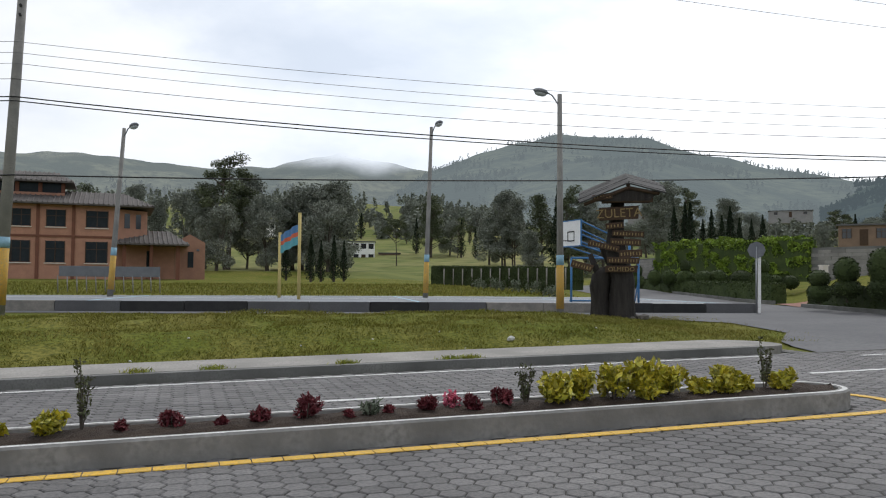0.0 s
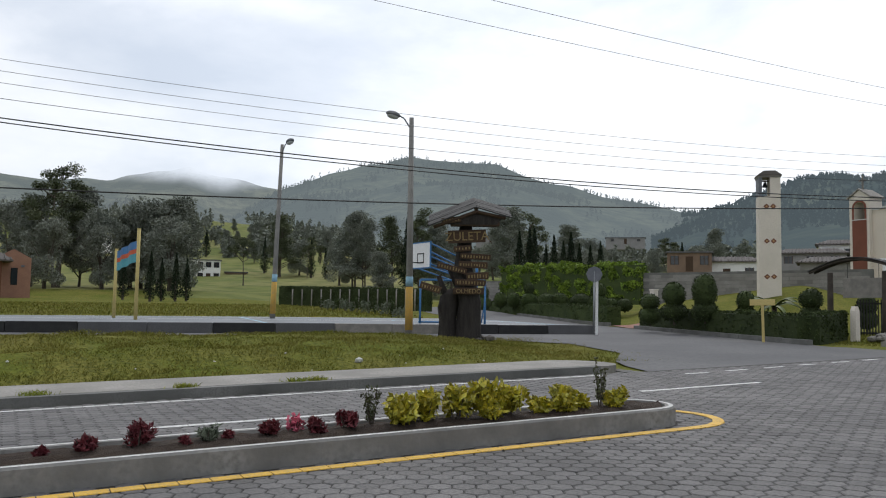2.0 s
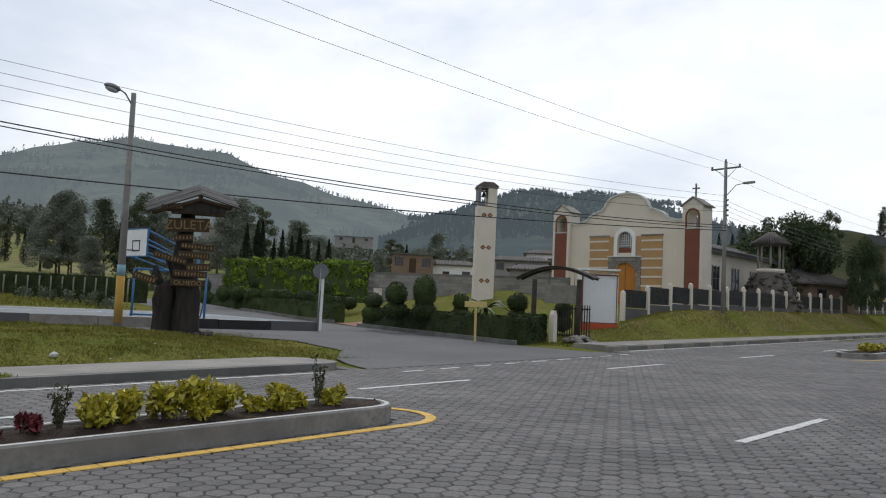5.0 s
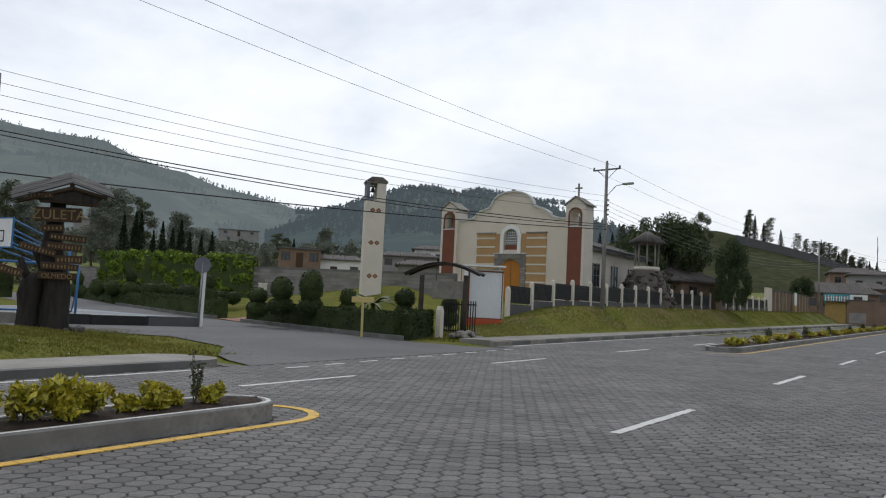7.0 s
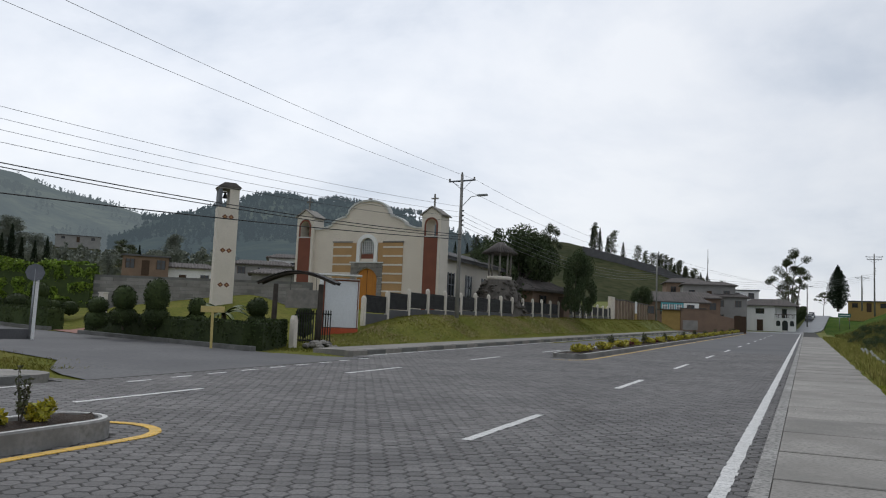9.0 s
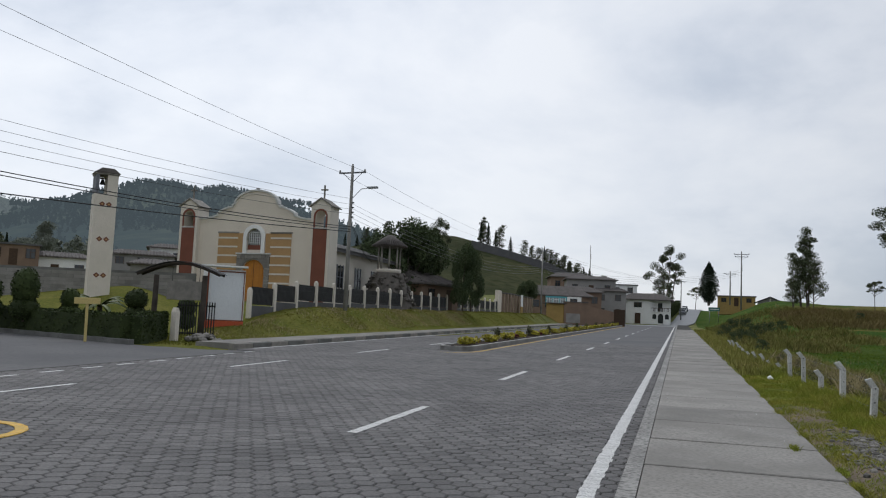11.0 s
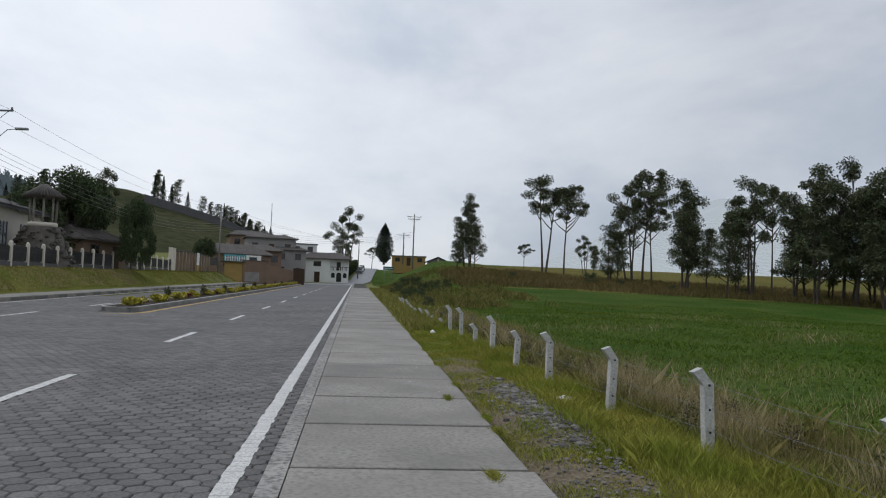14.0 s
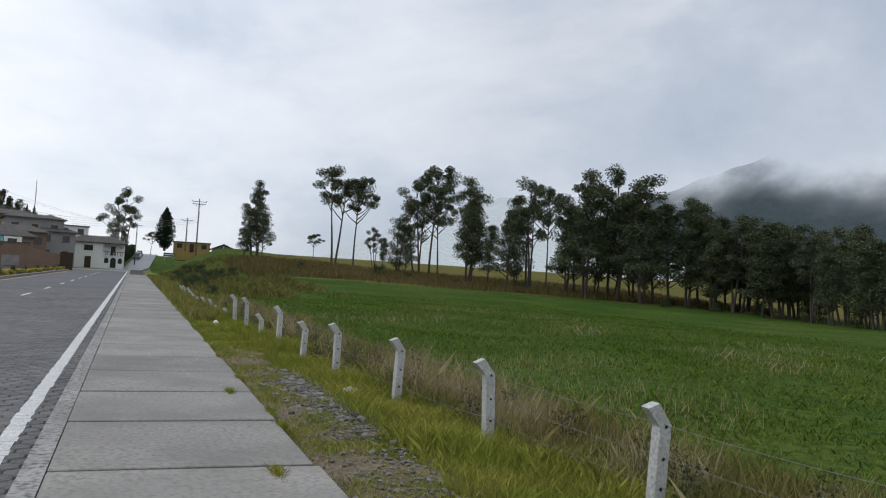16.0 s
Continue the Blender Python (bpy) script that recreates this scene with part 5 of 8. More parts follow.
def rock(x, y, z, r, parent=None, seed=0, group=None, material="rock", name="stone"):
    bm = bmesh.new()
    bmesh.ops.create_icosphere(bm, subdivisions=1, radius=r)
    rr = random.Random(seed)
    for v in bm.verts:
        v.co = Vector((v.co.x * 1.2, v.co.y, v.co.z * 0.75)) * rr.uniform(0.8, 1.15)
    bmesh.ops.rotate(bm, matrix=Matrix.Rotation(rr.uniform(0, 6), 3, "Z"), verts=bm.verts)
    bmesh.ops.translate(bm, vec=(x, y, z + r * 0.3), verts=bm.verts)
    return part(name, bm, M[material], parent)


M["slate"] = mat("grey_roof_boards", (0.075, 0.073, 0.072), (0.04, 0.039, 0.038), 2, 22, 0.8, 0.4, rnd=0.25)
trunk_sign()


# ---- court furniture ----
def basketball_goal():
    x, y = at(27.1, 37.5, WEST)
    g = group_of("basketball_goal", pose(x, y, 0.9, 0, 0, -86), "blue steel basketball goal with a white backboard", "basketball goal")
    b = part("backboard", boxed(-0.95, 0.75, -0.03, 0.03, 2.55, 3.75, 0.01), M["white"], g, "white backboard with dark edge")
    for x0, x1, z0, z1 in ((-0.95, 0.75, 2.53, 2.58), (-0.95, 0.75, 3.72, 3.77), (-0.97, -0.92, 2.53, 3.77), (0.72, 0.77, 2.53, 3.77)):
        part("board_edge", boxed(x0, x1, -0.042, 0.02, z0, z1), M["blue"], b)
    for x0, x1, z0, z1 in ((-0.4, 0.2, 2.78, 2.83), (-0.4, 0.2, 3.2, 3.25), (-0.4, -0.35, 2.78, 3.25), (0.15, 0.2, 2.78, 3.25)):
        part("target", boxed(x0, x1, -0.045, -0.02, z0, z1), M["black"], b)
    bm = bmesh.new()
    ring = [(-0.1 + 0.225 * math.cos(a), -0.3 + 0.225 * math.sin(a), 2.8) for a in np.linspace(0, 2 * math.pi, 17)]
    for p, q in zip(ring, ring[1:]):
        cone(bm, p, q, 0.015, 0.015, 5)
    part("rim", bm, M["black"], g)
    for sx in (-0.7, 0.6):
        for z0, z1 in ((3.7, 2.7), (3.1, 2.2), (2.6, 1.9)):
            part("strut", tube((sx, 0.05, z0), (sx + 0.55, 2.3, z1), 0.035, seg=8), M["blue"], g)
        part("upright", tube((sx + 0.55, 2.3, 0), (sx + 0.55, 2.3, 2.9), 0.06, seg=10), M["blue"], g)
    # football goal frame below it
    f = group_of("goal_frame", pose(*at(31.6, 37.3, WEST), 0.9, 0, 0, -22), "pale blue tubular goal frame on the court", "goal")
    part("upright", tube((0, 0, 0), (0, 0, 2.0), 0.05), M["blue"], f)
    part("upright", tube((-3.0, 0, 0), (-3.0, 0, 2.0), 0.05), M["blue"], f)
    part("crossbar", tube((-3.0, 0, 2.0), (0, 0, 2.0), 0.05), M["blue"], f)
    part("ground_bar", tube((-3.0, 1.0, 0.05), (0, 1.0, 0.05), 0.04), M["blue"], f)
    part("brace", tube((0, 0, 1.0), (0, 1.0, 0.05), 0.03), M["blue"], f)


basketball_goal()


def net_posts():
    for (az, d, h) in ((6.45, 42, 3.3), (7.8, 38, 4.0)):
        x, y = at(az, d, WEST)
        g = group_of("net_post", pose(x, y, 0.9), "pale yellow painted net post on the court", "post", "net posts")
        part("post", tube((0, 0, 0), (0, 0, h), 0.08, 0.075), M["poleyellow"], g)
        part("cap", tube((0, 0, h), (0, 0, h + 0.03), 0.085), M["poleyellow"], g)
    a, b = Vector((*at(6.5, 41.8, WEST), 0.9)), Vector((*at(7.75, 38.2, WEST), 0.9))
    g = group_of("banner", pose(0, 0, 0), "blue and teal cloth banner tied between two posts", "banner")
    for z0, z1, mt in ((2.35, 2.75, "teal"), (2.75, 2.95, "orangered"), (2.95, 3.3, "blue")):
        verts, faces = [], []
        for k in range(13):
            p = a.lerp(b, k / 12)
            off = 0.06 * math.sin(k * 1.3)
            lift = 0.35 * (k / 12)
            verts += [(p.x + off, p.y + off, p.z + z0 + lift - 0.1), (p.x + off, p.y + off, p.z + z1 + lift - 0.1)]
        for k in range(12):
            faces.append((2 * k, 2 * k + 2, 2 * k + 3, 2 * k + 1))
        ob = mesh_part("cloth", verts, faces, M[mt], g)
        md = ob.modifiers.new("thick", "SOLIDIFY")
        md.thickness = 0.01


net_posts()


def barrier():
    """A long grey board rail on thin legs beside the field."""
    p, q = Vector((*at(-7.6, 50, WEST), 1.15)), Vector((*at(-1.4, 50, WEST), 1.15))
    d = (q - p)
    g = group_of("board_rail", Matrix.Translation(p) @ Matrix.Rotation(math.atan2(d.y, d.x), 4, "Z"), "long grey metal board rail on thin legs", "rail")
    L = d.length
    for k in range(2):
        part("panel", boxed(L / 2 * k + 0.02, L / 2 * (k + 1) - 0.02, -0.03, 0.03, 0.75, 1.35, 0.01), M["dimsteel"], g)
    for k in range(12):
        x = L * k / 11
        part("leg", tube((x, 0, -0.2), (x - 0.05, 0, 0.8), 0.035, seg=7), M["pole"], g)


barrier()
x, y = at(39.2, 37.2, WEST)
g = group_of("road_sign", pose(x, y, height(x, y), 0, 0.5, -37), "grey octagonal road sign seen from behind", "road sign")
part("post", tube((0, 0, -0.2), (0, 0, 2.9), 0.035, seg=8), M["steel"], g)
part("rail", boxed(0.06, 0.19, 0.04, 0.1, -0.1, 2.55, 0.01), M["white"], g, "white painted board behind the post")
bm = tube((0, -0.03, 2.75), (0, 0.0, 2.75), 0.37, seg=8)
part("plate", bm, M["dimsteel"], g, "bare grey octagonal plate")


# ---- church ----
CX, CZ = 54.5, 2.7          # plane of the front, ground level
CY0, CY1 = 25.65, 36.85       # centre lines of the two towers


def front_outline():
    """Curved gable of the church front, as (y, z) from the south shoulder to the north one."""
    a, b = CY0 + 0.7, CY1 - 0.7
    mid, half = (a + b) / 2, (b - a) / 2
    top = []
    for u, z in ((-1.0, 9.05), (-0.88, 9.05), (-0.74, 9.2), (-0.66, 9.35), (-0.66, 9.5), (-0.58, 9.75), (-0.47, 9.95), (-0.4, 10.0), (-0.4, 10.15)):
        top.append((mid + u * half, z))
    for k in range(13):
        t = math.pi * (1 - k / 12)
        top.append((mid + 0.36 * half * math.cos(t), 10.25 + 1.0 * math.sin(t)))
    for u, z in ((0.4, 10.15), (0.4, 10.0), (0.47, 9.95), (0.58, 9.75), (0.66, 9.5), (0.66, 9.35), (0.74, 9.2), (0.88, 9.05), (1.0, 9.05)):
        top.append((mid + u * half, z))
    return a, b, mid, top


def arch_pts(yc, half, z0, spring, n=12):
    return [(yc - half, z0), (yc + half, z0)] + [(yc + half * math.cos(t), spring + half * math.sin(t)) for t in np.linspace(0, math.pi, n)]


def cut(bm, cutter_bm):
    """Cut one solid out of another."""
    a = bpy.data.meshes.new("a")
    bm.to_mesh(a)
    bm.free()
    b = bpy.data.meshes.new("b")
    cutter_bm.to_mesh(b)
    cutter_bm.free()
    oa, ob = bpy.data.objects.new("a", a), bpy.data.objects.new("b", b)
    scene.collection.objects.link(oa)
    scene.collection.objects.link(ob)
    md = oa.modifiers.new("cut", "BOOLEAN")
    md.object, md.operation, md.solver = ob, "DIFFERENCE", "EXACT"
    me = bpy.data.meshes.new_from_object(oa.evaluated_get(bpy.context.evaluated_depsgraph_get()))
    bpy.data.objects.remove(oa)
    bpy.data.objects.remove(ob)
    out = bmesh.new()
    out.from_mesh(me)
    return out


def rim(pts, w, x0, x1, closed=False):
    """A band of width w along a polyline in the (y, z) plane."""
    bm = bmesh.new()
    n = len(pts)
    rows = []
    for i, (y, z) in enumerate(pts):
        p, q = pts[max(0, i - 1)], pts[min(n - 1, i + 1)]
        ty, tz = q[0] - p[0], q[1] - p[1]
        ln = math.hypot(ty, tz) or 1
        ny, nz = -tz / ln, ty / ln
        rows.append([bm.verts.new((x0, y, z)), bm.verts.new((x1, y, z)), bm.verts.new((x1, y + ny * w, z + nz * w)), bm.verts.new((x0, y + ny * w, z + nz * w))])
    for a, b in zip(rows, rows[1:]):
        for k in range(4):
            bm.faces.new((a[k], a[(k + 1) % 4], b[(k + 1) % 4], b[k]))
    bm.faces.new(rows[0])
    bm.faces.new(rows[-1][::-1])
    bmesh.ops.recalc_face_normals(bm, faces=bm.faces)
    return bm


def cross_part(parent, x, y, z, h, w):
    bm = bmesh.new()
    box(bm, x - 0.05, x + 0.05, y - 0.05, y + 0.05, z, z + h)
    box(bm, x - 0.045, x + 0.045, y - w / 2, y + w / 2, z + h * 0.6, z + h * 0.6 + 0.1)
    return part("cross", bm, M["stone"], parent, "pale stone cross")


def church():
    g = group_of("church", pose(0, 0, 0), "cream church with curved gable, red-panelled towers and arched wooden door", "church")
    a, b, mid, top = front_outline()
    wall = prism([(a, CZ - 0.6), (b, CZ - 0.6)] + top[::-1], CX, CX + 0.4, "x")
    dy = 31.2
    wall = cut(wall, prism(arch_pts(dy, 0.95, CZ - 0.2, 5.05), CX - 0.3, CX + 0.25, "x"))
    wall = cut(wall, prism(arch_pts(dy, 0.62, 6.75, 7.75), CX - 0.3, CX + 0.25, "x"))
    part("front_wall", wall, M["cream"], g)
    part("gable_moulding", rim(top[::1], 0.14, CX - 0.1, CX + 0.46), M["kerbwhite"], g, "pale moulding along the curved gable")
    part("gable_moulding", rim([(y, z - 0.22) for y, z in top], 0.07, CX - 0.04, CX + 0.0), M["creamlight"], g)
    # door
    d = part("door", prism(arch_pts(dy, 0.95, CZ - 0.2, 5.05), CX + 0.14, CX + 0.22, "x"), M["doorwood"], g, "bright varnished arched wooden door")
    part("door_gap", boxed(CX + 0.12, CX + 0.141, dy - 0.012, dy + 0.012, CZ - 0.1, 5.9), M["board"], d)
    for s in (-1, 1):
        for z0 in (2.95, 3.95, 4.85):
            part("panel", boxed(CX + 0.115, CX + 0.142, dy + s * 0.48 - 0.3, dy + s * 0.48 + 0.3, z0, z0 + 0.72, 0.012), M["doorwood"], d)
    # stone surround, block by block
    sr = new("stone_surround")
    sr.parent = g
    rs = random.Random(3)
    for k in range(13):
        z0 = CZ - 0.2 + k * 0.28
        for s in (-1, 1):
            if z0 < 5.3:
                part("block", boxed(CX - 0.09 - rs.uniform(0, 0.02), CX + 0.02, dy + s * 1.18 - 0.21, dy + s * 1.18 + 0.21, z0 + 0.008, z0 + 0.272, 0.015), M["stone"], sr)
    for k in range(8):
        for z0, z1 in ((6.08, 6.4),):
            y0 = dy - 1.4 + k * 0.35
            part("block", boxed(CX - 0.1, CX + 0.02, y0 + 0.006, y0 + 0.344, z0, z1, 0.015), M["stone"], sr)
    corner = prism([(dy - 1.4, 5.35), (dy - 0.98, 5.35)] + [(dy + 0.98 * math.cos(t), 5.05 + 0.98 * math.sin(t)) for t in np.linspace(math.pi * 0.94, math.pi * 0.06, 12)] + [(dy + 0.98, 5.35), (dy + 1.4, 5.35), (dy + 1.4, 6.07), (dy - 1.4, 6.07)], CX - 0.08, CX + 0.02, "x")
    part("stone_arch", corner, M["stone"], sr)
    part("cornice", boxed(CX - 0.16, CX + 0.02, dy - 1.5, dy + 1.5, 6.4, 6.5, 0.02), M["kerbwhite"], g)
    # window with white arch, red sill panel, lattice
    part("window_arch", rim([(dy + 0.62, 6.5), (dy + 0.62, 7.75)] + [(dy + 0.62 * math.cos(t), 7.75 + 0.62 * math.sin(t)) for t in np.linspace(0.1, math.pi - 0.1, 13)] + [(dy - 0.62, 7.75), (dy - 0.62, 6.5)], -0.3, CX - 0.14, CX + 0.02), M["white"], g, "white arched window surround")
    w = part("window", prism(arch_pts(dy, 0.61, 7.1, 7.75), CX + 0.14, CX + 0.18, "x"), M["glass"], g)
    part("sill_panel", boxed(CX + 0.1, CX + 0.2, dy - 0.6, dy + 0.6, 6.5, 7.12), M["red"], w, "dark red panel below the window")
    for k in range(7):
        yy = dy - 0.54 + k * 0.18
        top_z = 7.75 + math.sqrt(max(0.0, 0.61 ** 2 - (yy - dy) ** 2))
        part("lattice_bar", boxed(CX + 0.11, CX + 0.135, yy - 0.02, yy + 0.02, 7.12, top_z), M["white"], w)
    for k in range(5):
        zz = 7.3 + k * 0.2
        hw = 0.6 if zz < 7.75 else math.sqrt(max(0.0, 0.61 ** 2 - (zz - 7.75) ** 2))
        part("lattice_bar", boxed(CX + 0.106, CX + 0.13, dy - hw, dy + hw, zz - 0.018, zz + 0.018), M["white"], w)
    # ochre panels with pale stripes
    for s, w0, w1 in ((-1, 1.42, 3.1), (1, 1.42, 3.1)):
        y0, y1 = sorted((dy + s * w0, dy + s * w1))
        if True:
            p = part("ochre_panel", boxed(CX - 0.06, CX + 0.01, y0, y1, CZ + 0.2, 8.0, 0.01), M["ochre"], g, "ochre panel with pale stripes")
            inner = sorted((dy + s * 0.95, dy + s * 1.42))
            part("ochre_panel", boxed(CX - 0.055, CX + 0.01, inner[0], inner[1], 6.52, 8.0, 0.01), M["ochre"], g)
            for k in range(7):
                zz = 3.5 + k * 0.68
                part("stripe", boxed(CX - 0.085, CX - 0.05, y0 - 0.02, y1 + 0.02, zz, zz + 0.13), M["creamlight"], p)
            part("panel_cap", boxed(CX - 0.11, CX + 0.01, y0 - 0.06, y1 + 0.06, 8.0, 8.12, 0.015), M["stone"], p)
    # towers
    for cy in (CY0, CY1):
        t = new("tower")
        t.parent = g
        t["label"] = "square bell tower with red panel"
        body = boxed(CX - 0.35, CX + 1.15, cy - 0.78, cy + 0.78, CZ - 0.6, 10.05)
        body = cut(body, prism(arch_pts(cy, 0.42, 8.45, 9.3), CX - 0.6, CX + 1.5, "x"))
        part("body", body, M["creamlight"], t)
        part("gable", prism([(cy - 0.78, 10.05), (cy + 0.78, 10.05), (cy, 10.6)], CX - 0.34, CX + 1.14, "x"), M["creamlight"], t)
        part("gable_edge", rim([(cy - 0.92, 9.98), (cy, 10.62), (cy + 0.92, 9.98)], 0.1, CX - 0.45, CX + 1.25), M["stone"], t)
        red = cut(prism(arch_pts(cy, 0.56, CZ - 0.3, 9.3), CX - 0.375, CX - 0.345, "x"), prism(arch_pts(cy, 0.42, 8.45, 9.3), CX - 0.6, CX - 0.2, "x"))
        part("red_panel", red, M["red"], t, "dark red arched panel")
        part("sill", boxed(CX - 0.4, CX - 0.3, cy - 0.56, cy + 0.56, 8.38, 8.45), M["kerbwhite"], t)
        if cy == CY1:
            part("opening_back", boxed(CX + 1.0, CX + 1.1, cy - 0.5, cy + 0.5, 8.4, 9.75), M["dimsteel"], t)
        cross_part(g, CX + 0.1, cy, 10.7, 1.0, 0.55)
    cross_part(g, CX + 0.15, mid, 11.35, 0.1, 0.3)
    # nave
    n = new("nave")
    n.parent = g
    part("side_wall", boxed(CX + 0.9, CX + 22, CY0 - 0.2, CY0 + 0.05, CZ - 0.6, 7.1), M["nave"], n)
    part("side_wall", boxed(CX + 0.9, CX + 22, CY1 - 0.05, CY1 + 0.2, CZ - 0.6, 7.1), M["nave"], n)
    part("end_wall", boxed(CX + 21.8, CX + 22, CY0 + 0.05, CY1 - 0.05, CZ - 0.6, 7.1), M["nave"], n)
    for s, y0, y1 in ((1, CY0 - 0.7, mid), (-1, mid, CY1 + 0.7)):
        zA, zB = (7.05, 8.75) if s > 0 else (8.75, 7.05)
        bm = bmesh.new()
        v = [bm.verts.new(p) for p in ((CX + 0.42, y0, zA), (CX + 22.5, y0, zA), (CX + 22.5, y1, zB), (CX + 0.42, y1, zB), (CX + 0.42, y0, zA + 0.14), (CX + 22.5, y0, zA + 0.14), (CX + 22.5, y1, zB + 0.14), (CX + 0.42, y1, zB + 0.14))]
        for f in ((0, 3, 2, 1), (4, 5, 6, 7), (0, 1, 5, 4), (1, 2, 6, 5), (2, 3, 7, 6), (3, 0, 4, 7)):
            bm.faces.new([v[i] for i in f])
        part("roof", bm, M["slate"], n, "dark sheet roof")
    part("eave_board", boxed(CX + 1.0, CX + 22.3, CY0 - 0.68, CY0 - 0.6, 6.9, 7.08), M["greybase"], n)
    for k in range(5):
        x0 = CX + 2.6 + 3.6 * k
        w = part("side_window", boxed(x0, x0 + 1.1, CY0 - 0.26, CY0 - 0.21, 4.2, 5.9), M["glass"], n)
        for fx in (x0 - 0.06, x0 + 0.52, x0 + 1.08):
            part("window_frame", boxed(fx, fx + 0.07, CY0 - 0.3, CY0 - 0.2, 4.12, 5.98), M["dimsteel"], w)
        part("window_frame", boxed(x0, x0 + 1.1, CY0 - 0.29, CY0 - 0.2, 5.0, 5.06), M["dimsteel"], w)


M["brickdark"] = mat("dark_brick", (0.22, 0.09, 0.06), (0.17, 0.075, 0.05), 1.5, 22, 0.88, 0.3)
M["creamlight"] = mat("pale_cream", (0.74, 0.68, 0.6), (0.68, 0.63, 0.55), 1, 24, 0.85, 0.1)
M["nave"] = mat("greyish_cream", (0.72, 0.67, 0.6), (0.64, 0.6, 0.53), 0.8, 22, 0.88, 0.15)
church()


def bell_tower():
    x, y = at(50.35, 55)
    z, w, h = 2.3, 1.3, 8.15
    g = group_of("bell_tower", pose(x, y, z, 0, 0, -42), "slender cream bell tower with diamond tiles and a bell", "tower")
    hw = w / 2
    part("shaft", boxed(-hw, hw, -hw, hw, -1.4, h - 1.5), M["creamlight"], g)
    part("pier", boxed(hw - 0.62, hw, -hw, hw, h - 1.498, h - 0.3), M["creamlight"], g)
    # this pier's shade is put into its colour, a dull grey instead of cream
    part("pier", boxed(-hw, -hw + 0.2, -hw, hw, h - 1.498, h - 0.3), M["dimsteel"], g, "belfry pier coloured dark for its shade")
    part("lintel", boxed(-hw - 0.05, hw + 0.05, -hw - 0.05, hw + 0.05, h - 0.298, h - 0.18, 0.01), M["stone"], g)
    cap = prism([(-hw - 0.12, h - 0.178), (hw + 0.12, h - 0.178), (hw * 0.55, h + 0.12), (-hw * 0.55, h + 0.12)], -hw - 0.1, hw + 0.1, "y")
    part("roof", cap, M["rooftile"], g, "small dark tiled cap")
    bm = bmesh.new()
    prof = [(0.02, 0.0), (0.08, -0.03), (0.11, -0.15), (0.14, -0.26), (0.2, -0.34)]
    rows = [[bm.verts.new((r * math.cos(a), r * math.sin(a), zz)) for a in np.linspace(0, 2 * math.pi, 13)[:-1]] for r, zz in prof]
    for a, b in zip(rows, rows[1:]):
        for j in range(12):
            bm.faces.new((a[j], a[(j + 1) % 12], b[(j + 1) % 12], b[j]))
    ob = part("bell", bm, M["black"], g, "dark bronze bell")
    ob.matrix_local = pose(-0.18, 0, h - 0.5)
    part("bell_beam", boxed(-hw + 0.2, hw - 0.62, -0.05, 0.05, h - 0.5, h - 0.42), M["board"], g)
    for zc in (h - 2.15, h - 4.35, h - 6.6):
        for s in (-1, 1):
            for k, (r, mt) in enumerate(((0.19, "brickdark"), (0.08, "ochre"))):
                bm = prism([(-r, 0), (0, -r * 0.9), (r, 0), (0, r * 0.9)], -hw - 0.012 - 0.006 * k, -hw + 0.002, "y")
                ob = part("diamond_tile", bm, M[mt], g)
                ob.location = (s * 0.2, 0, zc)


bell_tower()

# ---- fence on the bank ----
FY = 21.4


def fence_z(x):
    return height(x, FY) - 0.02


def bar_mesh():
    bm = boxed(-0.048, 0.048, -0.012, 0.012, 0, 0.93)
    me = bpy.data.meshes.new("bar")
    bm.to_mesh(me)
    bm.free()
    me.materials.append(M["black"])
    return me


BAR = bar_mesh()


def fence():
    g = group_of("fence", pose(0, 0, 0), "black metal fence with cream pillars on a grey wall", "fence")
    xs = [37.2 + 2.62 * k for k in range(24)]
    for i, x in enumerate(xs):
        z = fence_z(x)
        p = bmesh.new()
        box(p, x - 0.11, x + 0.11, FY - 0.11, FY + 0.11, z - 0.4, z + 1.5, 0.02)
        q = bmesh.ops.create_uvsphere(p, u_segments=10, v_segments=6, radius=0.12, matrix=Matrix.Translation((x, FY, z + 1.5)))
        part("pillar", p, M["creamlight"], g, "cream pillar with rounded top")
        if i + 1 == len(xs):
            break
        x1 = xs[i + 1]
        z1 = fence_z(x1)
        zt = max(z, z1) + 0.3
        part("base_wall", boxed(x + 0.122, x1 - 0.122, FY - 0.08, FY + 0.08, min(z, z1) - 0.4, zt, 0.015), M["greybase"], g)
        pn = part("panel", boxed(x + 0.16, x1 - 0.16, FY - 0.02, FY + 0.02, zt + 0.08, zt + 0.13), M["black"], g, "black metal bar panel")
        part("top_rail", boxed(x + 0.16, x1 - 0.16, FY - 0.02, FY + 0.02, zt + 0.86, zt + 0.91), M["black"], pn)
        part("mid_rail", boxed(x + 0.16, x1 - 0.16, FY - 0.02, FY + 0.02, zt + 0.62, zt + 0.66), M["black"], pn)
        n = 17
        for k in range(n):
            bx = x + 0.2 + (x1 - x - 0.4) * k / (n - 1)
            o = new("bar", BAR)
            o.parent = pn
            o.location = (bx, FY, zt + 0.05)


fence()


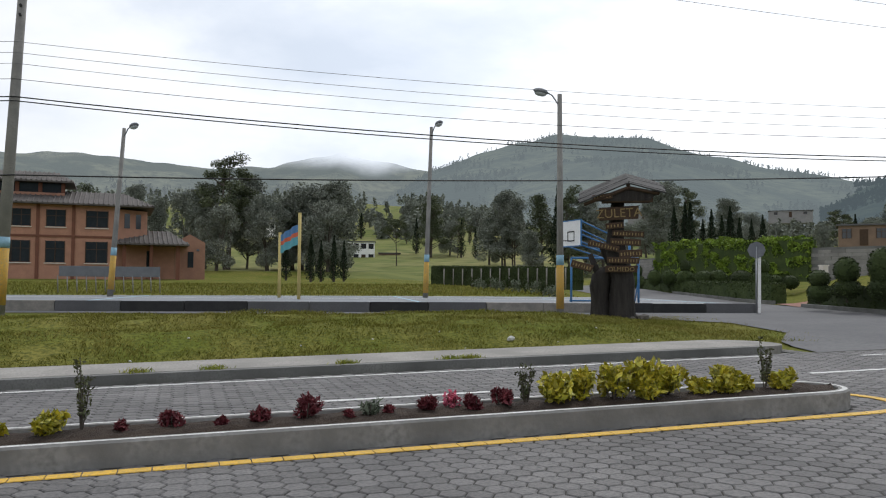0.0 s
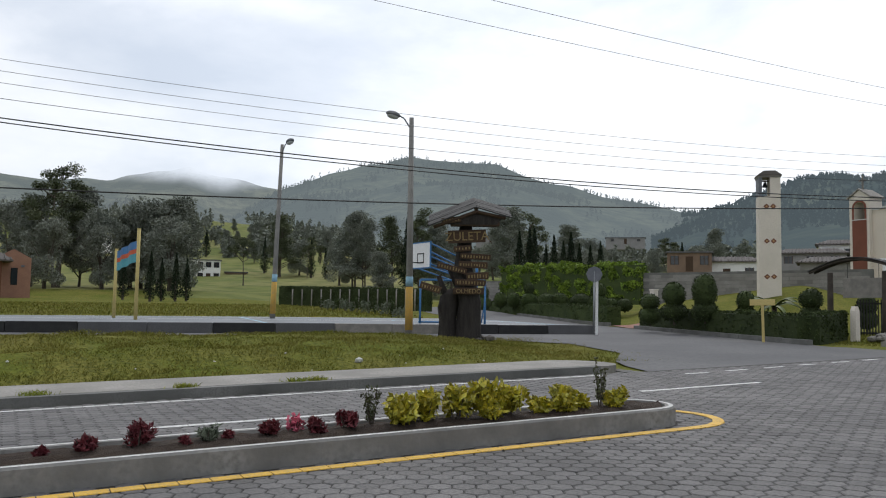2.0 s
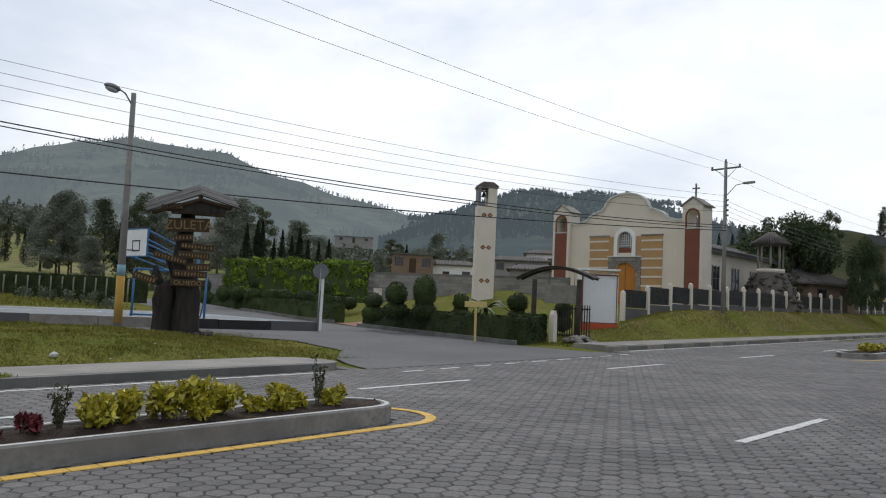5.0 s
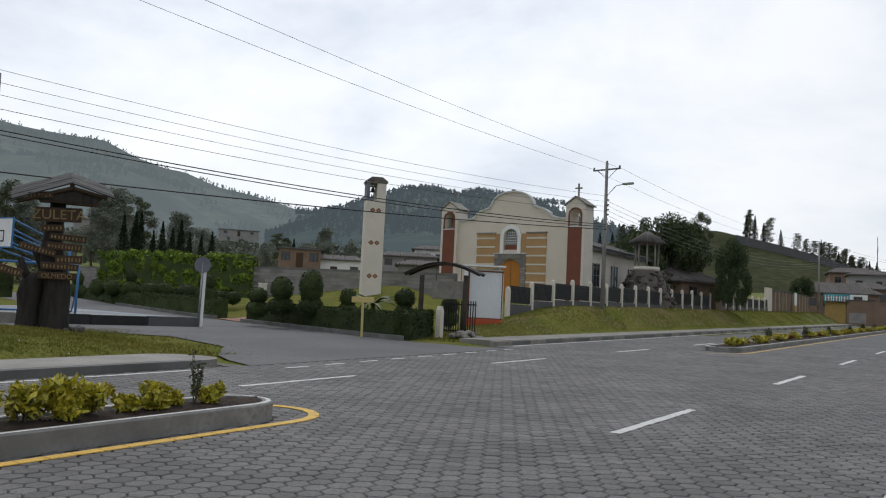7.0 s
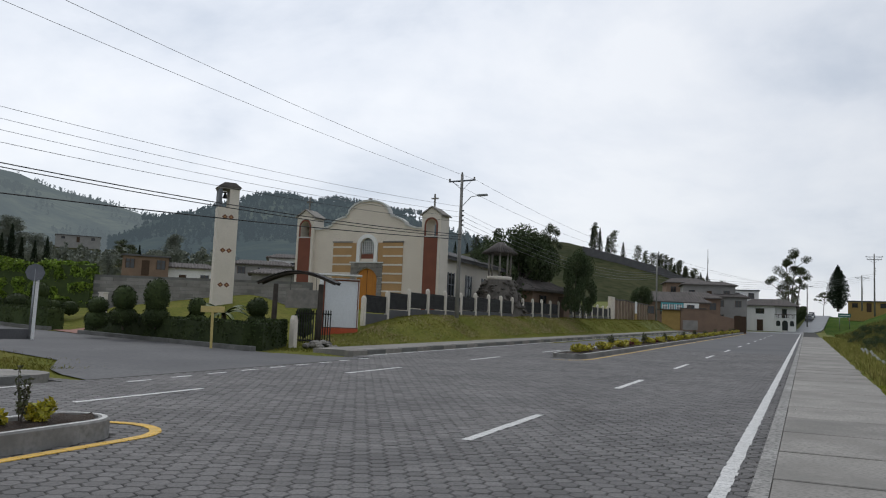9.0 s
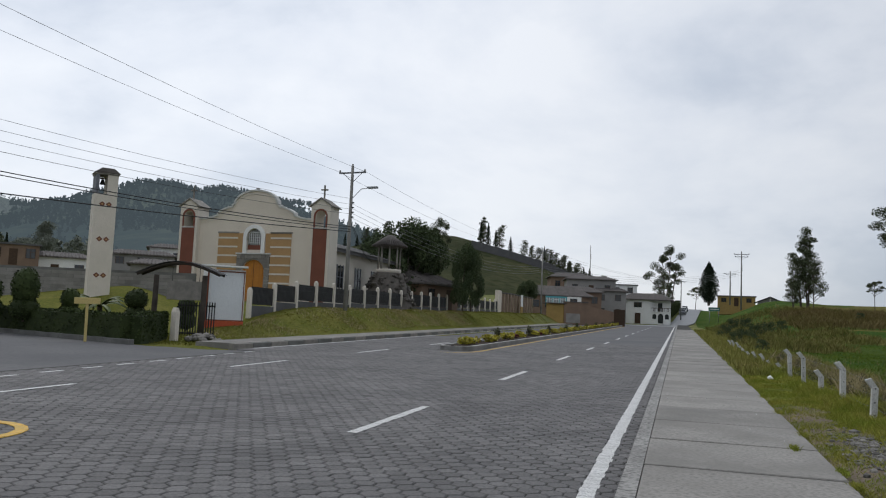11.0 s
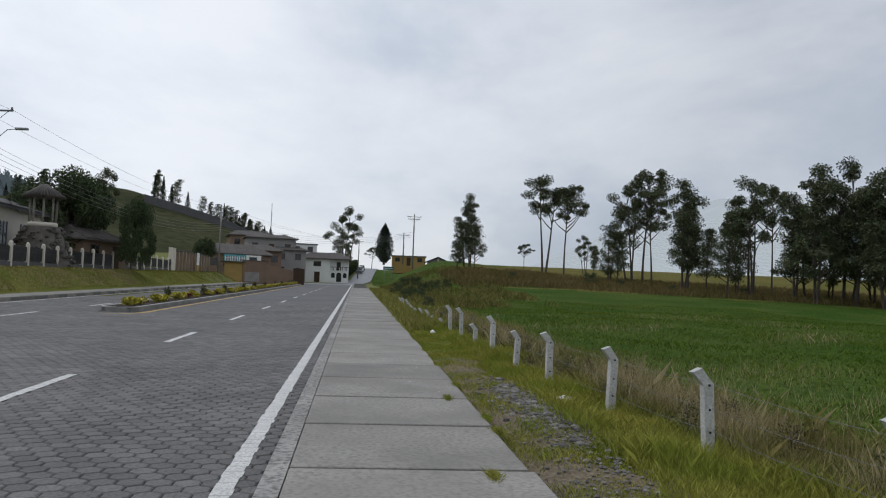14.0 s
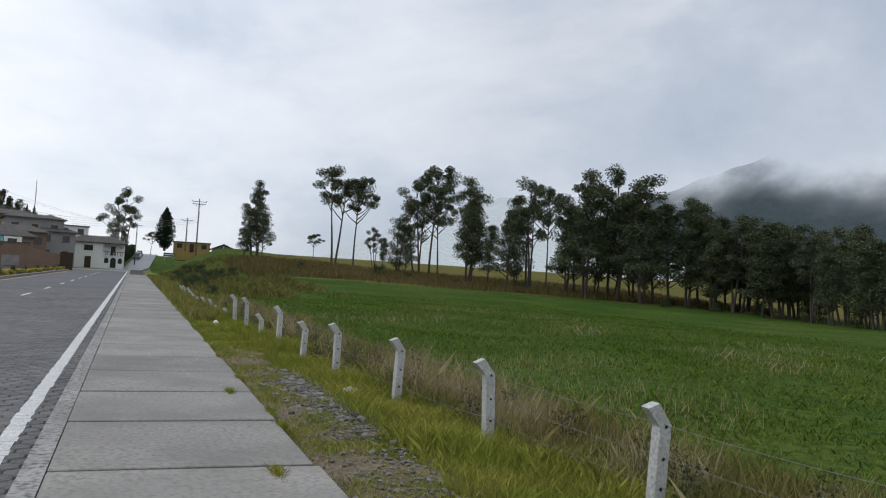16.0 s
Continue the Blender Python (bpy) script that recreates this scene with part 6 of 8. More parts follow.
# ---- kiosk board, pergola, sign, stones ----
def notice_board():
    x, y = at(58.45, 40)
    z = 1.15
    g = group_of("notice_board", pose(x, y, z, 0, 0, -60), "large white notice board in a red-edged concrete frame", "notice board")
    part("side_pillar", boxed(-1.05, -0.86, -0.25, 0.35, -0.5, 2.85, 0.015), M["white"], g)
    part("back", boxed(-0.858, 0.9, 0.05, 0.3, -0.5, 2.75), M["white"], g)
    part("board", boxed(-0.78, 0.82, -0.0, 0.048, 0.35, 2.62, 0.008), M["paper"], g, "blank white board face")
    for x0, x1, z0, z1 in ((-0.856, 0.9, 0.3, 0.35), (-0.856, 0.9, 2.62, 2.68), (-0.856, -0.78, 0.35, 2.62), (0.82, 0.86, 0.35, 2.62)):
        part("red_edge", boxed(x0, x1, -0.03, 0.049, z0, z1), M["red"], g)
    part("plinth", boxed(-0.856, 0.9, -0.06, 0.049, -0.4, 0.298), M["orangered"], g, "orange-red painted plinth")
    part("cap", boxed(-1.15, 1.0, -0.35, 0.4, 2.86, 2.94, 0.01), M["white"], g)


notice_board()


def pergola():
    g = group_of("gate_shelter", pose(0, 0, 0), "rustic dark timber gateway with a bowed roof and rough posts", "gateway")
    a, b = Vector((*at(53.9, 37.0), 0.75)), Vector((*at(57.0, 35.5), 0.75))
    for p in (a, b):
        part("post", tube((p.x, p.y, p.z - 0.3), (p.x + 0.04, p.y, p.z + 2.6), 0.13, 0.11, 9), M["bark2"], g)
    d = (b - a).normalized()
    n = Vector((-d.y, d.x, 0))
    for off in (-0.16, 0.16):
        bm = bmesh.new()
        pts = []
        for k in range(11):
            u = -0.35 + 1.7 * k / 10
            zz = a.z + 2.6 + 0.5 * math.sin(math.pi * min(1, max(0, (u + 0.35) / 1.7)))
            q = a.lerp(b, u) + n * off
            pts.append(Vector((q.x, q.y, zz)))
        for p, q in zip(pts, pts[1:]):
            cone(bm, p, q, 0.05, 0.05, 7, caps=False)
        part("bowed_beam", bm, M["bark2"], g)
    # roof boards across the bowed beams
    for k in range(20):
        u = -0.33 + 1.66 * k / 19
        zz = a.z + 2.68 + 0.5 * math.sin(math.pi * min(1, max(0, (u + 0.35) / 1.7)))
        q = a.lerp(b, u)
        bm = boxed(-0.115, 0.115, -0.24, 0.24, -0.014, 0.014, 0.005)
        ob = part("roof_board", bm, M["slate"], g)
        ang = math.atan2(d.y, d.x)
        slope = math.cos(math.pi * min(1, max(0, (u + 0.35) / 1.7))) * 0.45
        ob.matrix_local = Matrix.Translation((q.x, q.y, zz)) @ Matrix.Rotation(ang, 4, "Z") @ Matrix.Rotation(-slope, 4, "Y")
    # hanging sign board under the roof, dark gate behind
    hs = part("hanging_board", boxed(-0.92, 0.92, -0.03, 0.03, 1.55, 2.35, 0.012), M["stone"], g, "weathered grey board hung under the roof")
    hs.matrix_local = Matrix.Translation(a.lerp(b, 0.55) + n * 0.25) @ Matrix.Rotation(math.atan2(d.y, d.x), 4, "Z")
    for off in (-0.7, 0.7):
        part("chain", tube((off, 0, 2.34), (off, 0, 2.95), 0.012, seg=5), M["black"], hs)
    gate = group_of("iron_gate", Matrix.Translation(a.lerp(b, 0.62) + n * 0.9) @ Matrix.Rotation(math.atan2(d.y, d.x), 4, "Z"), "dark iron gate between the gateway posts", "gate")
    part("frame", boxed(-0.95, 0.95, -0.03, 0.03, 0.1, 0.16), M["black"], gate)
    part("frame", boxed(-0.95, 0.95, -0.03, 0.03, 1.3, 1.36), M["black"], gate)
    for k in range(15):
        xx = -0.92 + 1.84 * k / 14
        part("bar", boxed(xx - 0.02, xx + 0.02, -0.015, 0.015, -0.3, 1.5), M["black"], gate)
    ob = group_of("bollard", pose(*at(55.3, 34.6), 0.55), "short white painted concrete post", "bollard")
    part("post", boxed(-0.13, 0.13, -0.13, 0.13, -0.2, 1.25, 0.03), M["creamlight"], ob)
    part("cap", prism([(-0.13, 1.25), (0.13, 1.25), (0.05, 1.4), (-0.05, 1.4)], -0.1, 0.1, "y"), M["creamlight"], ob)
    rr = random.Random(12)
    for cx, cy in (at(54.0, 36.0), at(57.2, 34.2)):
        h = group_of("stone_heap", pose(cx, cy, height(cx, cy)), "heap of rough grey stones at a post foot", "stones", "stone heaps")
        for k in range(26):
            t, u = rr.uniform(0, 6.28), rr.uniform(0, 0.75)
            rock(u * math.cos(t), u * math.sin(t), 0.42 * (0.75 - u), rr.uniform(0.11, 0.2), h, k, material="stone")


M["bark2"] = mat("rough_dark_timber", (0.075, 0.062, 0.05), (0.045, 0.038, 0.032), 3, 24, 0.9, 0.5)
pergola()
x, y = at(49.85, 32.8)
g = group_of("wooden_sign", pose(x, y, height(x, y), 0, -1, -50), "pale yellow wooden T-shaped sign post", "sign")
part("post", boxed(-0.05, 0.05, -0.04, 0.04, -0.3, 1.62, 0.01), M["poleyellow"], g)
part("board", boxed(-0.45, 0.45, -0.07, -0.041, 1.42, 1.66, 0.01), M["poleyellow"], g)


# ---- gardens: hedges, topiary, ivy wall ----
def hedge_run(p, q, base, h, w, label, seed, material="hedge", leaf=0.11, density=230, name="hedge", core="", deep=0.06):
    """A clipped hedge from p to q: dark core and a skin of leaves."""
    rng = np.random.default_rng(seed)
    p, q = Vector((*p, base[0])), Vector((*q, base[1]))
    d = q - p
    L = Vector((d.x, d.y)).length
    m = Matrix.Translation(p) @ Matrix.Rotation(math.atan2(d.y, d.x), 4, "Z")
    g = group_of(name, m, label, "hedge", "garden hedges")
    slope = d.z / L
    bm = bmesh.new()
    vs = box(bm, 0, L, -w / 2, w / 2, -0.4, h - 0.05)
    for v in vs:
        v.co.z += slope * v.co.x
    part("core", bm, M[core or material], g)
    def face(n, fu, fv, f):
        u, v = rng.random(n) * fu, rng.random(n) * fv
        return f(u, v)
    n1, n2, n3 = int(L * h * density), int(L * w * density), int(h * w * density)
    pts = np.concatenate([face(n1, L, h, lambda u, v: np.stack([u, np.full_like(u, -w / 2), v], 1)), face(n1 // 2, L, h, lambda u, v: np.stack([u, np.full_like(u, w / 2), v], 1)),
                          face(n2, L, w, lambda u, v: np.stack([u, v - w / 2, np.full_like(u, h)], 1)), face(n3, w, h, lambda u, v: np.stack([np.zeros_like(u), u - w / 2, v], 1)), face(n3, w, h, lambda u, v: np.stack([np.full_like(u, L), u - w / 2, v], 1))])
    wob = np.array([noise.noise((a * 0.9, b * 2, c * 1.3 + seed)) for a, b, c in pts])
    pts[:, 2] += deep * wob + slope * pts[:, 0]
    pts[:, 1] += deep * wob * np.sign(pts[:, 1])
    V, F = leaf_quads(rng, pts, [(0.05, 0.05, 0.05)] * len(pts), [1] * len(pts), leaf, 1.8, 0.2)
    leaf_part("leaves", V, F, M[material], g)
    return g


def topiary(x, y, z, shapes, label, seed):
    """Clipped shapes one over another: (height of centre, radius, half height)."""
    rng = np.random.default_rng(seed)
    g = group_of("topiary", pose(x, y, z), label, "topiary", "clipped shrubs in the garden")
    part("stem", tube((0, 0, -0.3), (0, 0, shapes[-1][0]), 0.05, 0.03, 7), M["bark"], g)
    for zc, r, hz in shapes:
        bm = bmesh.new()
        bmesh.ops.create_uvsphere(bm, u_segments=12, v_segments=8, radius=1.0)
        for v in bm.verts:
            v.co = Vector((v.co.x * r * 0.93, v.co.y * r * 0.93, zc + v.co.z * hz * 0.93))
        c = part("core", bm, M["hedge"], g)
        V, F = leaf_quads(rng, [(0, 0, zc)], [(r, r, hz)], [int(420 * r * (r + hz) * 2)], 0.1, 1.8, 0.9)
        leaf_part("leaves", V, F, M["hedge"], c)


def garden():
    # hedges beside the side road
    hedge_run((25.6, 19.6), (30.4, 33.2), (0.55, 0.62), 1.05, 0.9, "low clipped dark hedge along the side road", 1)
    hedge_run((30.4, 33.2), (33.5, 32.2), (0.62, 0.7), 1.0, 0.8, "low clipped dark hedge beside the red path", 2)
    hedge_run((32.3, 38.2), (40.2, 66.0), (0.65, 0.95), 1.2, 0.9, "long clipped dark hedge along the side road", 3)
    hedge_run((25.6, 19.6), (28.6, 20.6), (0.6, 0.75), 1.0, 0.8, "low clipped dark hedge at the garden corner", 4)
    for p, q, n in (((24.9, 19.0), (29.9, 33.6), 10), ((31.8, 38.0), (35.9, 54.0), 11)):
        k = group_of("garden_kerb", pose(0, 0, 0), "low worn stone kerb below the hedge", "kerb", kind="structure")
        for i in range(n):
            a, b = Vector((*p, 0)).lerp(Vector((*q, 0)), i / n), Vector((*p, 0)).lerp(Vector((*q, 0)), (i + 1) / n)
            d = b - a
            ob = part("kerb_stone", boxed(0.01, d.length - 0.01, -0.12, 0.12, -0.2, 0.22, 0.02), M["kerb"], k)
            ob.matrix_local = Matrix.Translation((a.x, a.y, height(a.x, a.y))) @ Matrix.Rotation(math.atan2(d.y, d.x), 4, "Z")
    sheet("red_path", [(29.6, 33.6), (31.6, 37.6), (38, 36.0), (37, 32.5)], 0.06, M["redpath"], "sloping path of dull red paving", "path", 1.0)
    # topiary: bearing, distance, base, shapes
    for i, (az, d, z, shapes) in enumerate([
        (42.6, 40.5, 1.2, [(0.2, 0.55, 0.45), (0.85, 0.5, 0.42)]), (44.2, 39, 1.3, [(0.3, 0.65, 0.45), (1.1, 0.55, 0.62)]), (46.2, 38, 1.4, [(0.25, 0.62, 0.5), (1.15, 0.58, 0.85)]),
        (48.8, 39, 1.3, [(0.2, 0.5, 0.42), (0.85, 0.42, 0.5)]), (52.8, 38, 1.4, [(0.15, 0.5, 0.45), (0.85, 0.5, 0.48)]), (56.0, 38.5, 1.2, [(0.2, 0.45, 0.42), (0.8, 0.42, 0.45)]),
        (36.5, 50, 2.0, [(0.2, 0.6, 0.5)]), (34.4, 51, 2.0, [(0.2, 0.6, 0.5), (0.9, 0.35, 0.4)]), (33.3, 52, 2.0, [(0.2, 0.5, 0.5)]), (39.2, 47, 1.8, [(0.2, 0.65, 0.6), (0.9, 0.5, 0.5)]), (35.6, 50, 2.0, [(0.15, 0.62, 0.5)]),
        (41.0, 48, 1.7, [(0.2, 0.5, 0.4)]), (40.0, 49, 1.8, [(0.2, 0.6, 0.35)]), (32.4, 53, 2.0, [(0.2, 0.5, 0.55)]), (31.2, 50, 1.7, [(0.2, 0.5, 0.45), (0.8, 0.35, 0.4)]), (38.0, 50, 1.9, [(0.2, 0.75, 0.55)])]):
        if az < 42:
            d, shapes = d * 1.27, [(p * 1.27, q * 1.2, w * 1.27) for p, q, w in shapes]
        topiary(*at(az, d), z, shapes, "clipped dark green topiary shrub of rounded tiers", 100 + i)
    # ivy-covered wall and bare block wall behind
    a, b = at(32.7, 78), at(42.3, 64)
    # the darker hedge-coloured core paints in the shade between the ivy leaves
    hedge_run(a, b, (2.55, 2.4), 2.75, 0.8, "wall thickly covered with bright green ivy", 5, "ivy", 0.26, 150, "ivy_wall", "hedge", 0.6)
    def block_wall(p, q, z0, h, label, rows=None):
        p, q = Vector((*p, z0)), Vector((*q, z0))
        d = q - p
        g = group_of("block_wall", Matrix.Translation(p) @ Matrix.Rotation(math.atan2(d.y, d.x), 4, "Z"), label, "wall")
        L = d.length
        part("bed", boxed(0, L, -0.06, 0.06, -1.0, h - 0.03), M["kerb"], g)
        n, m = int(L / 1.0), int(h / 0.25)
        bm = bmesh.new()
        for j in range(m):
            for i in range(n):
                o = 0.5 * (j % 2)
                x0 = i * 1.0 + o
                if x0 + 1.0 <= L:
                    box(bm, x0 + 0.01, x0 + 0.99, -0.1, 0.1, j * 0.25 + 0.008, j * 0.25 + 0.242)
        ob = part("blocks", bm, M["block"], g)
        ob["kind"] = "stuff"
    block_wall(at(31.2, 80), at(32.65, 78.2), 2.3, 1.9, "bare grey concrete block wall")
    block_wall(at(42.3, 64), at(56.5, 58), 2.3, 2.2, "long bare grey concrete block wall behind the garden")
    x, y = at(42.9, 44)
    g = group_of("garden_post", pose(x, y, 1.2), "white painted square garden post", "post")
    part("post", boxed(-0.16, 0.16, -0.16, 0.16, -0.5, 1.5, 0.03), M["creamlight"], g)
    part("cap", boxed(-0.19, 0.19, -0.19, 0.19, 1.5, 1.56, 0.02), M["creamlight"], g)
    # palm-like plant
    x, y = at(50.6, 43)
    g = group_of("palm", pose(x, y, 1.4), "small palm with arching pale green fronds", "palm")
    rng = np.random.default_rng(5)
    part("stem", tube((0, 0, -0.4), (0, 0, 0.5), 0.16, 0.12, 8), M["bark"], g)
    for k in range(16):
        a = k * 2.4
        rise = rng.uniform(0.5, 1.3)
        verts, faces = [], []
        for i in range(8):
            u = i / 7
            r = 1.45 * u
            zz = 0.5 + rise * 1.2 * u - 1.1 * u * u
            wv = 0.13 * math.sin(math.pi * (0.1 + 0.88 * u))
            c, s = math.cos(a), math.sin(a)
            verts += [(r * c - wv * s, r * s + wv * c, zz - 0.05), (r * c, r * s, zz), (r * c + wv * s, r * s - wv * c, zz - 0.05)]
        for i in range(7):
            faces += [(3 * i, 3 * i + 3, 3 * i + 4, 3 * i + 1), (3 * i + 1, 3 * i + 4, 3 * i + 5, 3 * i + 2)]
        mesh_part("frond", verts, faces, M["palm"], g)


garden()
hedge_run(at(17.3, 78, WEST), at(27.6, 66, WEST), (1.9, 1.6), 1.4, 0.8, "long dark hedge behind the playing field", 6, leaf=0.18, density=90)
for k in range(15):
    hx, hy = at(20.0 + 0.42 * k, 66 - 1.1 * k, WEST)
    bush(400 + k, hx, hy, height(hx, hy), 0.45, 1.0 + 0.2 * math.sin(k * 2.3), M["greyleaf"] if k % 3 else M["hedge"], "young_shrub", "young shrub in a row beside the playing field", 220, 0.16, group="row of young shrubs")
for k in range(14):
    hx, hy = at(18.0 + 0.66 * k, 75.5 - 0.75 * k, WEST)
    tagged(part("garden_stake", tube((hx, hy, 1.2), (hx, hy, 3.0), 0.06, 0.06, 6), M["stone"]), "pale wooden stake before the hedge", "stake", "stakes along the hedge")


# ---- small belvedere on a rock mound ----
def well_house():
    x, y = at(69.65, 66)
    g = group_of("belvedere", pose(x, y, 0, 0, 0, 20), "small open pavilion with a tiled roof on a stone mound", "pavilion")
    mound = new("stone_mound")
    mound.parent = g
    rr = random.Random(4)
    bm = bmesh.new()
    cone(bm, (0, 0, 2.0), (0, 0, 5.7), 2.4, 1.2, 16)
    part("core", bm, M["rock"], mound)
    for k in range(230):
        u = rr.random()
        zz = 2.6 + 3.0 * u
        r0 = 2.35 - 1.15 * u + rr.uniform(-0.1, 0.12)
        a = rr.uniform(0, 6.28)
        rock(r0 * math.cos(a), r0 * math.sin(a), zz, rr.uniform(0.11, 0.22), mound, k)
    part("floor_ring", tube((0, 0, 5.7), (0, 0, 6.0), 1.02, 1.02, 8), M["creamlight"], g, "pale sill ring")
    for k in range(8):
        a = 2 * math.pi * k / 8
        part("post", tube((0.88 * math.cos(a), 0.88 * math.sin(a), 6.0), (0.88 * math.cos(a), 0.88 * math.sin(a), 7.95), 0.075, 0.075, 8), M["stone"], g)
    rf = part("roof", tube((0, 0, 7.85), (0, 0, 8.8), 1.42, 0.1, 8), M["rooftile"], g, "pointed grey tiled roof")
    for k in range(40):
        a = 2 * math.pi * k / 40
        part("roof_tile", tube((1.45 * math.cos(a), 1.45 * math.sin(a), 7.88), (0.16 * math.cos(a), 0.16 * math.sin(a), 8.82), 0.075, 0.03, 6), M["rooftile"], rf)


well_house()
# trees and a low roof in the church garden
for az, d, h, kind, wide in [(70.9, 76, 8.4, "broad", 0.95), (72.0, 80, 8.0, "broad", 0.8), (69.2, 82, 7.5, "broad", 0.9), (73.2, 100, 11.0, "euc1", 0.7), (75.0, 74, 6.2, "broad", 0.5), (75.6, 76, 5.8, "broad", 0.5), (79.6, 124, 4.9, "broad", 0.8), (68.3, 71, 4.5, "broad", 0.5)]:
    plant(kind, *at(az, d), h, z=3.0 + (0.2 if d < 90 else 1.2), wide=wide, group="trees in the church garden")


# ---- houses ----
def window_part(parent, x0, x1, z0, z1, y, material="glass", frame="board", mull=1, sill=True):
    """A framed window on a wall that faces local -y."""
    w = part("window", boxed(x0, x1, y - 0.03, y + 0.02, z0, z1), M[material], parent)
    for k in range(mull + 2):
        fx = x0 + (x1 - x0) * k / (mull + 1)
        part("frame", boxed(fx - 0.04, fx + 0.04, y - 0.07, y, z0 - 0.04, z1 + 0.04), M[frame], w)
    part("frame", boxed(x0, x1, y - 0.06, y, z0 + (z1 - z0) * 0.62, z0 + (z1 - z0) * 0.62 + 0.06), M[frame], w)
    if sill:
        part("sill", boxed(x0 - 0.12, x1 + 0.12, y - 0.14, y, z0 - 0.14, z0 - 0.045), M["creamlight"], w)
    return w


def hip_roof(parent, x0, x1, y0, y1, z, rise, over=0.6, name="roof", ridge_ratio=0.5, material="rooftile"):
    """A hipped roof with a thick eave and raised tile courses."""
    X0, X1, Y0, Y1 = x0 - over, x1 + over, y0 - over, y1 + over
    inset = min(X1 - X0, Y1 - Y0) * 0.5 * ridge_ratio * 2
    ym = (Y0 + Y1) / 2
    bm = bmesh.new()
    a = [bm.verts.new(p) for p in ((X0, Y0, z), (X1, Y0, z), (X1, Y1, z), (X0, Y1, z))]
    b = [bm.verts.new((p.co.x, p.co.y, z + 0.14)) for p in a]
    i = min(inset / 2, (X1 - X0) / 2 - 0.05)
    r = [bm.verts.new((X0 + i, ym, z + 0.14 + rise)), bm.verts.new((X1 - i, ym, z + 0.14 + rise))]
    bm.faces.new(a[::-1])
    for k in range(4):
        bm.faces.new((a[k], a[(k + 1) % 4], b[(k + 1) % 4], b[k]))
    bm.faces.new((b[0], b[1], r[1], r[0]))
    bm.faces.new((b[2], b[3], r[0], r[1]))
    bm.faces.new((b[1], b[2], r[1]))
    bm.faces.new((b[3], b[0], r[0]))
    rf = part(name, bm, M[material], parent)
    # tile courses on the front slope
    n = int((X1 - X0) / 0.45)
    tiles = bmesh.new()
    for k in range(n):
        xx = X0 + (X1 - X0) * (k + 0.5) / n
        lim = min(1.0, min(xx - X0, X1 - xx) / max(i, 0.01))
        cone(tiles, (xx, Y0 - 0.02, z + 0.15), (xx, Y0 + (ym - Y0) * lim, z + 0.16 + rise * lim), 0.09, 0.09, 5)
    t = part("tiling", tiles, M[material], rf)
    t["kind"] = "stuff"
    return rf


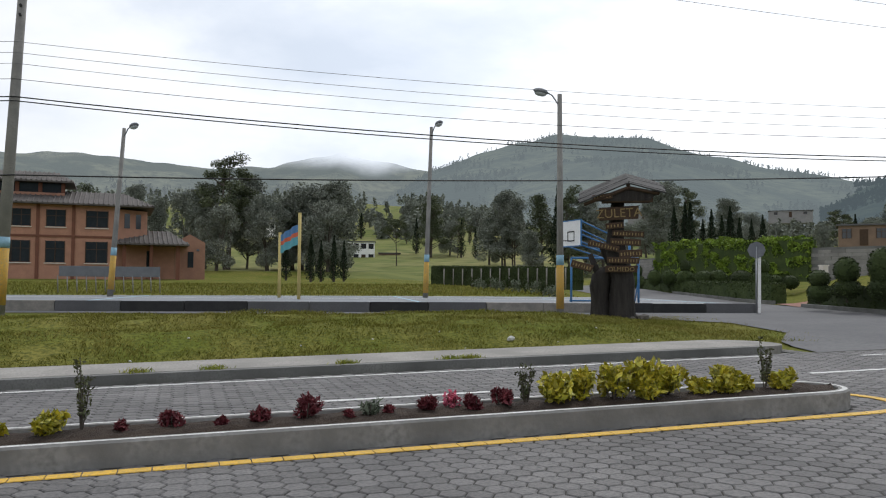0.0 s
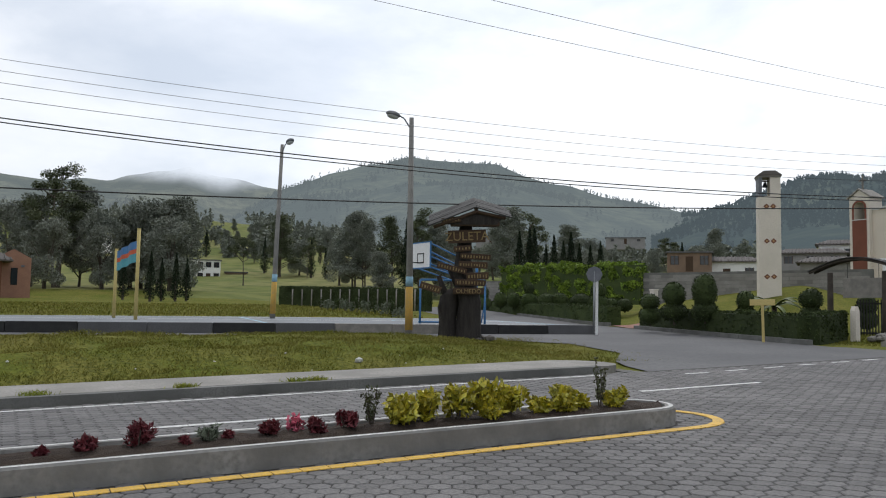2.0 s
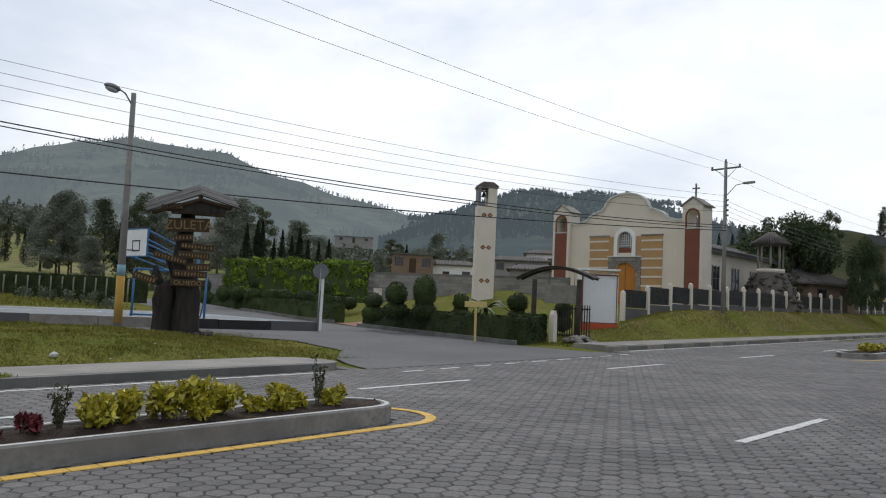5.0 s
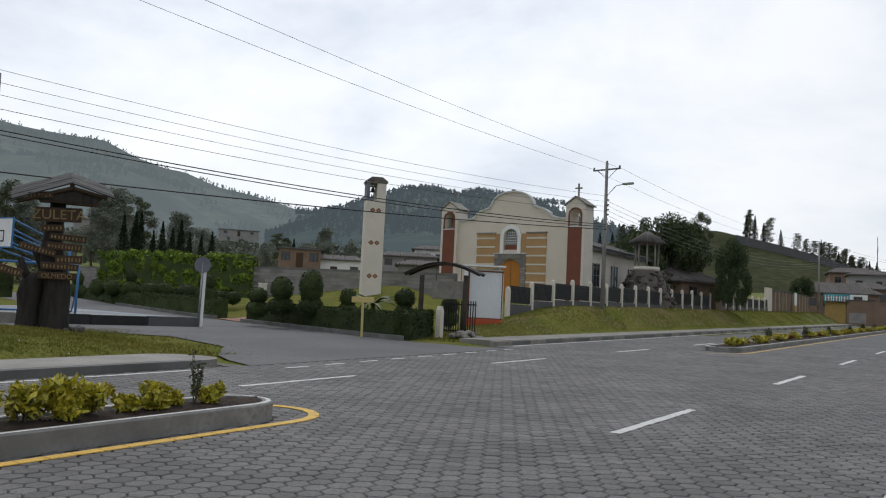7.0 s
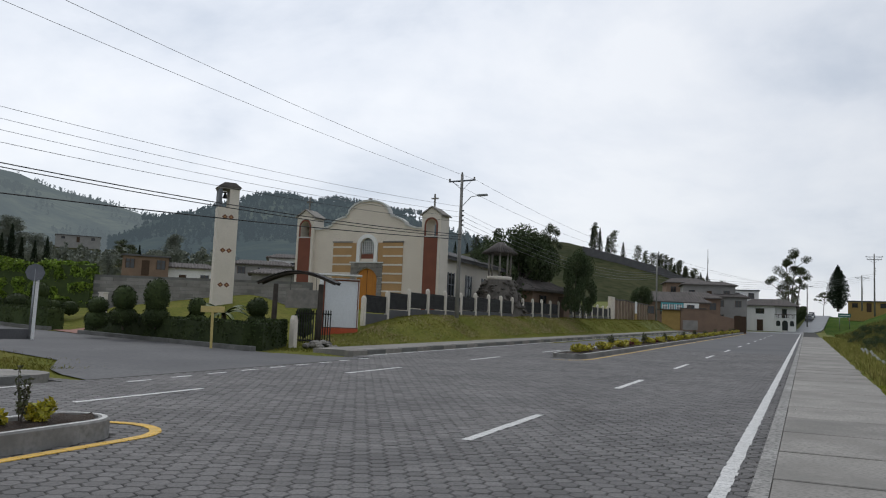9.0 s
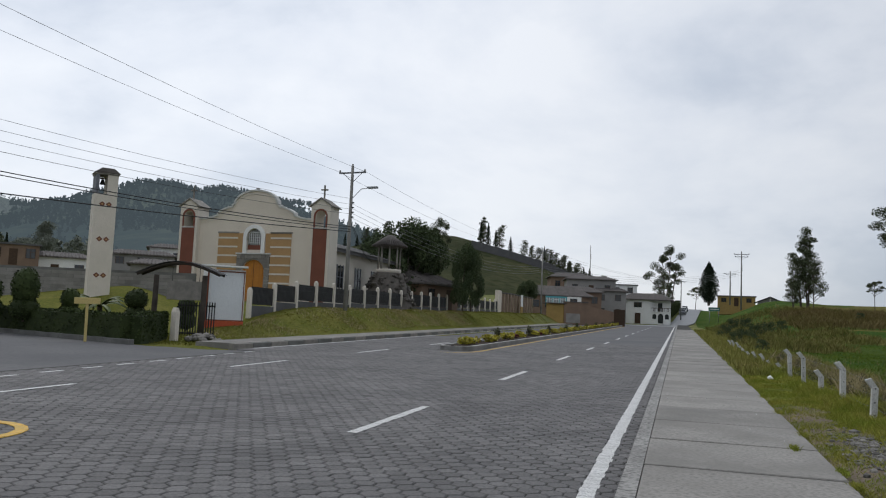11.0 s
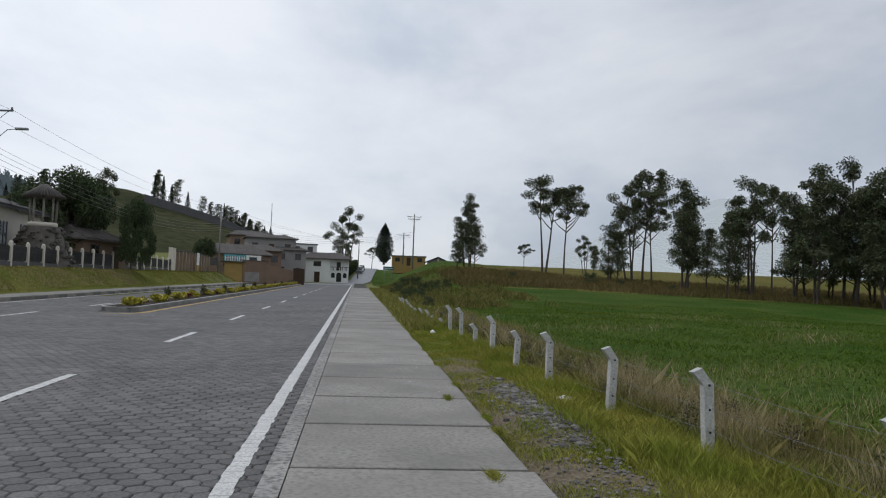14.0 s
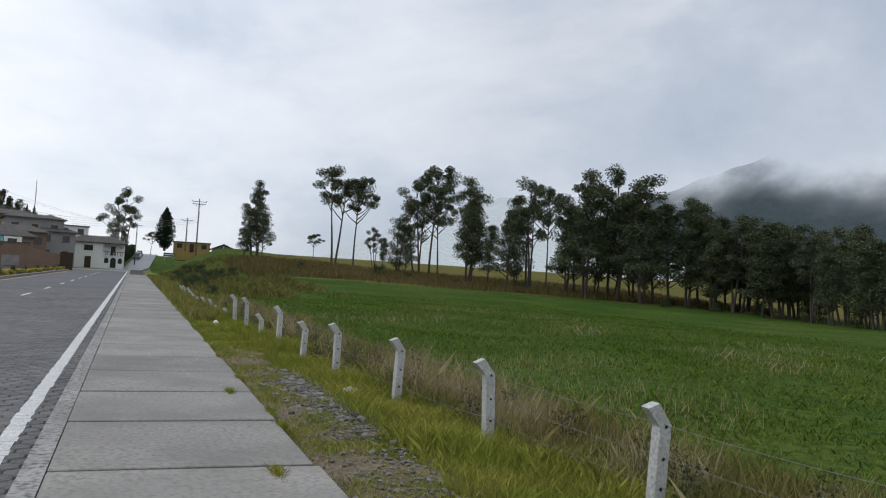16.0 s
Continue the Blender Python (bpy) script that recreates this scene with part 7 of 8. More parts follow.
def brick_house():
    x, y = at(-5.0, 88, WEST)
    z = 2.6
    g = group_of("brick_house", pose(x, y, z, 0, 0, 4), "large two-storey red brick house with tiled hipped roofs", "house")
    part("wall", boxed(-14, 1.2, 0, 10, -1.0, 6.5), M["brickred"], g)
    part("floor_band", boxed(-14.1, 1.3, -0.08, 0.0, 3.3, 3.5), M["brickdark"], g)
    for px in (-9.6, -6.1, -2.9, 1.0):
        part("pilaster", boxed(px, px + 0.3, -0.12, 0.0, -1.0, 6.5), M["brickdark"], g)
    for x0, x1 in ((-13.2, -10.2), (-9.0, -6.6), (-5.2, -3.5), (-1.6, 0.4)):
        window_part(g, x0, x1, 4.35, 6.0, 0, mull=2 if x1 - x0 > 2 else 1)
        window_part(g, x0, x1, 0.8, 2.9, 0, mull=2 if x1 - x0 > 2 else 1)
    wing = new("corner_wing")
    wing.parent = g
    part("wall", prism([(1.2, 0.0), (4.2, 2.2), (4.2, 9.5), (1.2, 9.5)], -1.0, 6.3), M["brickred"], wing)
    for k, (u0, u1) in enumerate(((0.25, 0.42), (0.62, 0.78))):
        p, q = Vector((1.2, 0)).lerp(Vector((4.2, 2.2)), u0), Vector((1.2, 0)).lerp(Vector((4.2, 2.2)), u1)
        n = Vector((0.59, -0.8)) * 0.03
        part("window", prism([(p.x, p.y), (q.x, q.y), (q.x + n.x, q.y + n.y), (p.x + n.x, p.y + n.y)], 4.4, 5.9), M["glass"], wing)
    hip_roof(g, -14, 3.9, 0, 10, 6.5, 1.7, 0.9)
    lan = new("lantern_storey")
    lan.parent = g
    part("wall", boxed(-12.5, -3.8, 2.5, 7.5, 7.2, 7.9), M["brickred"], lan)
    part("glazing", boxed(-12.3, -4.0, 2.7, 7.3, 7.9, 8.9), M["glass"], lan)
    for px in (-12.5, -10.4, -8.3, -6.2, -4.1):
        part("pier", boxed(px, px + 0.35, 2.5, 2.85, 7.9, 8.92), M["brickdark"], lan)
    hip_roof(lan, -12.5, -3.8, 2.5, 7.5, 8.9, 1.2, 0.9)
    porch = new("porch")
    porch.parent = g
    part("wall", boxed(3.0, 7.0, 3.0, 8.0, -1.0, 2.7), M["brickred"], porch)
    part("doorway", boxed(3.9, 4.9, 2.93, 2.99, -0.4, 2.2), M["glass"], porch)
    for px in (2.0, 4.6, 7.2):
        part("column", boxed(px - 0.18, px + 0.18, -0.2, 0.16, -1.0, 2.7), M["brickdark"], porch)
    hip_roof(porch, 1.6, 7.6, -0.2, 7.5, 2.7, 1.5, 0.7)
    ann = new("annex")
    ann.parent = g
    part("wall", boxed(7.0, 10.2, 3.0, 9.0, -1.0, 3.2), M["brickpale"], ann)
    part("gable", prism([(7.0, 3.2), (10.2, 3.2), (8.6, 4.1)], 3.0, 9.0, "y"), M["brickpale"], ann)
    part("window", boxed(8.4, 9.0, 2.95, 3.0, 0.5, 2.2), M["glass"], ann)
    part("lamp", boxed(9.3, 9.6, 2.9, 3.0, 2.3, 2.5), M["dimsteel"], ann)


M["brickpale"] = mat("pale_brick", (0.4, 0.22, 0.15), (0.33, 0.18, 0.13), 1.5, 22, 0.88, 0.3)
brick_house()


def plain_house(az, d, w, dep, z, h, wall, label, turn=None, storeys=2, roof="hip", windows=3, x0=0.0, rise=1.2, group="", deep=2.0):
    """A village house facing the standing place (or turned): walls, storeys of windows, a roof."""
    x, y = at(az, d, x0)
    g = group_of("house", pose(x, y, z, 0, 0, -az if turn is None else turn), label, "house", group)
    part("wall", boxed(-w / 2, w / 2, 0, dep, -deep, h), M[wall], g)
    fh = h / storeys
    for s in range(storeys):
        for k in range(windows):
            cx = -w / 2 + w * (k + 0.5) / windows
            if s == 0 and k == windows // 2:
                part("door", boxed(cx - 0.5, cx + 0.5, -0.04, 0.0, 0.0, min(2.1, fh - 0.3)), M["board"], g)
            else:
                window_part(g, cx - 0.55, cx + 0.55, s * fh + 0.95, s * fh + min(2.2, fh - 0.35), 0, sill=False)
    if roof == "hip":
        hip_roof(g, -w / 2, w / 2, 0, dep, h, rise, 0.5)
    else:
        part("roof", boxed(-w / 2 - 0.25, w / 2 + 0.25, -0.25, dep + 0.25, h, h + 0.22, 0.02), M["greybase"], g, "flat concrete roof slab")
    return g


# white house in the valley, and small houses on the slope
plain_house(12.0, 190, 7.0, 6, 6.0, 5.0, "white", "white two-storey house with a flat roof in the valley", roof="flat", windows=4, x0=WEST)
plain_house(14.1, 196, 5.0, 5, 6.0, 2.6, "adobe", "low brown annex beside the white house", storeys=1, roof="flat", windows=2, x0=WEST)
for az, d, w, z, h, wall, st, lab in ((5.3, 260, 7, 17.5, 2.6, "white", 1, "small pale house on the slope"), (31.8, 330, 12, 27, 2.6, "greywall", 1, "long pale house on the slope"), (41.2, 300, 14, 25, 2.2, "greywall", 1, "long pale greenhouse-like house on the slope"),
                             (45.4, 118, 6.0, 7.0, 2.6, "adobe", 1, "small brown block house behind the garden"), (47.8, 120, 9, 5.4, 3.0, "white", 1, "low white house behind the garden wall"), (53.0, 125, 9, 5.2, 4.6, "greywall", 2, "grey two-storey house behind the bell tower"), (55.2, 130, 8, 5.8, 5.6, "white", 2, "pale two-storey house behind the church"), (54.1, 112, 7, 4.6, 3.2, "block", 1, "low block house with a tin roof"), (49.5, 140, 8, 6.0, 3.0, "block", 1, "low block house behind the garden wall")):
    plain_house(az, d, w, 6, z, h, wall, lab, storeys=st, windows=3, rise=0.8, group="houses on the slope", roof="flat" if az in (45.4, 41.2) else "hip")


M["tanpillar"] = mat("tan_pillar", (0.42, 0.34, 0.26), (0.34, 0.27, 0.2), 1.5, 22, 0.88, 0.3)


def row_houses():
    # slatted brick wall along the pavement past the fence
    g = group_of("pillared_wall", pose(0, 0, 0), "brown brick wall with pale upright pillars", "wall")
    for k in range(12):
        xa, xb = 98.5 + 2.0 * k, 98.5 + 2.0 * (k + 1)
        z = height(xa, FY)
        part("panel", boxed(xa, xb, FY + 0.2, FY + 0.35, z - 1, z + 2.5 - 0.02 * k), M["adobe"], g)
        part("pillar", boxed(xa - 0.15, xa + 0.15, FY - 0.02, FY + 0.198, z - 1, z + 2.45 - 0.02 * k), M["tanpillar"], g)
        part("cap", boxed(xa, xb - 0.02, FY + 0.05, FY + 0.5, z + 2.5 - 0.02 * k, z + 2.62 - 0.02 * k), M["rooftile"], g)
    part("end_wall", boxed(96.2, 98.2, FY - 0.1, FY + 0.3, 2, height(97, FY) + 2.7), M["cream"], g)
    p = group_of("poster", pose(109.0, FY - 0.6, height(109, FY - 0.6) - 0.05), "small white and yellow sign board on the wall", "sign")
    part("board", boxed(-0.7, 0.7, -0.03, 0.03, 0.9, 2.5), M["white"], p)
    part("base", boxed(-0.7, 0.7, -0.03, 0.03, 0.0, 0.898), M["mustard"], p)
    # low sheds in the church garden
    plain_house(73.4, 76, 6.5, 5, 3.0, 2.3, "adobe", "low dark shed with a tiled roof in the garden", storeys=1, windows=2, rise=1.2, turn=-15)
    # teal house, brick yard wall, upper houses, white corner house
    plain_house(81.9, 146, 11, 9, 4.6, 3.0, "adobe", "long low house with teal front and tiled roof", storeys=1, windows=5, rise=1.9, turn=-70)
    t = group_of("teal_front", pose(*at(81.4, 144.2), 4.6, 0, 0, -70), "teal painted house front with white windows", "house front")
    part("panel", boxed(-1.4, 2.4, -0.25, -0.05, 1.4, 2.9), M["teal"], t)
    for k in range(3):
        window_part(t, -1.2 + 1.2 * k, -0.3 + 1.2 * k, 1.8, 2.6, -0.26, "paleglass", "white", 1)
    part("white_bay", boxed(2.41, 5.0, -0.2, -0.05, 1.4, 2.9), M["white"], t)
    window_part(t, 3.0, 4.2, 1.8, 2.6, -0.21, "glass", "board", 1)
    # walls of the yard below it, turned to the street
    g = group_of("yard_wall", pose(*at(80.95, 124), 3.0, 0, 0, -66), "brown brick yard wall with a mustard section", "wall")
    part("mustard_wall", boxed(0.0, 2.7, 0, 0.25, -1, 2.6), M["mustard"], g)
    part("brick_wall", boxed(2.7, 6.4, -0.2, 0.2, -1, 2.9), M["adobe"], g)
    part("cap", boxed(2.6, 6.5, -0.3, 0.3, 2.9, 3.0), M["rooftile"], g)
    part("brick_wall", prism([(6.4, -1), (10.6, -1), (10.6, 1.7), (6.4, 2.5)], -0.18, 0.18, "y"), M["adobe"], g)
    part("gate", boxed(10.62, 12.4, -0.1, 0.1, -1, 2.1), M["board"], g)
    part("pale_patch", boxed(3.0, 5.2, -0.24, -0.2, -0.2, 1.2), M["block"], g)
    part("shed_roof", boxed(-0.2, 3.0, -0.5, 2.5, 2.62, 2.74), M["rooftile"], g)
    plain_house(84.0, 170, 10, 8, 9.0, 3.2, "greywall", "grey unfinished house higher on the hill", storeys=1, windows=3, rise=0.9, turn=-78, deep=6.0)
    plain_house(83.3, 158, 8, 8, 6.0, 3.0, "adobe", "brown house with a tiled roof behind the yard wall", storeys=1, windows=3, rise=1.2, turn=-74, deep=5.0)
    plain_house(82.6, 185, 9, 8, 10.5, 3.0, "adobe", "brown house high on the hillside", storeys=1, windows=3, rise=1.2, turn=-75, deep=9.0)
    plain_house(85.3, 168, 6.5, 8, 4.2, 5.6, "greywall", "grey two-storey house with a balcony and tiled roof", windows=2, rise=1.0, turn=-80)
    plain_house(86.2, 186, 6, 7, 4.2, 8.0, "white", "narrow white three-storey house", storeys=3, windows=2, roof="flat", turn=-84)
    # white corner house
    x, y = 180.0, 7.2
    g = group_of("corner_house", pose(x, y, 3.9, 0, 0, -90), "white two-storey corner house with balcony and arches", "house")
    part("wall", boxed(-5.2, 1.2, 0, 9, -1, 4.9), M["white"], g)
    part("wall", boxed(1.2, 5.2, 1.2, 9, -1, 4.9), M["white"], g)
    part("arcade", boxed(1.2, 5.2, 0, 0.3, -1, 2.35), M["white"], g)
    for cx, hw, z0 in ((1.9, 0.4, 0.9), (3.2, 0.55, 0.0), (4.5, 0.4, 0.9)):
        part("arch_opening", prism(arch_pts(cx, hw, z0, 1.6 if z0 else 1.5), -0.03, 0.0, "y"), M["glass"], g)
    part("balcony_floor", boxed(1.2, 5.3, -0.2, 1.2, 2.36, 2.5), M["white"], g)
    part("balcony_rail", boxed(1.2, 5.3, -0.15, -0.08, 3.2, 3.3), M["board"], g)
    for k in range(13):
        part("baluster", boxed(1.3 + 0.32 * k, 1.4 + 0.32 * k, -0.15, -0.08, 2.5, 3.2), M["board"] if k % 3 else M["white"], g)
    part("balcony_door", boxed(2.6, 3.5, 1.15, 1.2, 2.5, 4.4), M["glass"], g)
    window_part(g, -2.4, -0.8, 3.3, 4.4, 0, sill=False)
    part("door", boxed(-2.2, -1.0, -0.05, 0.0, -0.2, 2.1), M["board"], g)
    hip_roof(g, -5.2, 5.2, 0, 9, 4.9, 1.5, 0.7)


row_houses()

# yellow house and shed on the rise across the field
g = plain_house(93.6, 205, 8.5, 6, 9.0, 2.3, "mustard", "low yellow house on the rise", storeys=1, windows=3, roof="flat", x0=EAST)
g = group_of("shed", pose(*at(95.7, 190, EAST), 8.0, 0, 0, -95.7), "small shed with a dark gabled roof on the rise", "shed")
part("wall", boxed(-2.6, 2.6, 0, 4, -1, 1.5), M["block"], g)
part("gable", prism([(-2.6, 1.5), (2.6, 1.5), (0, 2.5)], 0, 4, "y"), M["block"], g)
for s in (-1, 1):
    part("roof", prism([(0, 2.65), (s * 3.3, 1.3), (s * 3.3, 1.42), (0, 2.8)], -0.5, 4.5, "y"), M["slate"], g)
part("post", boxed(-0.12, 0.12, -0.06, 0.0, 0, 2.3), M["creamlight"], g)
x, y = at(92.2, 140, EAST)
g = group_of("direction_sign", pose(x, y, 4.4, 0, 0, -92), "green road direction sign on posts", "road sign")
part("plate", boxed(-0.9, 0.9, -0.03, 0.03, 1.4, 2.0, 0.01), M["green_sign"], g)
part("lettering_bar", boxed(-0.7, 0.7, -0.045, -0.031, 1.65, 1.75), M["white"], g)
for s in (-1, 1):
    part("post", tube((s * 0.7, 0.05, -0.5), (s * 0.7, 0.05, 1.9), 0.04), M["steel"], g)


# ---- cars parked at the top of the street ----
def parked_car(x, y, paint, label):
    """A small saloon, its length along x."""
    g = group_of("car", pose(x, y, street(x), 0, -5.5, 0), label, "car", "cars parked on the street")
    body = prism([(-2.0, 0.28), (2.0, 0.28), (2.05, 0.62), (1.9, 0.84), (0.95, 0.92), (-1.75, 0.95), (-2.05, 0.8)], -0.82, 0.82, "y")
    bmesh.ops.bevel(body, geom=list(body.edges), offset=0.05, segments=2, affect="EDGES")
    part("body", body, M[paint], g)
    part("cabin", prism([(-1.6, 0.951), (0.9, 0.951), (0.3, 1.38), (-1.15, 1.4)], -0.7, 0.7, "y"), M["glass"], g, "dark glazed cabin")
    part("roof", boxed(-1.15, 0.3, -0.68, 0.68, 1.402, 1.45, 0.02), M[paint], g)
    for wx in (-1.3, 1.3):
        for wy in (-0.78, 0.78):
            w = part("wheel", tube((wx, wy - 0.09, 0.31), (wx, wy + 0.09, 0.31), 0.31, 0.31, 16), M["black"], g)
            part("rim", tube((wx, wy - 0.095, 0.31), (wx, wy + 0.095, 0.31), 0.18, 0.18, 10), M["steel"], w)
    for wy in (-0.6, 0.6):
        part("headlight", boxed(-2.07, -2.0, wy - 0.16, wy + 0.16, 0.62, 0.76, 0.01), M["lamp"], g)
    return g


for cx, cy, paint_name, lab in ((226, -0.55, "dimsteel", "dark grey car parked on the rising street"), (233, -0.9, "white", "white car parked on the rising street"), (240, -1.3, "dimsteel", "dark grey car parked on the rising street")):
    parked_car(cx, cy, paint_name, lab)


# ---- south side: fence posts, wire, verge, pasture, woods ----
def post_place(k):
    x = 5.55 + 2.52 * k
    y = -3.8 + 0.08 * min(x - 5.5, 8) + 0.008 * max(0.0, x - 13.5)
    return x, y


def fence_post():
    """Concrete post with a bent head and a row of wire holes."""
    g = group_of("fence_post", pose(0, 0, -60), "white concrete fence post with a bent head", "fence post", "posts of the field fence")
    bm = bmesh.new()
    box(bm, -0.055, 0.055, -0.05, 0.05, -0.5, 0.88, 0.008)
    part("shaft", bm, M["postwhite"], g)
    hd = prism([(-0.055, 0.862), (0.055, 0.862), (-0.07, 1.03), (-0.165, 0.99)], -0.05, 0.05, "y")
    bmesh.ops.rotate(hd, matrix=Matrix.Rotation(math.pi / 2, 3, "Z"), verts=hd.verts)
    part("head", hd, M["postwhite"], g)
    for z in (0.15, 0.4, 0.62, 0.86):
        for sx in (-1, 1):
            bm = bmesh.new()
            cone(bm, (-0.057, 0.0, z), (-0.05, 0.0, z), 0.014, 0.014, 8)
            if sx > 0:
                bmesh.ops.rotate(bm, matrix=Matrix.Rotation(math.pi, 3, "Z"), verts=bm.verts)
            part("wire_hole", bm, M["black"], g)
    return g


M["postwhite"] = mat("whitewashed_concrete", (0.62, 0.62, 0.61), (0.5, 0.5, 0.49), 5, 40, 0.85, 0.25, c3=(0.36, 0.36, 0.35))
proto = fence_post()
TREES["fence_post"] = proto
fr = random.Random(3)
PLACES = [post_place(k) for k in range(-3, 19)]
for i, (x, y) in enumerate(PLACES):
    ob = copy_thing(proto, Matrix.Translation((x, y, height(x, y) - 0.16 - ({7: 0.12, 9: 0.3}.get(i, 0.0) if i < 12 else fr.uniform(0.35, 0.6)))) @ Euler((radians(fr.uniform(-3, 3)), radians(fr.uniform(-3, 3)), radians(180 + fr.uniform(-8, 8)))).to_matrix().to_4x4())
for z in (0.18, 0.42, 0.64, 0.88):
    for (xa, ya), (xb, yb) in zip(PLACES[:12], PLACES[1:13]):
        w = wire((xa, ya, height(xa, ya) + z - 0.16), (xb, yb, height(xb, yb) + z - 0.16), 0.03, 0.0022, M["thinwire"], "thin fence wire strung between concrete posts")
        w.name = "fence_wire"
        w["category"], w["group"] = "wire", "wires of the field fence"


def blades(name, spots, material, label, hmin, hmax, width, lean=0.35, seed=0, kind="grass", tuft=0.0):
    """Grass blades, bent once, one mesh."""
    rng = np.random.default_rng(seed)
    P = np.asarray(spots, dtype=float)
    n = len(P)
    h = rng.uniform(hmin, hmax, (n, 1))
    if tuft:
        # taller and shorter patches
        h = h * np.array([[0.35 + 1.4 * clump(p[0], p[1], tuft, seed + 40) ** 1.3] for p in P])
    a = rng.uniform(0, 2 * math.pi, (n, 1))
    side = np.concatenate([np.cos(a), np.sin(a), np.zeros_like(a)], 1) * width * rng.uniform(0.6, 1.4, (n, 1))
    b = rng.uniform(0, 2 * math.pi, (n, 1))
    tilt = np.concatenate([np.cos(b), np.sin(b), np.zeros_like(b)], 1) * h * lean * rng.uniform(0.2, 1.5, (n, 1))
    up = np.concatenate([np.zeros((n, 2)), h], 1)
    v = np.stack([P - side, P + side, P + up * 0.55 + tilt * 0.35 + side * 0.7, P + up + tilt, P + up * 0.55 + tilt * 0.35 - side * 0.7], 1).reshape(-1, 3)
    f = np.arange(5 * n).reshape(-1, 5)
    ob = mesh_part(name, v.tolist(), f.tolist(), material)
    return tagged(ob, label, kind, kind="stuff")


def scatter(n, x0, x1, y0, y1, seed, keep=None, xpow=1.0):
    r = random.Random(seed)
    out = []
    while len(out) < n:
        x, y = x0 + (x1 - x0) * r.random() ** xpow, r.uniform(y0, y1)
        if keep is None or r.random() < keep(x, y):
            out.append((x, y, height(x, y) - 0.01))
    return out


def clump(x, y, s, seed):
    return noise.noise((x * s, y * s, seed)) * 0.5 + 0.5


M["drymeadow"] = mat("dry_meadow_blades", (0.15, 0.13, 0.045), (0.21, 0.16, 0.075), 0.2, 4, 0.9, 0.0, rnd=0.4, spec=0.06)


def post_line(x):
    return post_place((x - 5.55) / 2.52)[1]


# verge: short worn grass by the slabs, lush in the hollow, tall and dry along the wire
blades("verge_grass", scatter(70000, 2.5, 26, -3.1, -1.6, 1, lambda x, y: max(0.12, clump(x, y, 1.3, 1) * 2.0 - 0.45), 1.5), M["blade"], "short patchy grass beside the slabs", 0.025, 0.085, 0.0035, 0.8, 1, tuft=1.7)
blades("lush_grass", scatter(95000, 2.5, 30, -4.0, -2.5, 2, lambda x, y: 0.95 * smooth(-2.45, -2.95, y) * (0.25 + 0.75 * clump(x, y, 1.0, 2)), 1.5), M["blade"], "lush bright green grass along the fence", 0.07, 0.24, 0.0035, 0.75, 2, tuft=1.1)
blades("dry_grass", scatter(12000, 3, 36, -5.4, -3.4, 3, lambda x, y: max(0, clump(x, y, 0.8, 3) * 3.4 - 1.5) * smooth(0.05, -0.35, y - post_line(x)) * smooth(-2.0, -1.0, y - post_line(x)), 1.3), M["drygrass"], "tall dry straw-coloured grass behind the fence wire", 0.25, 0.62, 0.0022, 0.55, 3, tuft=0.8)
blades("fence_grass", scatter(40000, 3, 40, -6.2, -3.5, 4, lambda x, y: clump(x, y, 0.8, 5) * smooth(0.1, -0.4, y - post_line(x)) * smooth(-2.6, -1.2, y - post_line(x)), 1.3), M["rankweed"], "rank dark olive grass and weeds behind the fence wire", 0.1, 0.4, 0.004, 0.7, 4, tuft=0.9)
blades("field_grass", scatter(120000, 4, 60, -30, -5, 5, lambda x, y: clump(x, y, 0.25, 6), 1.4), M["bladedark"], "thick green pasture grass", 0.03, 0.12, 0.012, 1.0, 5, tuft=0.5)
blades("field_seed_heads", scatter(3600, 6, 45, -22, -6, 6, lambda x, y: max(0, clump(x, y, 0.22, 8) * 2 - 1.05), 1.3), M["drygrass"], "pale seed heads in the pasture", 0.15, 0.34, 0.003, 0.7, 6)
blades("straw_litter", scatter(2600, 3.5, 9.5, -3.0, -1.75, 21, lambda x, y: max(0, clump(x, y, 1.2, 17) * 2.4 - 0.8)), M["drygrass"], "dead cut straw lying on the bare earth", 0.012, 0.03, 0.004, 5.0, 21)
blades("slab_edge_tufts", [(x + random.Random(k).gauss(0, 0.1), y + random.Random(k + 900).gauss(0, 0.025), street(x) + 0.135) for k in range(2600) for x, y in (((6.95, -1.25), (8.9, -1.63), (11.2, -1.35), (12.6, -1.64), (15.4, -1.62), (9.7, -1.64), (18.3, -1.63))[k % 7],)], M["blade"], "tufts of grass growing over the slab edges", 0.02, 0.07, 0.003, 1.0, 22)
# dark seeding weeds along the wire
for k in range(40):
    wr = random.Random(600 + k)
    x = 4.2 + 0.75 * k + wr.uniform(-0.3, 0.3)
    y = post_line(x) - wr.uniform(0.15, 1.1)
    bush(700 + k, x, y, height(x, y) - 0.02, wr.uniform(0.14, 0.26), wr.uniform(0.35, 0.7), M["brownweed"] if k % 2 else M["shrubleaf"], "weed", "ragged brownish seeding weed by the fence wire", 240, 0.035, 1, 2.2, 9, group="weeds along the field fence")
blades("far_verge_grass", scatter(16000, 26, 110, -5.5, -1.75, 7, lambda x, y: clump(x, y, 0.5, 9), 1.5), M["weed"], "rough roadside grass", 0.08, 0.35, 0.02, 0.6, 7)

blades("bank_weeds", scatter(6000, 48, 125, -8, -3.6, 15, lambda x, y: max(0.0, clump(x, y, 0.25, 11) * 1.8 - 0.5), 1.2), M["rankweed"], "tall rank weeds along the edge of the field", 0.2, 0.6, 0.025, 0.5, 15)
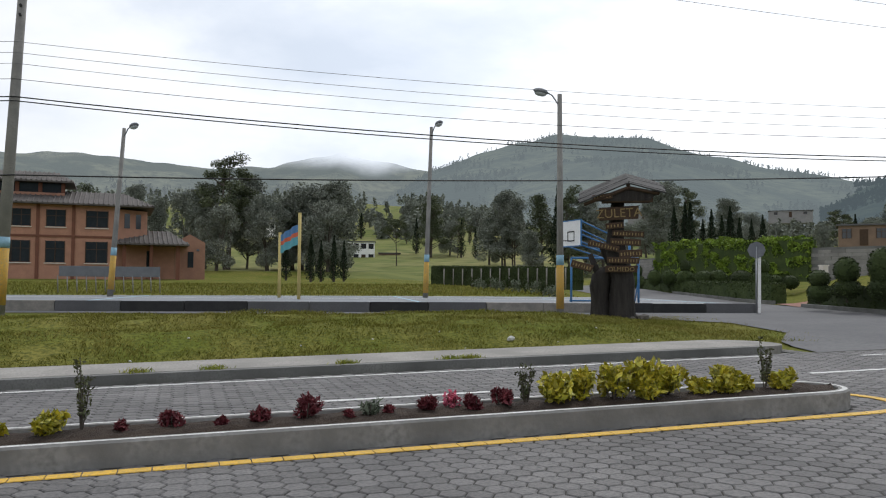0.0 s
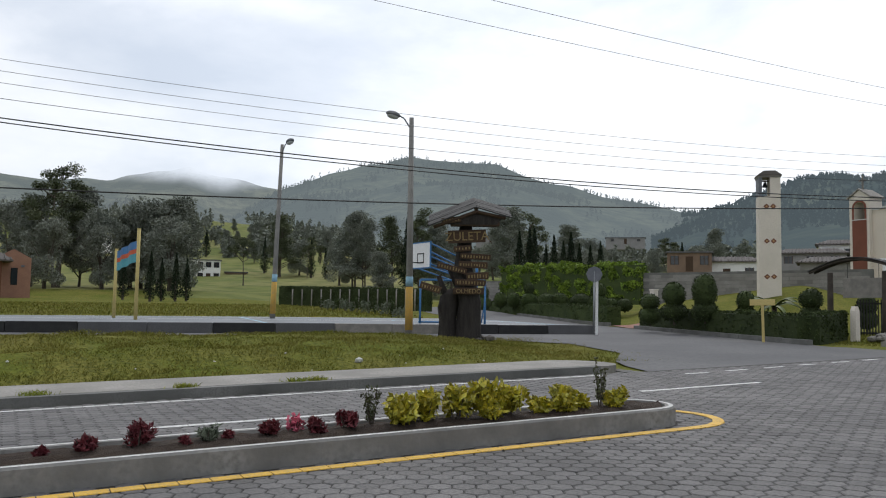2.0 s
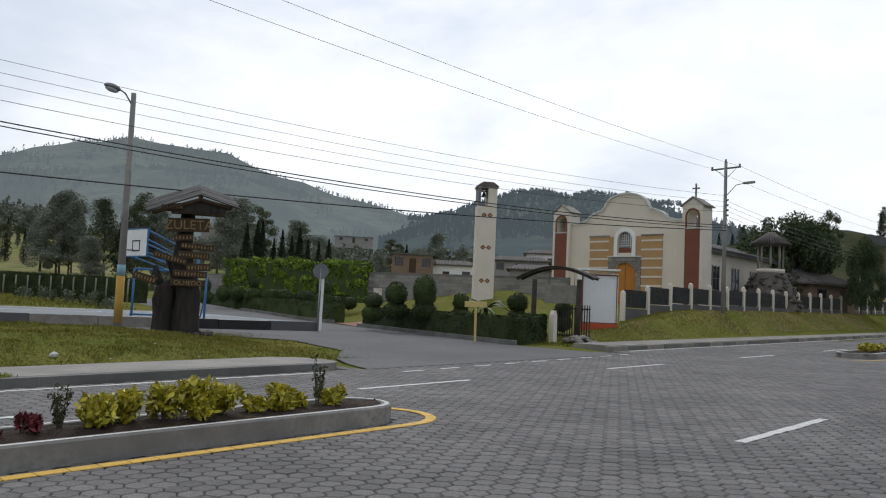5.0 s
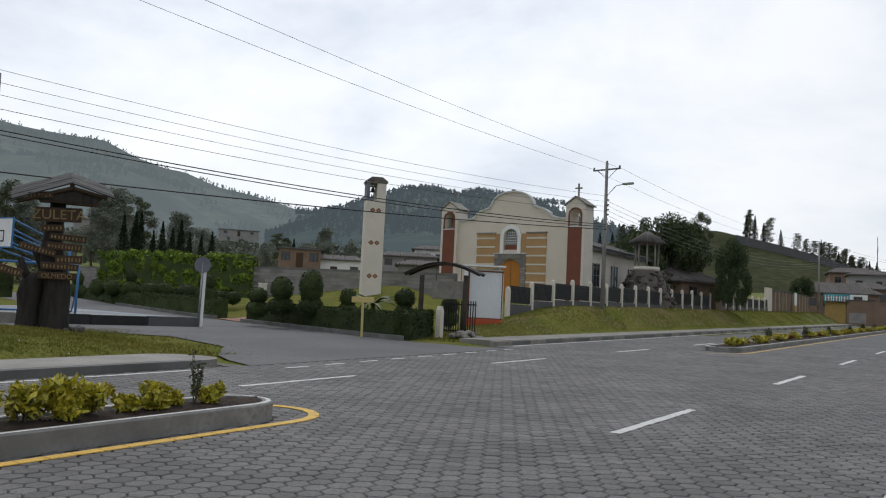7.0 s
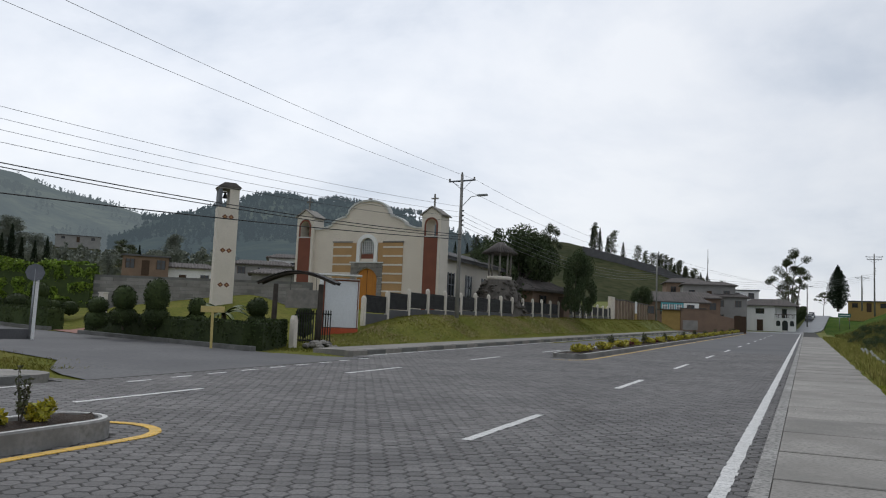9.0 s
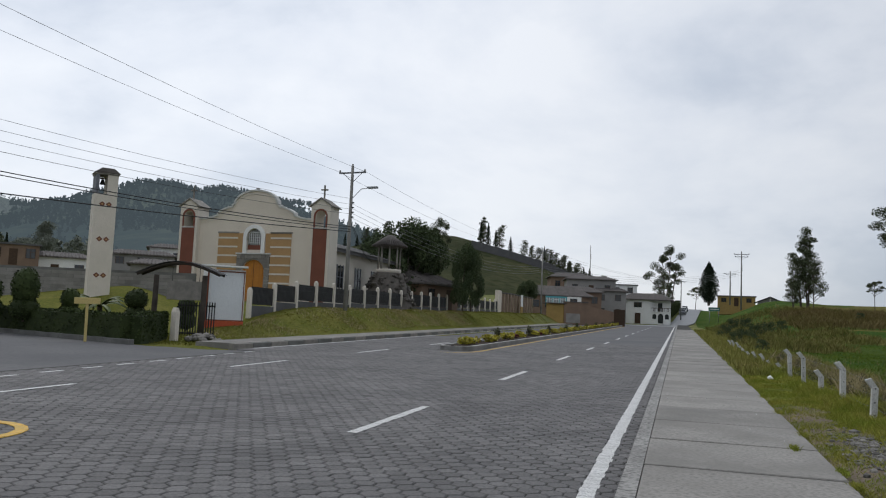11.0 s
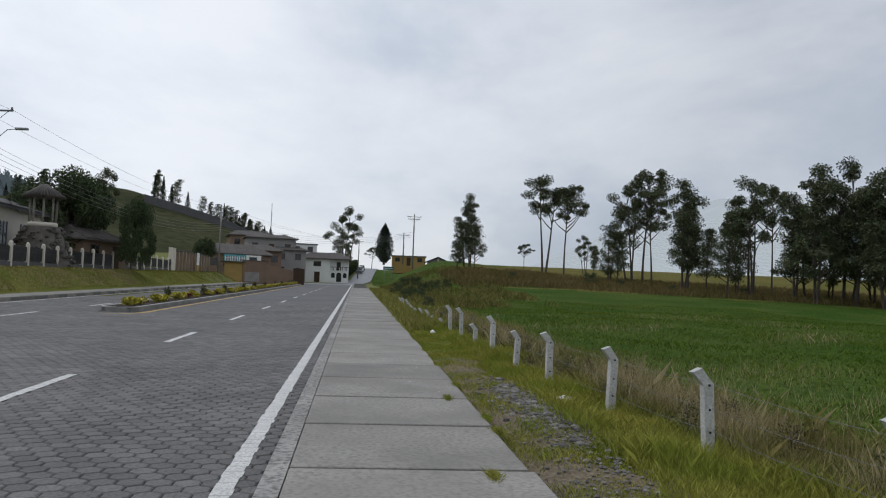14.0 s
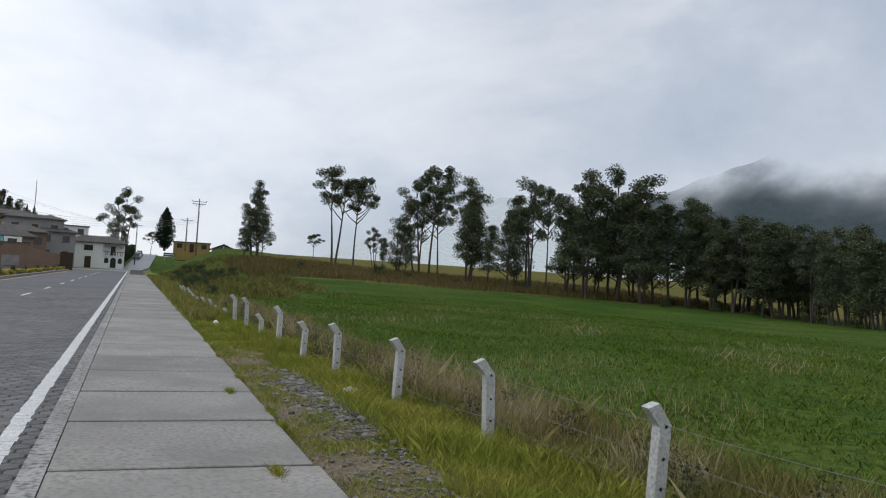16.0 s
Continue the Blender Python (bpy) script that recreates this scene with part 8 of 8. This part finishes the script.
blades("bank_bramble", scatter(9000, 52, 125, -14, -3.6, 16, lambda x, y: max(0.0, clump(x, y, 0.2, 13) * 2.2 - 0.9), 1.2), M["rankweed"], "tangled green bramble along the edge of the field", 0.2, 0.6, 0.035, 0.8, 16)
blades("meadow_grass", scatter(60000, 62, 112, -60, -11, 17, lambda x, y: smooth(82, 88, math.hypot(x, y)) * (1 - smooth(104, 116, math.hypot(x, y))) * max(0.05, clump(x, y, 0.15, 14) * 1.6 - 0.35)), M["drymeadow"], "long brownish dry grass beyond the pasture", 0.2, 0.75, 0.03, 0.7, 17)

# rubble and stones in the verge
rr = random.Random(14)


def rubble():
    for k in range(290):
        if k < 210:
            x, y, s = rr.gauss(10.9, 1.1), -2.4 + rr.gauss(0, 0.2), rr.uniform(0.02, 0.062)
        else:
            x, y, s = rr.uniform(4.6, 8.3), -2.4 + rr.gauss(0, 0.3), rr.uniform(0.012, 0.042)
        if y > -1.75:
            continue
        ob = rock(x, y, height(x, y) + 0.01, s, None, k, material="gravel", name="rubble_stone")
        tagged(ob, "broken grey stone lying in the verge", "stone", "rubble in the verge")
    ob = rock(11.2, -2.95, height(11, -3) + 0.02, 0.11, None, 99, material="white", name="white_stone")
    tagged(ob, "chalky white stone in the grass", "stone")
    ob = rock(24.6, -2.4, height(24, -2.4) + 0.02, 0.09, None, 98, material="white", name="litter")
    tagged(ob, "crumpled white litter on the verge", "litter")
    for k in range(26):
        x, y = rr.uniform(4, 30), rr.choice((rr.uniform(0.62, 0.8), rr.uniform(-1.5, 0.3)))
        if y < 0.5:
            ob = rock(x, y, street(x) + 0.152, rr.uniform(0.006, 0.014), None, k, material="kerbwhite", name="chip")
        else:
            ob = rock(x, y, street(x) + 0.004, rr.uniform(0.01, 0.028), None, k, material="gravel", name="chip")
        tagged(ob, "small chip of rubble on the paving", "stone", "chips on the paving")
    for k in range(14):
        x, y = rr.uniform(-2, 14), rr.uniform(16.9, 19)
        tagged(rock(x, y, height(x, y) + 0.01, rr.uniform(0.015, 0.035), None, k + 40, material="kerbwhite", name="stone"), "pale stone or litter in the grass", "stone", "stones in the grass")
    x, y = 7.3, 18.2
    tagged(rock(x, y, height(x, y) + 0.0, 0.1, None, 77, material="kerbwhite", name="stone"), "large pale stone lying in the grass", "stone", "stones in the grass")


rubble()


def fine_gravel(n, seed):
    """Small broken stones too many to pick apart, in one mesh."""
    rng = np.random.default_rng(seed)
    base = np.array([(1, 0, 0), (0, 1, 0), (-1, 0, 0), (0, -1, 0), (0, 0, 1), (0, 0, -1)], dtype=float)
    tri = np.array([(0, 1, 4), (1, 2, 4), (2, 3, 4), (3, 0, 4), (1, 0, 5), (2, 1, 5), (3, 2, 5), (0, 3, 5)])
    V, F = [], []
    for k in range(n):
        if k % 3:
            x, y = rng.normal(10.9, 1.2), -2.42 + rng.normal() * 0.2
        else:
            x, y = rng.uniform(4.2, 9.0), -2.35 + rng.normal() * 0.32
        if y > -1.7 or x < 3.5:
            continue
        r = rng.uniform(0.008, 0.03)
        a = rng.uniform(0, 6.28)
        c, d = math.cos(a), math.sin(a)
        p = base * rng.uniform(0.6, 1.3, (6, 1)) * np.array([1.2, 0.9, 0.6]) * r
        p = np.stack([p[:, 0] * c - p[:, 1] * d, p[:, 0] * d + p[:, 1] * c, p[:, 2]], 1) + np.array([x, y, height(x, y) + 0.02 + r * 0.3])
        F += (tri + 6 * len(V)).tolist()
        V.append(p)
    return tagged(mesh_part("fine_gravel", np.concatenate(V).tolist(), F, M["gravel"]), "fine broken gravel scattered over the bare earth", "gravel", kind="stuff")


fine_gravel(2000, 5)
edge = [(4.5 + 0.5 * k, -1.66) for k in range(26)] + [(17 - 0.5 * k, -2.2 - 0.38 * abs(math.sin(k * 0.7)) - 0.22 * math.sin(k * 1.9)) for k in range(26)]
sheet("bare_earth", edge, 0.016, M["dirt"], "strip of bare stony earth beside the slabs", "earth", 0.4)

# mound and bank grass on the north side
blades("mound_grass", scatter(95000, -8, 18, 16.8, 27.5, 8, lambda x, y: (0.35 + 0.65 * clump(x, y, 0.6, 4)) * (1 - smooth(12.5, 16.5, x + (y - 17) * -0.25))), M["blade2"], "rough mown grass on the mound", 0.03, 0.1, 0.009, 1.0, 8, tuft=0.8)
blades("bank_grass", scatter(46000, 26.5, 125, 17.7, 21.2, 9, lambda x, y: 0.3 + 0.7 * clump(x, y, 0.4, 5)), M["blade2"], "rough grass on the bank", 0.03, 0.1, 0.014, 1.0, 9, tuft=0.35)
blades("bank_dry_grass", scatter(9000, 29, 75, 18.0, 20.2, 10, lambda x, y: max(0, clump(x, y, 0.35, 6) * 2 - 0.7)), M["drygrass"], "dry brownish grass on the bank", 0.04, 0.12, 0.014, 0.8, 10)
blades("kerb_weeds", [(x + random.Random(k).gauss(0, 0.12), 14.98 + random.Random(k + 500).gauss(0, 0.06), street(x) + 0.14) for k in range(900) for x in ((-1.1, 4.7, 5.1, 0.2, 2.6)[k % 5],)], M["blade"], "weeds growing in the kerb joint", 0.03, 0.12, 0.008, 0.8, 11)
blades("field_lawn", scatter(22000, -14, 24, 45.5, 75, 12), M["blade2"], "short grass of the playing field", 0.05, 0.2, 0.03, 0.6, 12)


# ---- eucalyptus and woods beyond the pasture ----
def south_trees():
    for az, d, h, kind, wide in [
        (98.3, 118, 11.0, "col2", 1.0), (97.9, 119, 7.6, "mix1", 1.1), (98.6, 117, 6.4, "mix2", 1.0), (97.4, 118, 4.6, "mix1", 1.2),
        (103.4, 126, 15.6, "euc1", 1.1), (104.9, 127, 14.2, "euc2", 1.0),
        (102.1, 125, 4.2, "euc2", 1.3), (106.4, 132, 6.5, "euc3", 1.0), (107.0, 131, 5.0, "col1", 1.1), (108.0, 105, 7.6, "mix1", 1.25), (108.6, 104, 6.5, "mix2", 1.0),
        (109.6, 107, 13.2, "euc3", 0.95), (110.3, 108, 15.0, "euc2", 1.0), (110.9, 110, 12.0, "euc1", 0.9),
        (112.9, 92, 12.8, "col2", 1.0), (113.3, 93, 10.2, "col1", 1.1), (114.5, 98, 7.5, "col1", 1.2),
        (115.8, 86, 9.0, "col1", 1.15), (116.4, 90, 10.5, "mix1", 0.75), (117.2, 88, 12.4, "euc3", 1.0), (118.6, 96, 12.5, "euc2", 0.8),
        (119.9, 86, 11.0, "col2", 1.07), (120.6, 88, 10.0, "col1", 1.19), (121.2, 84, 13.6, "col2", 1.13), (122.0, 88, 12.0, "mix1", 0.76), (122.8, 86, 14.0, "euc3", 0.95),
        (123.6, 84, 11.5, "col1", 1.29), (124.6, 88, 10.5, "col2", 1.19), (125.4, 82, 13.0, "col2", 1.24), (126.0, 84, 10.5, "mix1", 0.86), (127.0, 83, 10.4, "col1", 1.29),
        (128.1, 82, 11.0, "col2", 1.13), (128.9, 83, 10.6, "col1", 1.24), (129.7, 80, 8.6, "col2", 1.19)]:
        plant(kind, *at(az - 0.3, d, EAST), h, wide=wide, group="eucalyptus beyond the pasture")
    r = random.Random(17)
    for k in range(38):
        az = 129.5 + 18 * (k + r.random()) / 38
        d = 76 - 10 * smooth(129, 142, az) + r.uniform(-3, 12)
        plant(r.choice(["col1", "col2", "mix1", "col1", "euc3"]), *at(az, d, EAST), r.uniform(6.2, 8.6) * d / 74, wide=r.uniform(1.1, 1.5), group="dark eucalyptus wood")
    for k in range(20):
        az = 115 + 31 * r.random() ** 0.6
        plant("bush", *at(az, 80 - 16 * smooth(119, 142, az) + r.uniform(2, 16), EAST), r.uniform(0.6, 1.5), group="undergrowth of the wood")
    for az, d, h in [(94.2, 95, 1.3), (93.4, 100, 1.4), (94.8, 78, 1.3), (95.6, 82, 1.2), (94.0, 70, 1.0), (96.4, 86, 1.0), (93.6, 58, 0.9), (94.6, 62, 0.8), (95.2, 46, 0.7), (92.9, 80, 1.2), (108.5, 92, 1.0), (112, 88, 0.9), (106.5, 94, 1.5), (101, 96, 0.9)]:
        plant("bush", *at(az, d, EAST), h, group="shrubs at the field's edge")
    # cypress and tall tree by the climbing street
    plant("cyp", *at(91.85, 195, EAST), 9.8, z=8.9, wide=1.05, label="single dark pointed cypress on the rise")
    plant("euc3", *at(89.0, 196, EAST), 16.0, z=6.5, wide=1.05, group="trees by the upper street")
    plant("mix1", *at(88.7, 198, EAST), 10.5, z=5.5, wide=0.9, group="trees by the upper street")
    plant("col2", *at(89.4, 210, EAST), 8.0, z=7.0, wide=0.9, group="trees by the upper street")
    plant("euc2", *at(91.0, 250, EAST), 7.0, z=9.0, wide=1.4, group="trees by the upper street")


south_trees()
hedge_run((191, 3.6), (246, 0.6), (street(191), street(246)), 2.6, 1.2, "rough dark hedge beside the climbing street", 8, leaf=0.35, density=26)


# ---- hexagonal pavers of the street ----
HEX = 0.13          # corner radius; corners point along the street


def hex_ring(r, z):
    return [(r * math.cos(math.pi / 3 * k), r * math.sin(math.pi / 3 * k), z) for k in range(6)]


def paver_mesh():
    me = bpy.data.meshes.new("paver")
    verts = hex_ring(HEX - 0.006, -0.03) + hex_ring(HEX - 0.008, -0.009) + hex_ring(HEX - 0.02, 0.0)
    faces = [(a * 6 + k, a * 6 + (k + 1) % 6, a * 6 + 6 + (k + 1) % 6, a * 6 + 6 + k) for a in range(2) for k in range(6)] + [tuple(range(12, 18))]
    me.from_pydata(verts, [], faces)
    me.update()
    me.materials.append(M["paver"])
    return me


def in_median(x, y):
    for x0, x1, yc, half in ((-40, 8.15, 8.78, 0.58), (32.8, 128, 9.2, 0.72)):
        cx = min(max(x, x0), x1 - half)
        if x > x0 and math.hypot(x - cx, y - yc) < half + 0.02:
            return True
    return False


def single(x, y):
    """The stretch beside the median whose pavers are single pieces."""
    return 2.0 < x < 6.6 and 5.0 < y < 7.6


def lay_pavers():
    proto = paver_mesh()
    base = np.array(hex_ring(HEX - 0.006, -0.03) + hex_ring(HEX - 0.008, -0.009) + hex_ring(HEX - 0.02, 0.0))
    fpat = np.array([(a * 6 + k, a * 6 + (k + 1) % 6, a * 6 + 6 + (k + 1) % 6, a * 6 + 6 + k) for a in range(2) for k in range(6)])
    r = random.Random(77)
    rng = np.random.default_rng(77)
    C = []
    sx, sy = HEX * 1.5, HEX * math.sqrt(3)
    i0, i1 = int(-7.5 / sx), int(50 / sx)
    for i in range(i0, i1):
        for j in range(2, int(15.6 / sy)):
            x, y = i * sx, j * sy + (sy / 2 if i % 2 else 0)
            lim = 14.62 if x < 12.5 else 15.55
            if y < 0.52 or y > lim or in_median(x, y):
                continue
            if x > 13 and x < 26 and y > 14.4:
                continue
            if single(x, y):
                ob = new("paver", proto)
                ob.parent = road
                ob.matrix_local = Matrix.Translation((x, y, street(x) + r.uniform(-0.003, 0.003))) @ Euler((r.gauss(0, 0.008), r.gauss(0, 0.008) - 0.02, r.gauss(0, 0.012))).to_matrix().to_4x4()
            else:
                C.append((x, y, street(x)))
    C = np.array(C)
    n = len(C)
    t = rng.normal(0, 0.009, (n, 2))
    V = base[None] + 0 * C[:, None]
    V[:, :, 2] += V[:, :, 0] * (t[:, :1] + 0.02) + V[:, :, 1] * t[:, 1:] + rng.uniform(-0.003, 0.003, (n, 1))
    V += C[:, None]
    off = (np.arange(n) * 18)[:, None, None]
    quads = (fpat[None] + off).reshape(-1, 4)
    caps = (np.arange(12, 18)[None] + (np.arange(n) * 18)[:, None])
    me = bpy.data.meshes.new("pavers")
    me.from_pydata(V.reshape(-1, 3).tolist(), [], quads.tolist() + caps.tolist())
    me.update()
    me.materials.append(M["paver"])
    ob = new("pavers", me)
    ob.parent = road
    ob["kind"] = "stuff"


lay_pavers()


# the tree patterns themselves are not part of the place
for ob in list(TREES.values()):
    for c in list(ob.children_recursive):
        bpy.data.objects.remove(c)
    bpy.data.objects.remove(ob)
